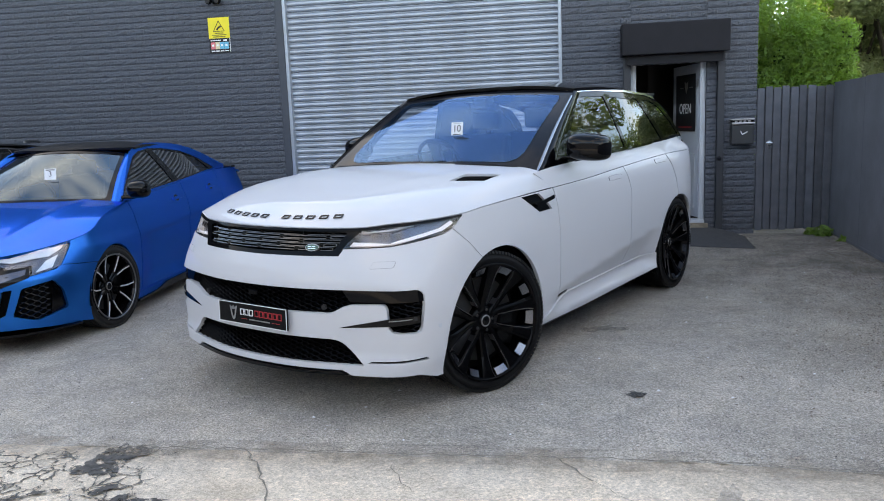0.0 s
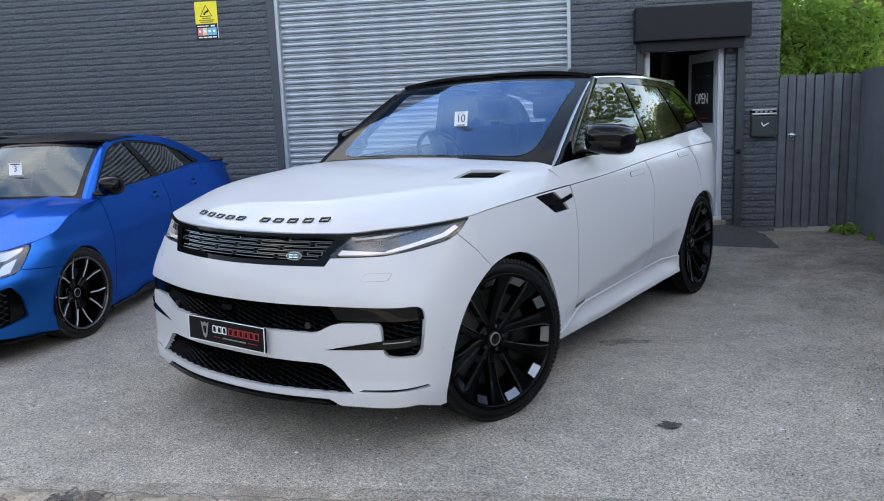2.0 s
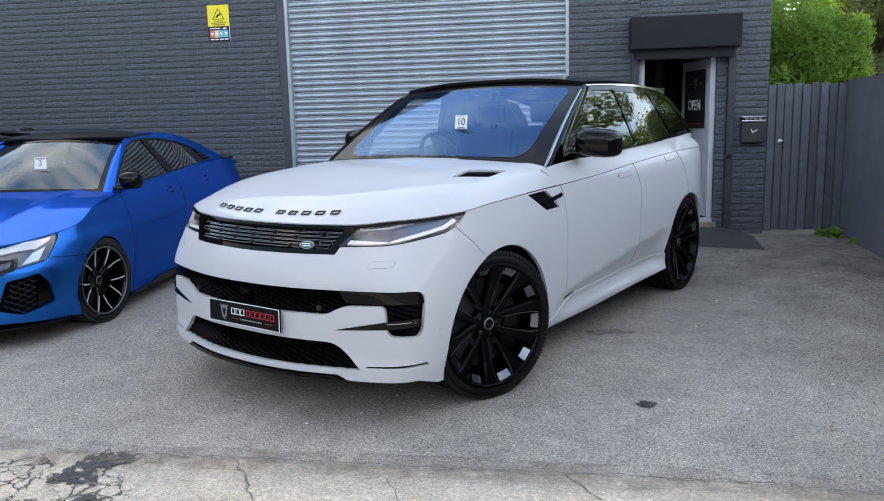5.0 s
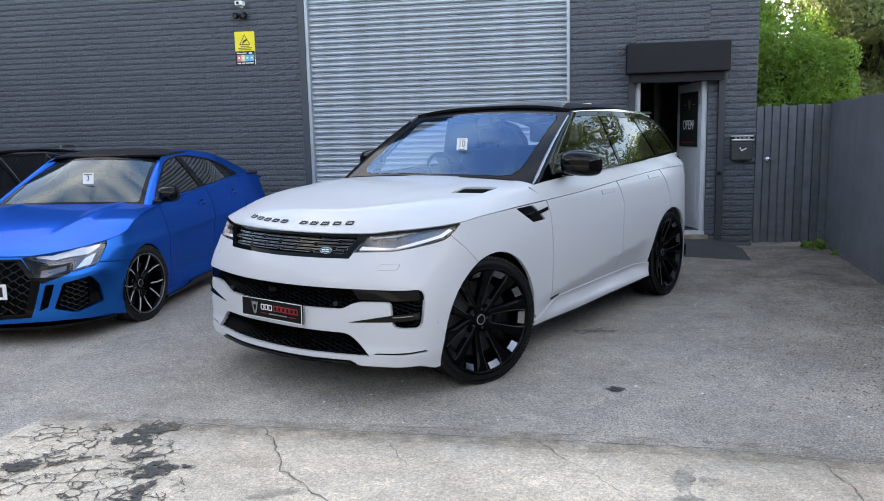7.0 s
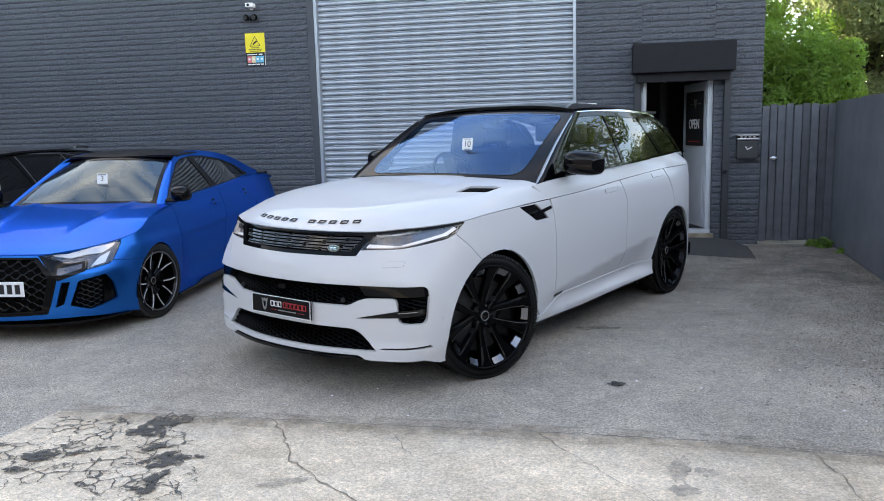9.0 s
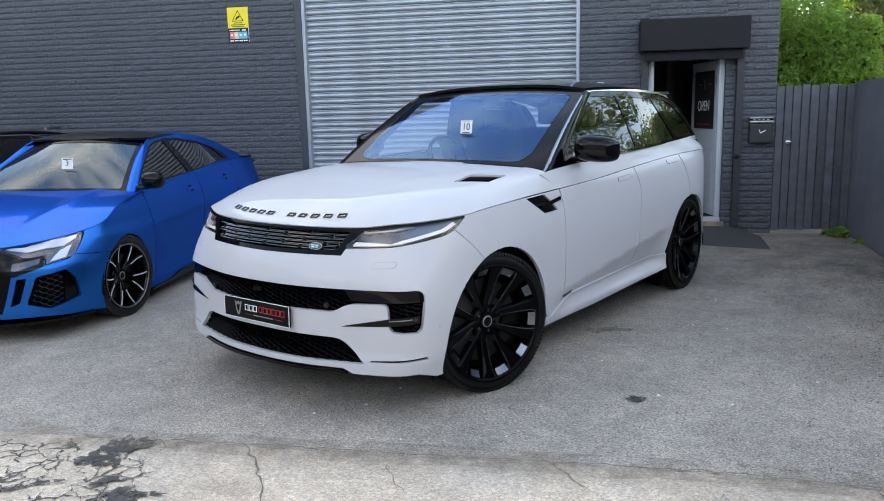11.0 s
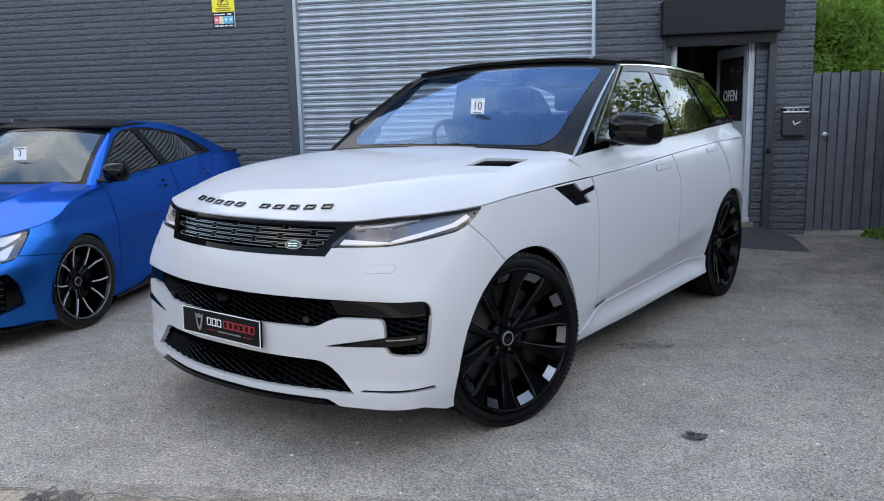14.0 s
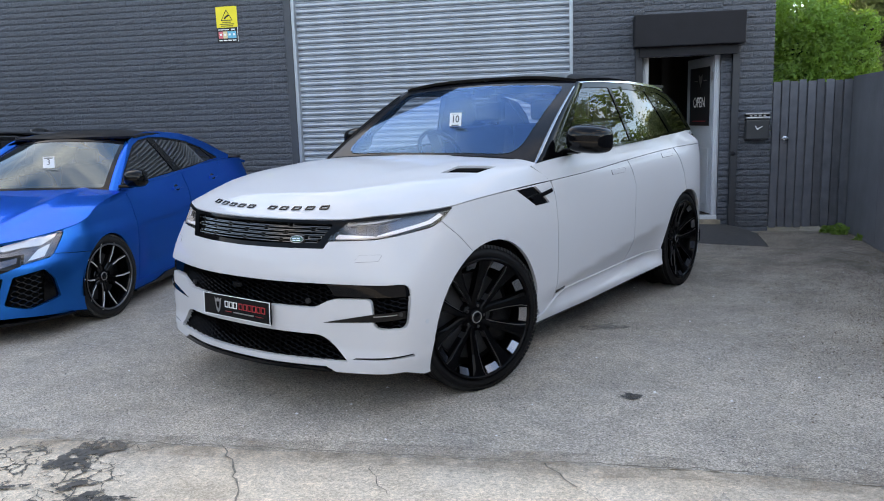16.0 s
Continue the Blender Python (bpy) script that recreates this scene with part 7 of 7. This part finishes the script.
tree(6.45, 14.2, 3.95, 1.65, 36000, .045, "leaf3", 5, .30, "duller green tree over the fence")
tree(6.3, 15.2, 6.2, 1.8, 13000, .042, "leaf3", 15, .40, "olive green tree over the fence")
tree(7.9, 15.8, 5.6, 2.3, 14000, .08, "leaf3", 31, .1, "tall dark green tree behind the others")
tree(6.0, 16.0, 3.9, 1.3, 8000, .06, "leaf", 32, .1, "tall green tree behind the others")
tree(11.0, 13.0, 5.6, 2.0, 5200, .075, "leaf2", 8)
tree(13.5, 9.5, 4.4, 1.9, 1500, .075, "leaf2", 9)
tree(12.0, 17.5, 4.4, 2.4, 3000, .085, "leaf2", 11)


def hedge(x0, x1, y, z1, n, seed):
    rng = np.random.RandomState(seed)
    h = thing("hedge", "dense green hedge behind the gate", "hedge", pose(0, 0, 0))
    cs = []
    for x in np.arange(x0, x1, .28):
        for z in np.arange(.9, z1, .32):
            cs.append((x + rng.uniform(-.1, .1), y + rng.uniform(-.12, .2), z + rng.uniform(-.12, .12), rng.uniform(.2, .34)))
    part("leaves", leaf_mass(rng, cs, n, .031, 1.0), M["leaf"], h, kind="stuff")
    part("stems", tube([(x0 + .2, y + .3, 0), (x0 + .8, y + .35, z1 * .7), (x1 - .3, y + .4, z1 * .8)], .05, 6, taper=.02), M["bark"], h)
    # solid box behind the leaves, its dark colour stands for the hedge's inner shade
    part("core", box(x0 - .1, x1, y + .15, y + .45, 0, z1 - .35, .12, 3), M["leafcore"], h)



hedge(3.5, 5.1, 11.6, 2.70, 30000, 21)


def weed(x, y, n, r, seed):
    rng = np.random.RandomState(seed)
    w = thing("weed", "small green weed at the foot of the fence", "weed", pose(x, y, 0))
    part("leaves", leaf_mass(rng, [(0, 0, r * .7, r), (r * .6, 0, r * .5, r * .7), (-r * .6, .03, r * .4, r * .6)], n, .035, .8), M["leaf"], w, kind="stuff")
    part("stem", tube([(0, 0, -.02), (0.01, 0, r)], .004, 5), M["bark"], w)


weed(4.12, 9.62, 110, .085, 1)
weed(4.19, 9.2, 26, .04, 7)
weed(4.02, 9.75, 36, .055, 2)


# ---- marks on the ground ----
def crack_line(pts, w, z, rng, V, F):
    P = dense(pts + pts[::-1], .05)[: 10**6]
    P = []
    for (x0, y0), (x1, y1) in zip(pts, pts[1:]):
        n = max(2, int(math.hypot(x1 - x0, y1 - y0) / .035))
        P += [(x0 + (x1 - x0) * i / n + rng.uniform(-.012, .012), y0 + (y1 - y0) * i / n + rng.uniform(-.012, .012)) for i in range(n)]
    P.append(pts[-1])
    k = len(V)
    for i, (x, y) in enumerate(P):
        a, b = P[max(0, i - 1)], P[min(len(P) - 1, i + 1)]
        t = Vector((b[0] - a[0], b[1] - a[1])).normalized()
        ww = w * rng.uniform(.35, 1.1)
        V += [(x - t.y * ww, y + t.x * ww, z), (x + t.y * ww, y - t.x * ww, z)]
    F += [(k + 2 * i, k + 2 * i + 1, k + 2 * i + 3, k + 2 * i + 2) for i in range(len(P) - 1)]


def blob(cx, cy, rx, ry, turn, seed, V, F, z):
    """A ragged lobed patch, its outline broken at several scales."""
    n, k = 56, len(V)
    V.append((cx, cy, z))
    for i in range(n):
        a = 2 * math.pi * i / n
        c, s = math.cos(a), math.sin(a)
        r = 1 + .45 * noise.noise((c * 1.3, s * 1.3, seed)) + .38 * noise.noise((c * 3.5, s * 3.5, seed + 9)) + .25 * noise.noise((c * 9, s * 9, seed + 5))
        x, y = rx * r * c, ry * r * s
        V.append((cx + x * math.cos(turn) - y * math.sin(turn), cy + x * math.sin(turn) + y * math.cos(turn), z))
    F += [(k, k + 1 + i, k + 1 + (i + 1) % n) for i in range(n)]


def cracks():
    rng = random.Random(5)
    V, F = [], []
    z = .0165
    crack_line([(-.36, 3.33), (-.28, 3.24), (-.20, 3.13), (-.10, 2.95), (-.05, 2.84), (.14, 2.68), (.30, 2.56), (.47, 2.44), (.62, 2.25)], .0048, z, rng, V, F)
    crack_line([(2.35, 3.24), (2.39, 3.05), (2.41, 2.90), (2.40, 2.70), (2.46, 2.5)], .0038, z, rng, V, F)
    crack_line([(1.08, 3.31), (1.14, 3.22), (1.22, 3.12)], .0038, z, rng, V, F)
    crack_line([(1.22, 3.12), (1.36, 2.96), (1.48, 2.81), (1.64, 2.62)], .0016, z, rng, V, F)
    crack_line([(.36, 3.22), (.45, 3.05), (.50, 2.98)], .0022, z, rng, V, F)
    single("concrete_cracks", (V, F), M["crack"], "dark dirt-filled cracks in the concrete", "cracks", "stuff")
    V, F = [], []
    crack_line([(1.42, 5.60), (1.75, 5.58), (2.05, 5.60), (2.35, 5.68)], .0035, .0085, rng, V, F)
    crack_line([(1.05, 5.52), (1.3, 5.56), (1.42, 5.60)], .0025, .0085, rng, V, F)
    crack_line([(x, 3.335 - .10 * max(0, x - 1.75)) for x in np.arange(-1.2, 3.9, .3)], .006, .0175, rng, V, F)
    single("asphalt_cracks", (V, F), M["crack"], "thin dark crack in the asphalt", "cracks", "stuff")
    V, F = [], []
    for k, q in enumerate(((-1.20, 2.80, .50, .36, .25), (-.80, 2.95, .36, .36, 0), (-.68, 2.58, .30, .30, 0), (-1.36, 3.08, .26, .16, 0))):
        blob(*q, k * 5.7, V, F, .0162 - k * .0004)
    single("map_cracks", (V, F), M["web"], "web of fine dark cracks in the old concrete", "cracks", "stuff")
    V, F = [], []
    for k, q in enumerate(((-.92, 3.17, .10, .15, .3), (-.99, 3.09, .07, .05, .5), (-.86, 3.27, .07, .05, 0), (-.66, 2.77, .11, .08, .4), (-.57, 2.82, .08, .02, .1), (-.60, 2.56, .045, .10, -.2), (-.57, 2.46, .04, .05, 0), (-.80, 2.90, .06, .035, .6), (-1.30, 2.73, .085, .06, .2), (-1.17, 2.77, .08, .02, .5), (-1.31, 2.57, .05, .03, 0), (-1.02, 2.86, .07, .015, .4), (-.78, 2.70, .05, .02, .2))):
        blob(*q, k * 7.3, V, F, .0172 + k * .0005)
    single("tar_stain", (V, F), M["tar"], "ragged dark tar showing through the broken concrete", "tar", "stuff")


def web_mat():
    """Fine cracks along the borders of irregular cells; their width comes and goes."""
    m = mat("crack_web", (0.13, 0.12, 0.105), 0.95, var=0.3, scale=30)
    nt = m.node_tree
    p, out = nt.nodes["Principled BSDF"], nt.nodes["Material Output"]
    k = lambda s: nt.nodes.new("ShaderNode" + s)
    co, no, add, vo, wide, cmp_, tr, mx = k("TexCoord"), k("TexNoise"), k("MixRGB"), k("TexVoronoi"), k("TexNoise"), k("Math"), k("BsdfTransparent"), k("MixShader")
    no.inputs["Scale"].default_value, no.inputs["Detail"].default_value = 11, 5
    add.blend_type = "ADD"
    add.inputs["Fac"].default_value = 0.11
    vo.feature = "DISTANCE_TO_EDGE"
    vo.inputs["Scale"].default_value = 11
    wide.inputs["Scale"].default_value, wide.inputs["Detail"].default_value = 4.5, 6
    mr = k("MapRange")
    for n, v in zip(("From Min", "From Max", "To Min", "To Max"), (0.39, 0.70, 0.0, 0.055)):
        mr.inputs[n].default_value = v
    cmp_.operation = "LESS_THAN"
    nt.links.new(co.outputs["Object"], no.inputs["Vector"])
    nt.links.new(co.outputs["Object"], add.inputs["Color1"])
    nt.links.new(no.outputs["Color"], add.inputs["Color2"])
    nt.links.new(add.outputs["Color"], vo.inputs["Vector"])
    nt.links.new(co.outputs["Object"], wide.inputs["Vector"])
    nt.links.new(wide.outputs["Fac"], mr.inputs["Value"])
    nt.links.new(vo.outputs["Distance"], cmp_.inputs[0])
    nt.links.new(mr.outputs["Result"], cmp_.inputs[1])
    nt.links.new(cmp_.outputs[0], mx.inputs["Fac"])
    nt.links.new(tr.outputs["BSDF"], mx.inputs[1])
    nt.links.new(p.outputs["BSDF"], mx.inputs[2])
    nt.links.new(mx.outputs["Shader"], out.inputs["Surface"])
    return m


M["web"] = web_mat()
# dirt, plus the shade near fence and building painted as a fading dark sheet
M["film"] = mat("shade_and_dirt_film", (0.085, 0.077, 0.068), 0.9, var=0.4, scale=90)
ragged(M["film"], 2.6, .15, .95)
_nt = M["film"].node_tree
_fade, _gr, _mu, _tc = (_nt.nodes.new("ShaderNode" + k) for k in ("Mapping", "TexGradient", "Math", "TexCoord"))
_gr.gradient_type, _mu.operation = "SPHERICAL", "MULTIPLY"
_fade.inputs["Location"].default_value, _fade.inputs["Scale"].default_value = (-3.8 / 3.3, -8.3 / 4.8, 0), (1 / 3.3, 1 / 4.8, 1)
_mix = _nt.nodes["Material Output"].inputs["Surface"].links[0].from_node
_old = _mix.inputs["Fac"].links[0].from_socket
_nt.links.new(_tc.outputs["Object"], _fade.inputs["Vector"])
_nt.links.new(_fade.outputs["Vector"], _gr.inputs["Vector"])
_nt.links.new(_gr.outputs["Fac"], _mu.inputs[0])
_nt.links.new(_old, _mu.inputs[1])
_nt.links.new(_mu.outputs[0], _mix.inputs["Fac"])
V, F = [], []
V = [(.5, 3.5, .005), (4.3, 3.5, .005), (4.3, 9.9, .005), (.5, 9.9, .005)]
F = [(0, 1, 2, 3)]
single("dirt_film", (V, F), M["film"], "dirt and painted shade on the asphalt beside the fence", "dirt", "stuff")
cracks()
M["dust"] = mat("brown_dust", (0.36, 0.285, 0.215), 0.95, var=0.35, scale=60)
ragged(M["dust"], 5.5, .40, .95)
V, F = [], []
_dx = np.linspace(-1.62, 4.2, 60)
for k, x in enumerate(_dx):
    y = 3.325 - .10 * max(0, x - 1.75)
    V += [(x, y - .10 - .05 * noise.noise((x * 2, 1, 0)), .0182), (x, y + .015, .0184), (x, y + .13 + .07 * noise.noise((x * 2, 7, 0)), .0075)]
    if k:
        a = 3 * k - 3
        F += [(a, a + 3, a + 4, a + 1), (a + 1, a + 4, a + 5, a + 2)]
single("dust_line", (V, F), M["dust"], "brown dust gathered along the edge of the concrete", "dust", "stuff")
V, F = [], []
for k, q in enumerate(((1.73, 2.98, .05, .12, -.15), (1.84, 2.97, .06, .04, -.6), (1.72, 2.78, .07, .05, .2), (.0, 2.62, .10, .04, .5))):
    blob(*q, k * 3.1, V, F, .0168 + k * .0005)
single("oil_stain", (V, F), M["stain"], "faint dark stain on the concrete", "stain", "stuff")
V, F = [], []
M["dip"] = mat("dip_dirt", (0.055, 0.053, 0.051), 0.9, var=0.35, scale=40)
ragged(M["dip"], 22, .10, .58)
blob(1.49, 4.16, .055, .042, 0, 2.0, V, F, .0078)
single("asphalt_dip", (V, F), M["dip"], "small dark hollow in the asphalt", "hollow", "stuff")
V, F = [], []
blob(1.36, 5.48, .15, .07, .1, 4.0, V, F, .0076)
single("asphalt_stain", (V, F), M["stain2"], "dark stain on the asphalt", "stain", "stuff")


def pebbles(name, n, area, size, material, label, seed, fall=None):
    rng = np.random.RandomState(seed)
    V, F = [], []
    while n > 0:
        x, y = rng.uniform(area[0], area[1]), rng.uniform(area[2], area[3])
        if fall and rng.rand() > fall(x, y):
            continue
        n -= 1
        s = size * rng.uniform(.4, 1.3)
        k = len(V)
        a = rng.uniform(0, 6.28)
        for i in range(5):
            t = a + i * 1.2566
            V.append((x + s * math.cos(t) * rng.uniform(.6, 1.1), y + s * math.sin(t) * rng.uniform(.6, 1.1), .004))
        V.append((x, y, .006 + s * .45))
        F += [(k + i, k + (i + 1) % 5, k + 5) for i in range(5)]
    single(name, (V, F), M[material], label, "grit", "stuff")


pebbles("loose_grit", 7500, (-4.0, 4.1, 3.4, 9.4), .0047, "gravel", "pale loose grit on the asphalt", 1)
pebbles("dark_grit", 2200, (-3.0, 4.1, 3.4, 8.5), .0042, "ramp", "dark loose stones on the asphalt", 4)
pebbles("white_chips", 90, (-1.5, 3.9, 3.5, 7.5), .009, "paper", "white stone chips on the asphalt", 2)
pebbles("leaf_litter", 8000, (1.6, 4.25, 3.9, 9.8), .0068, "litter", "brown leaf litter along the fence", 3, lambda x, y: max(0, (x - 1.6) / 2.65) ** 2.6)
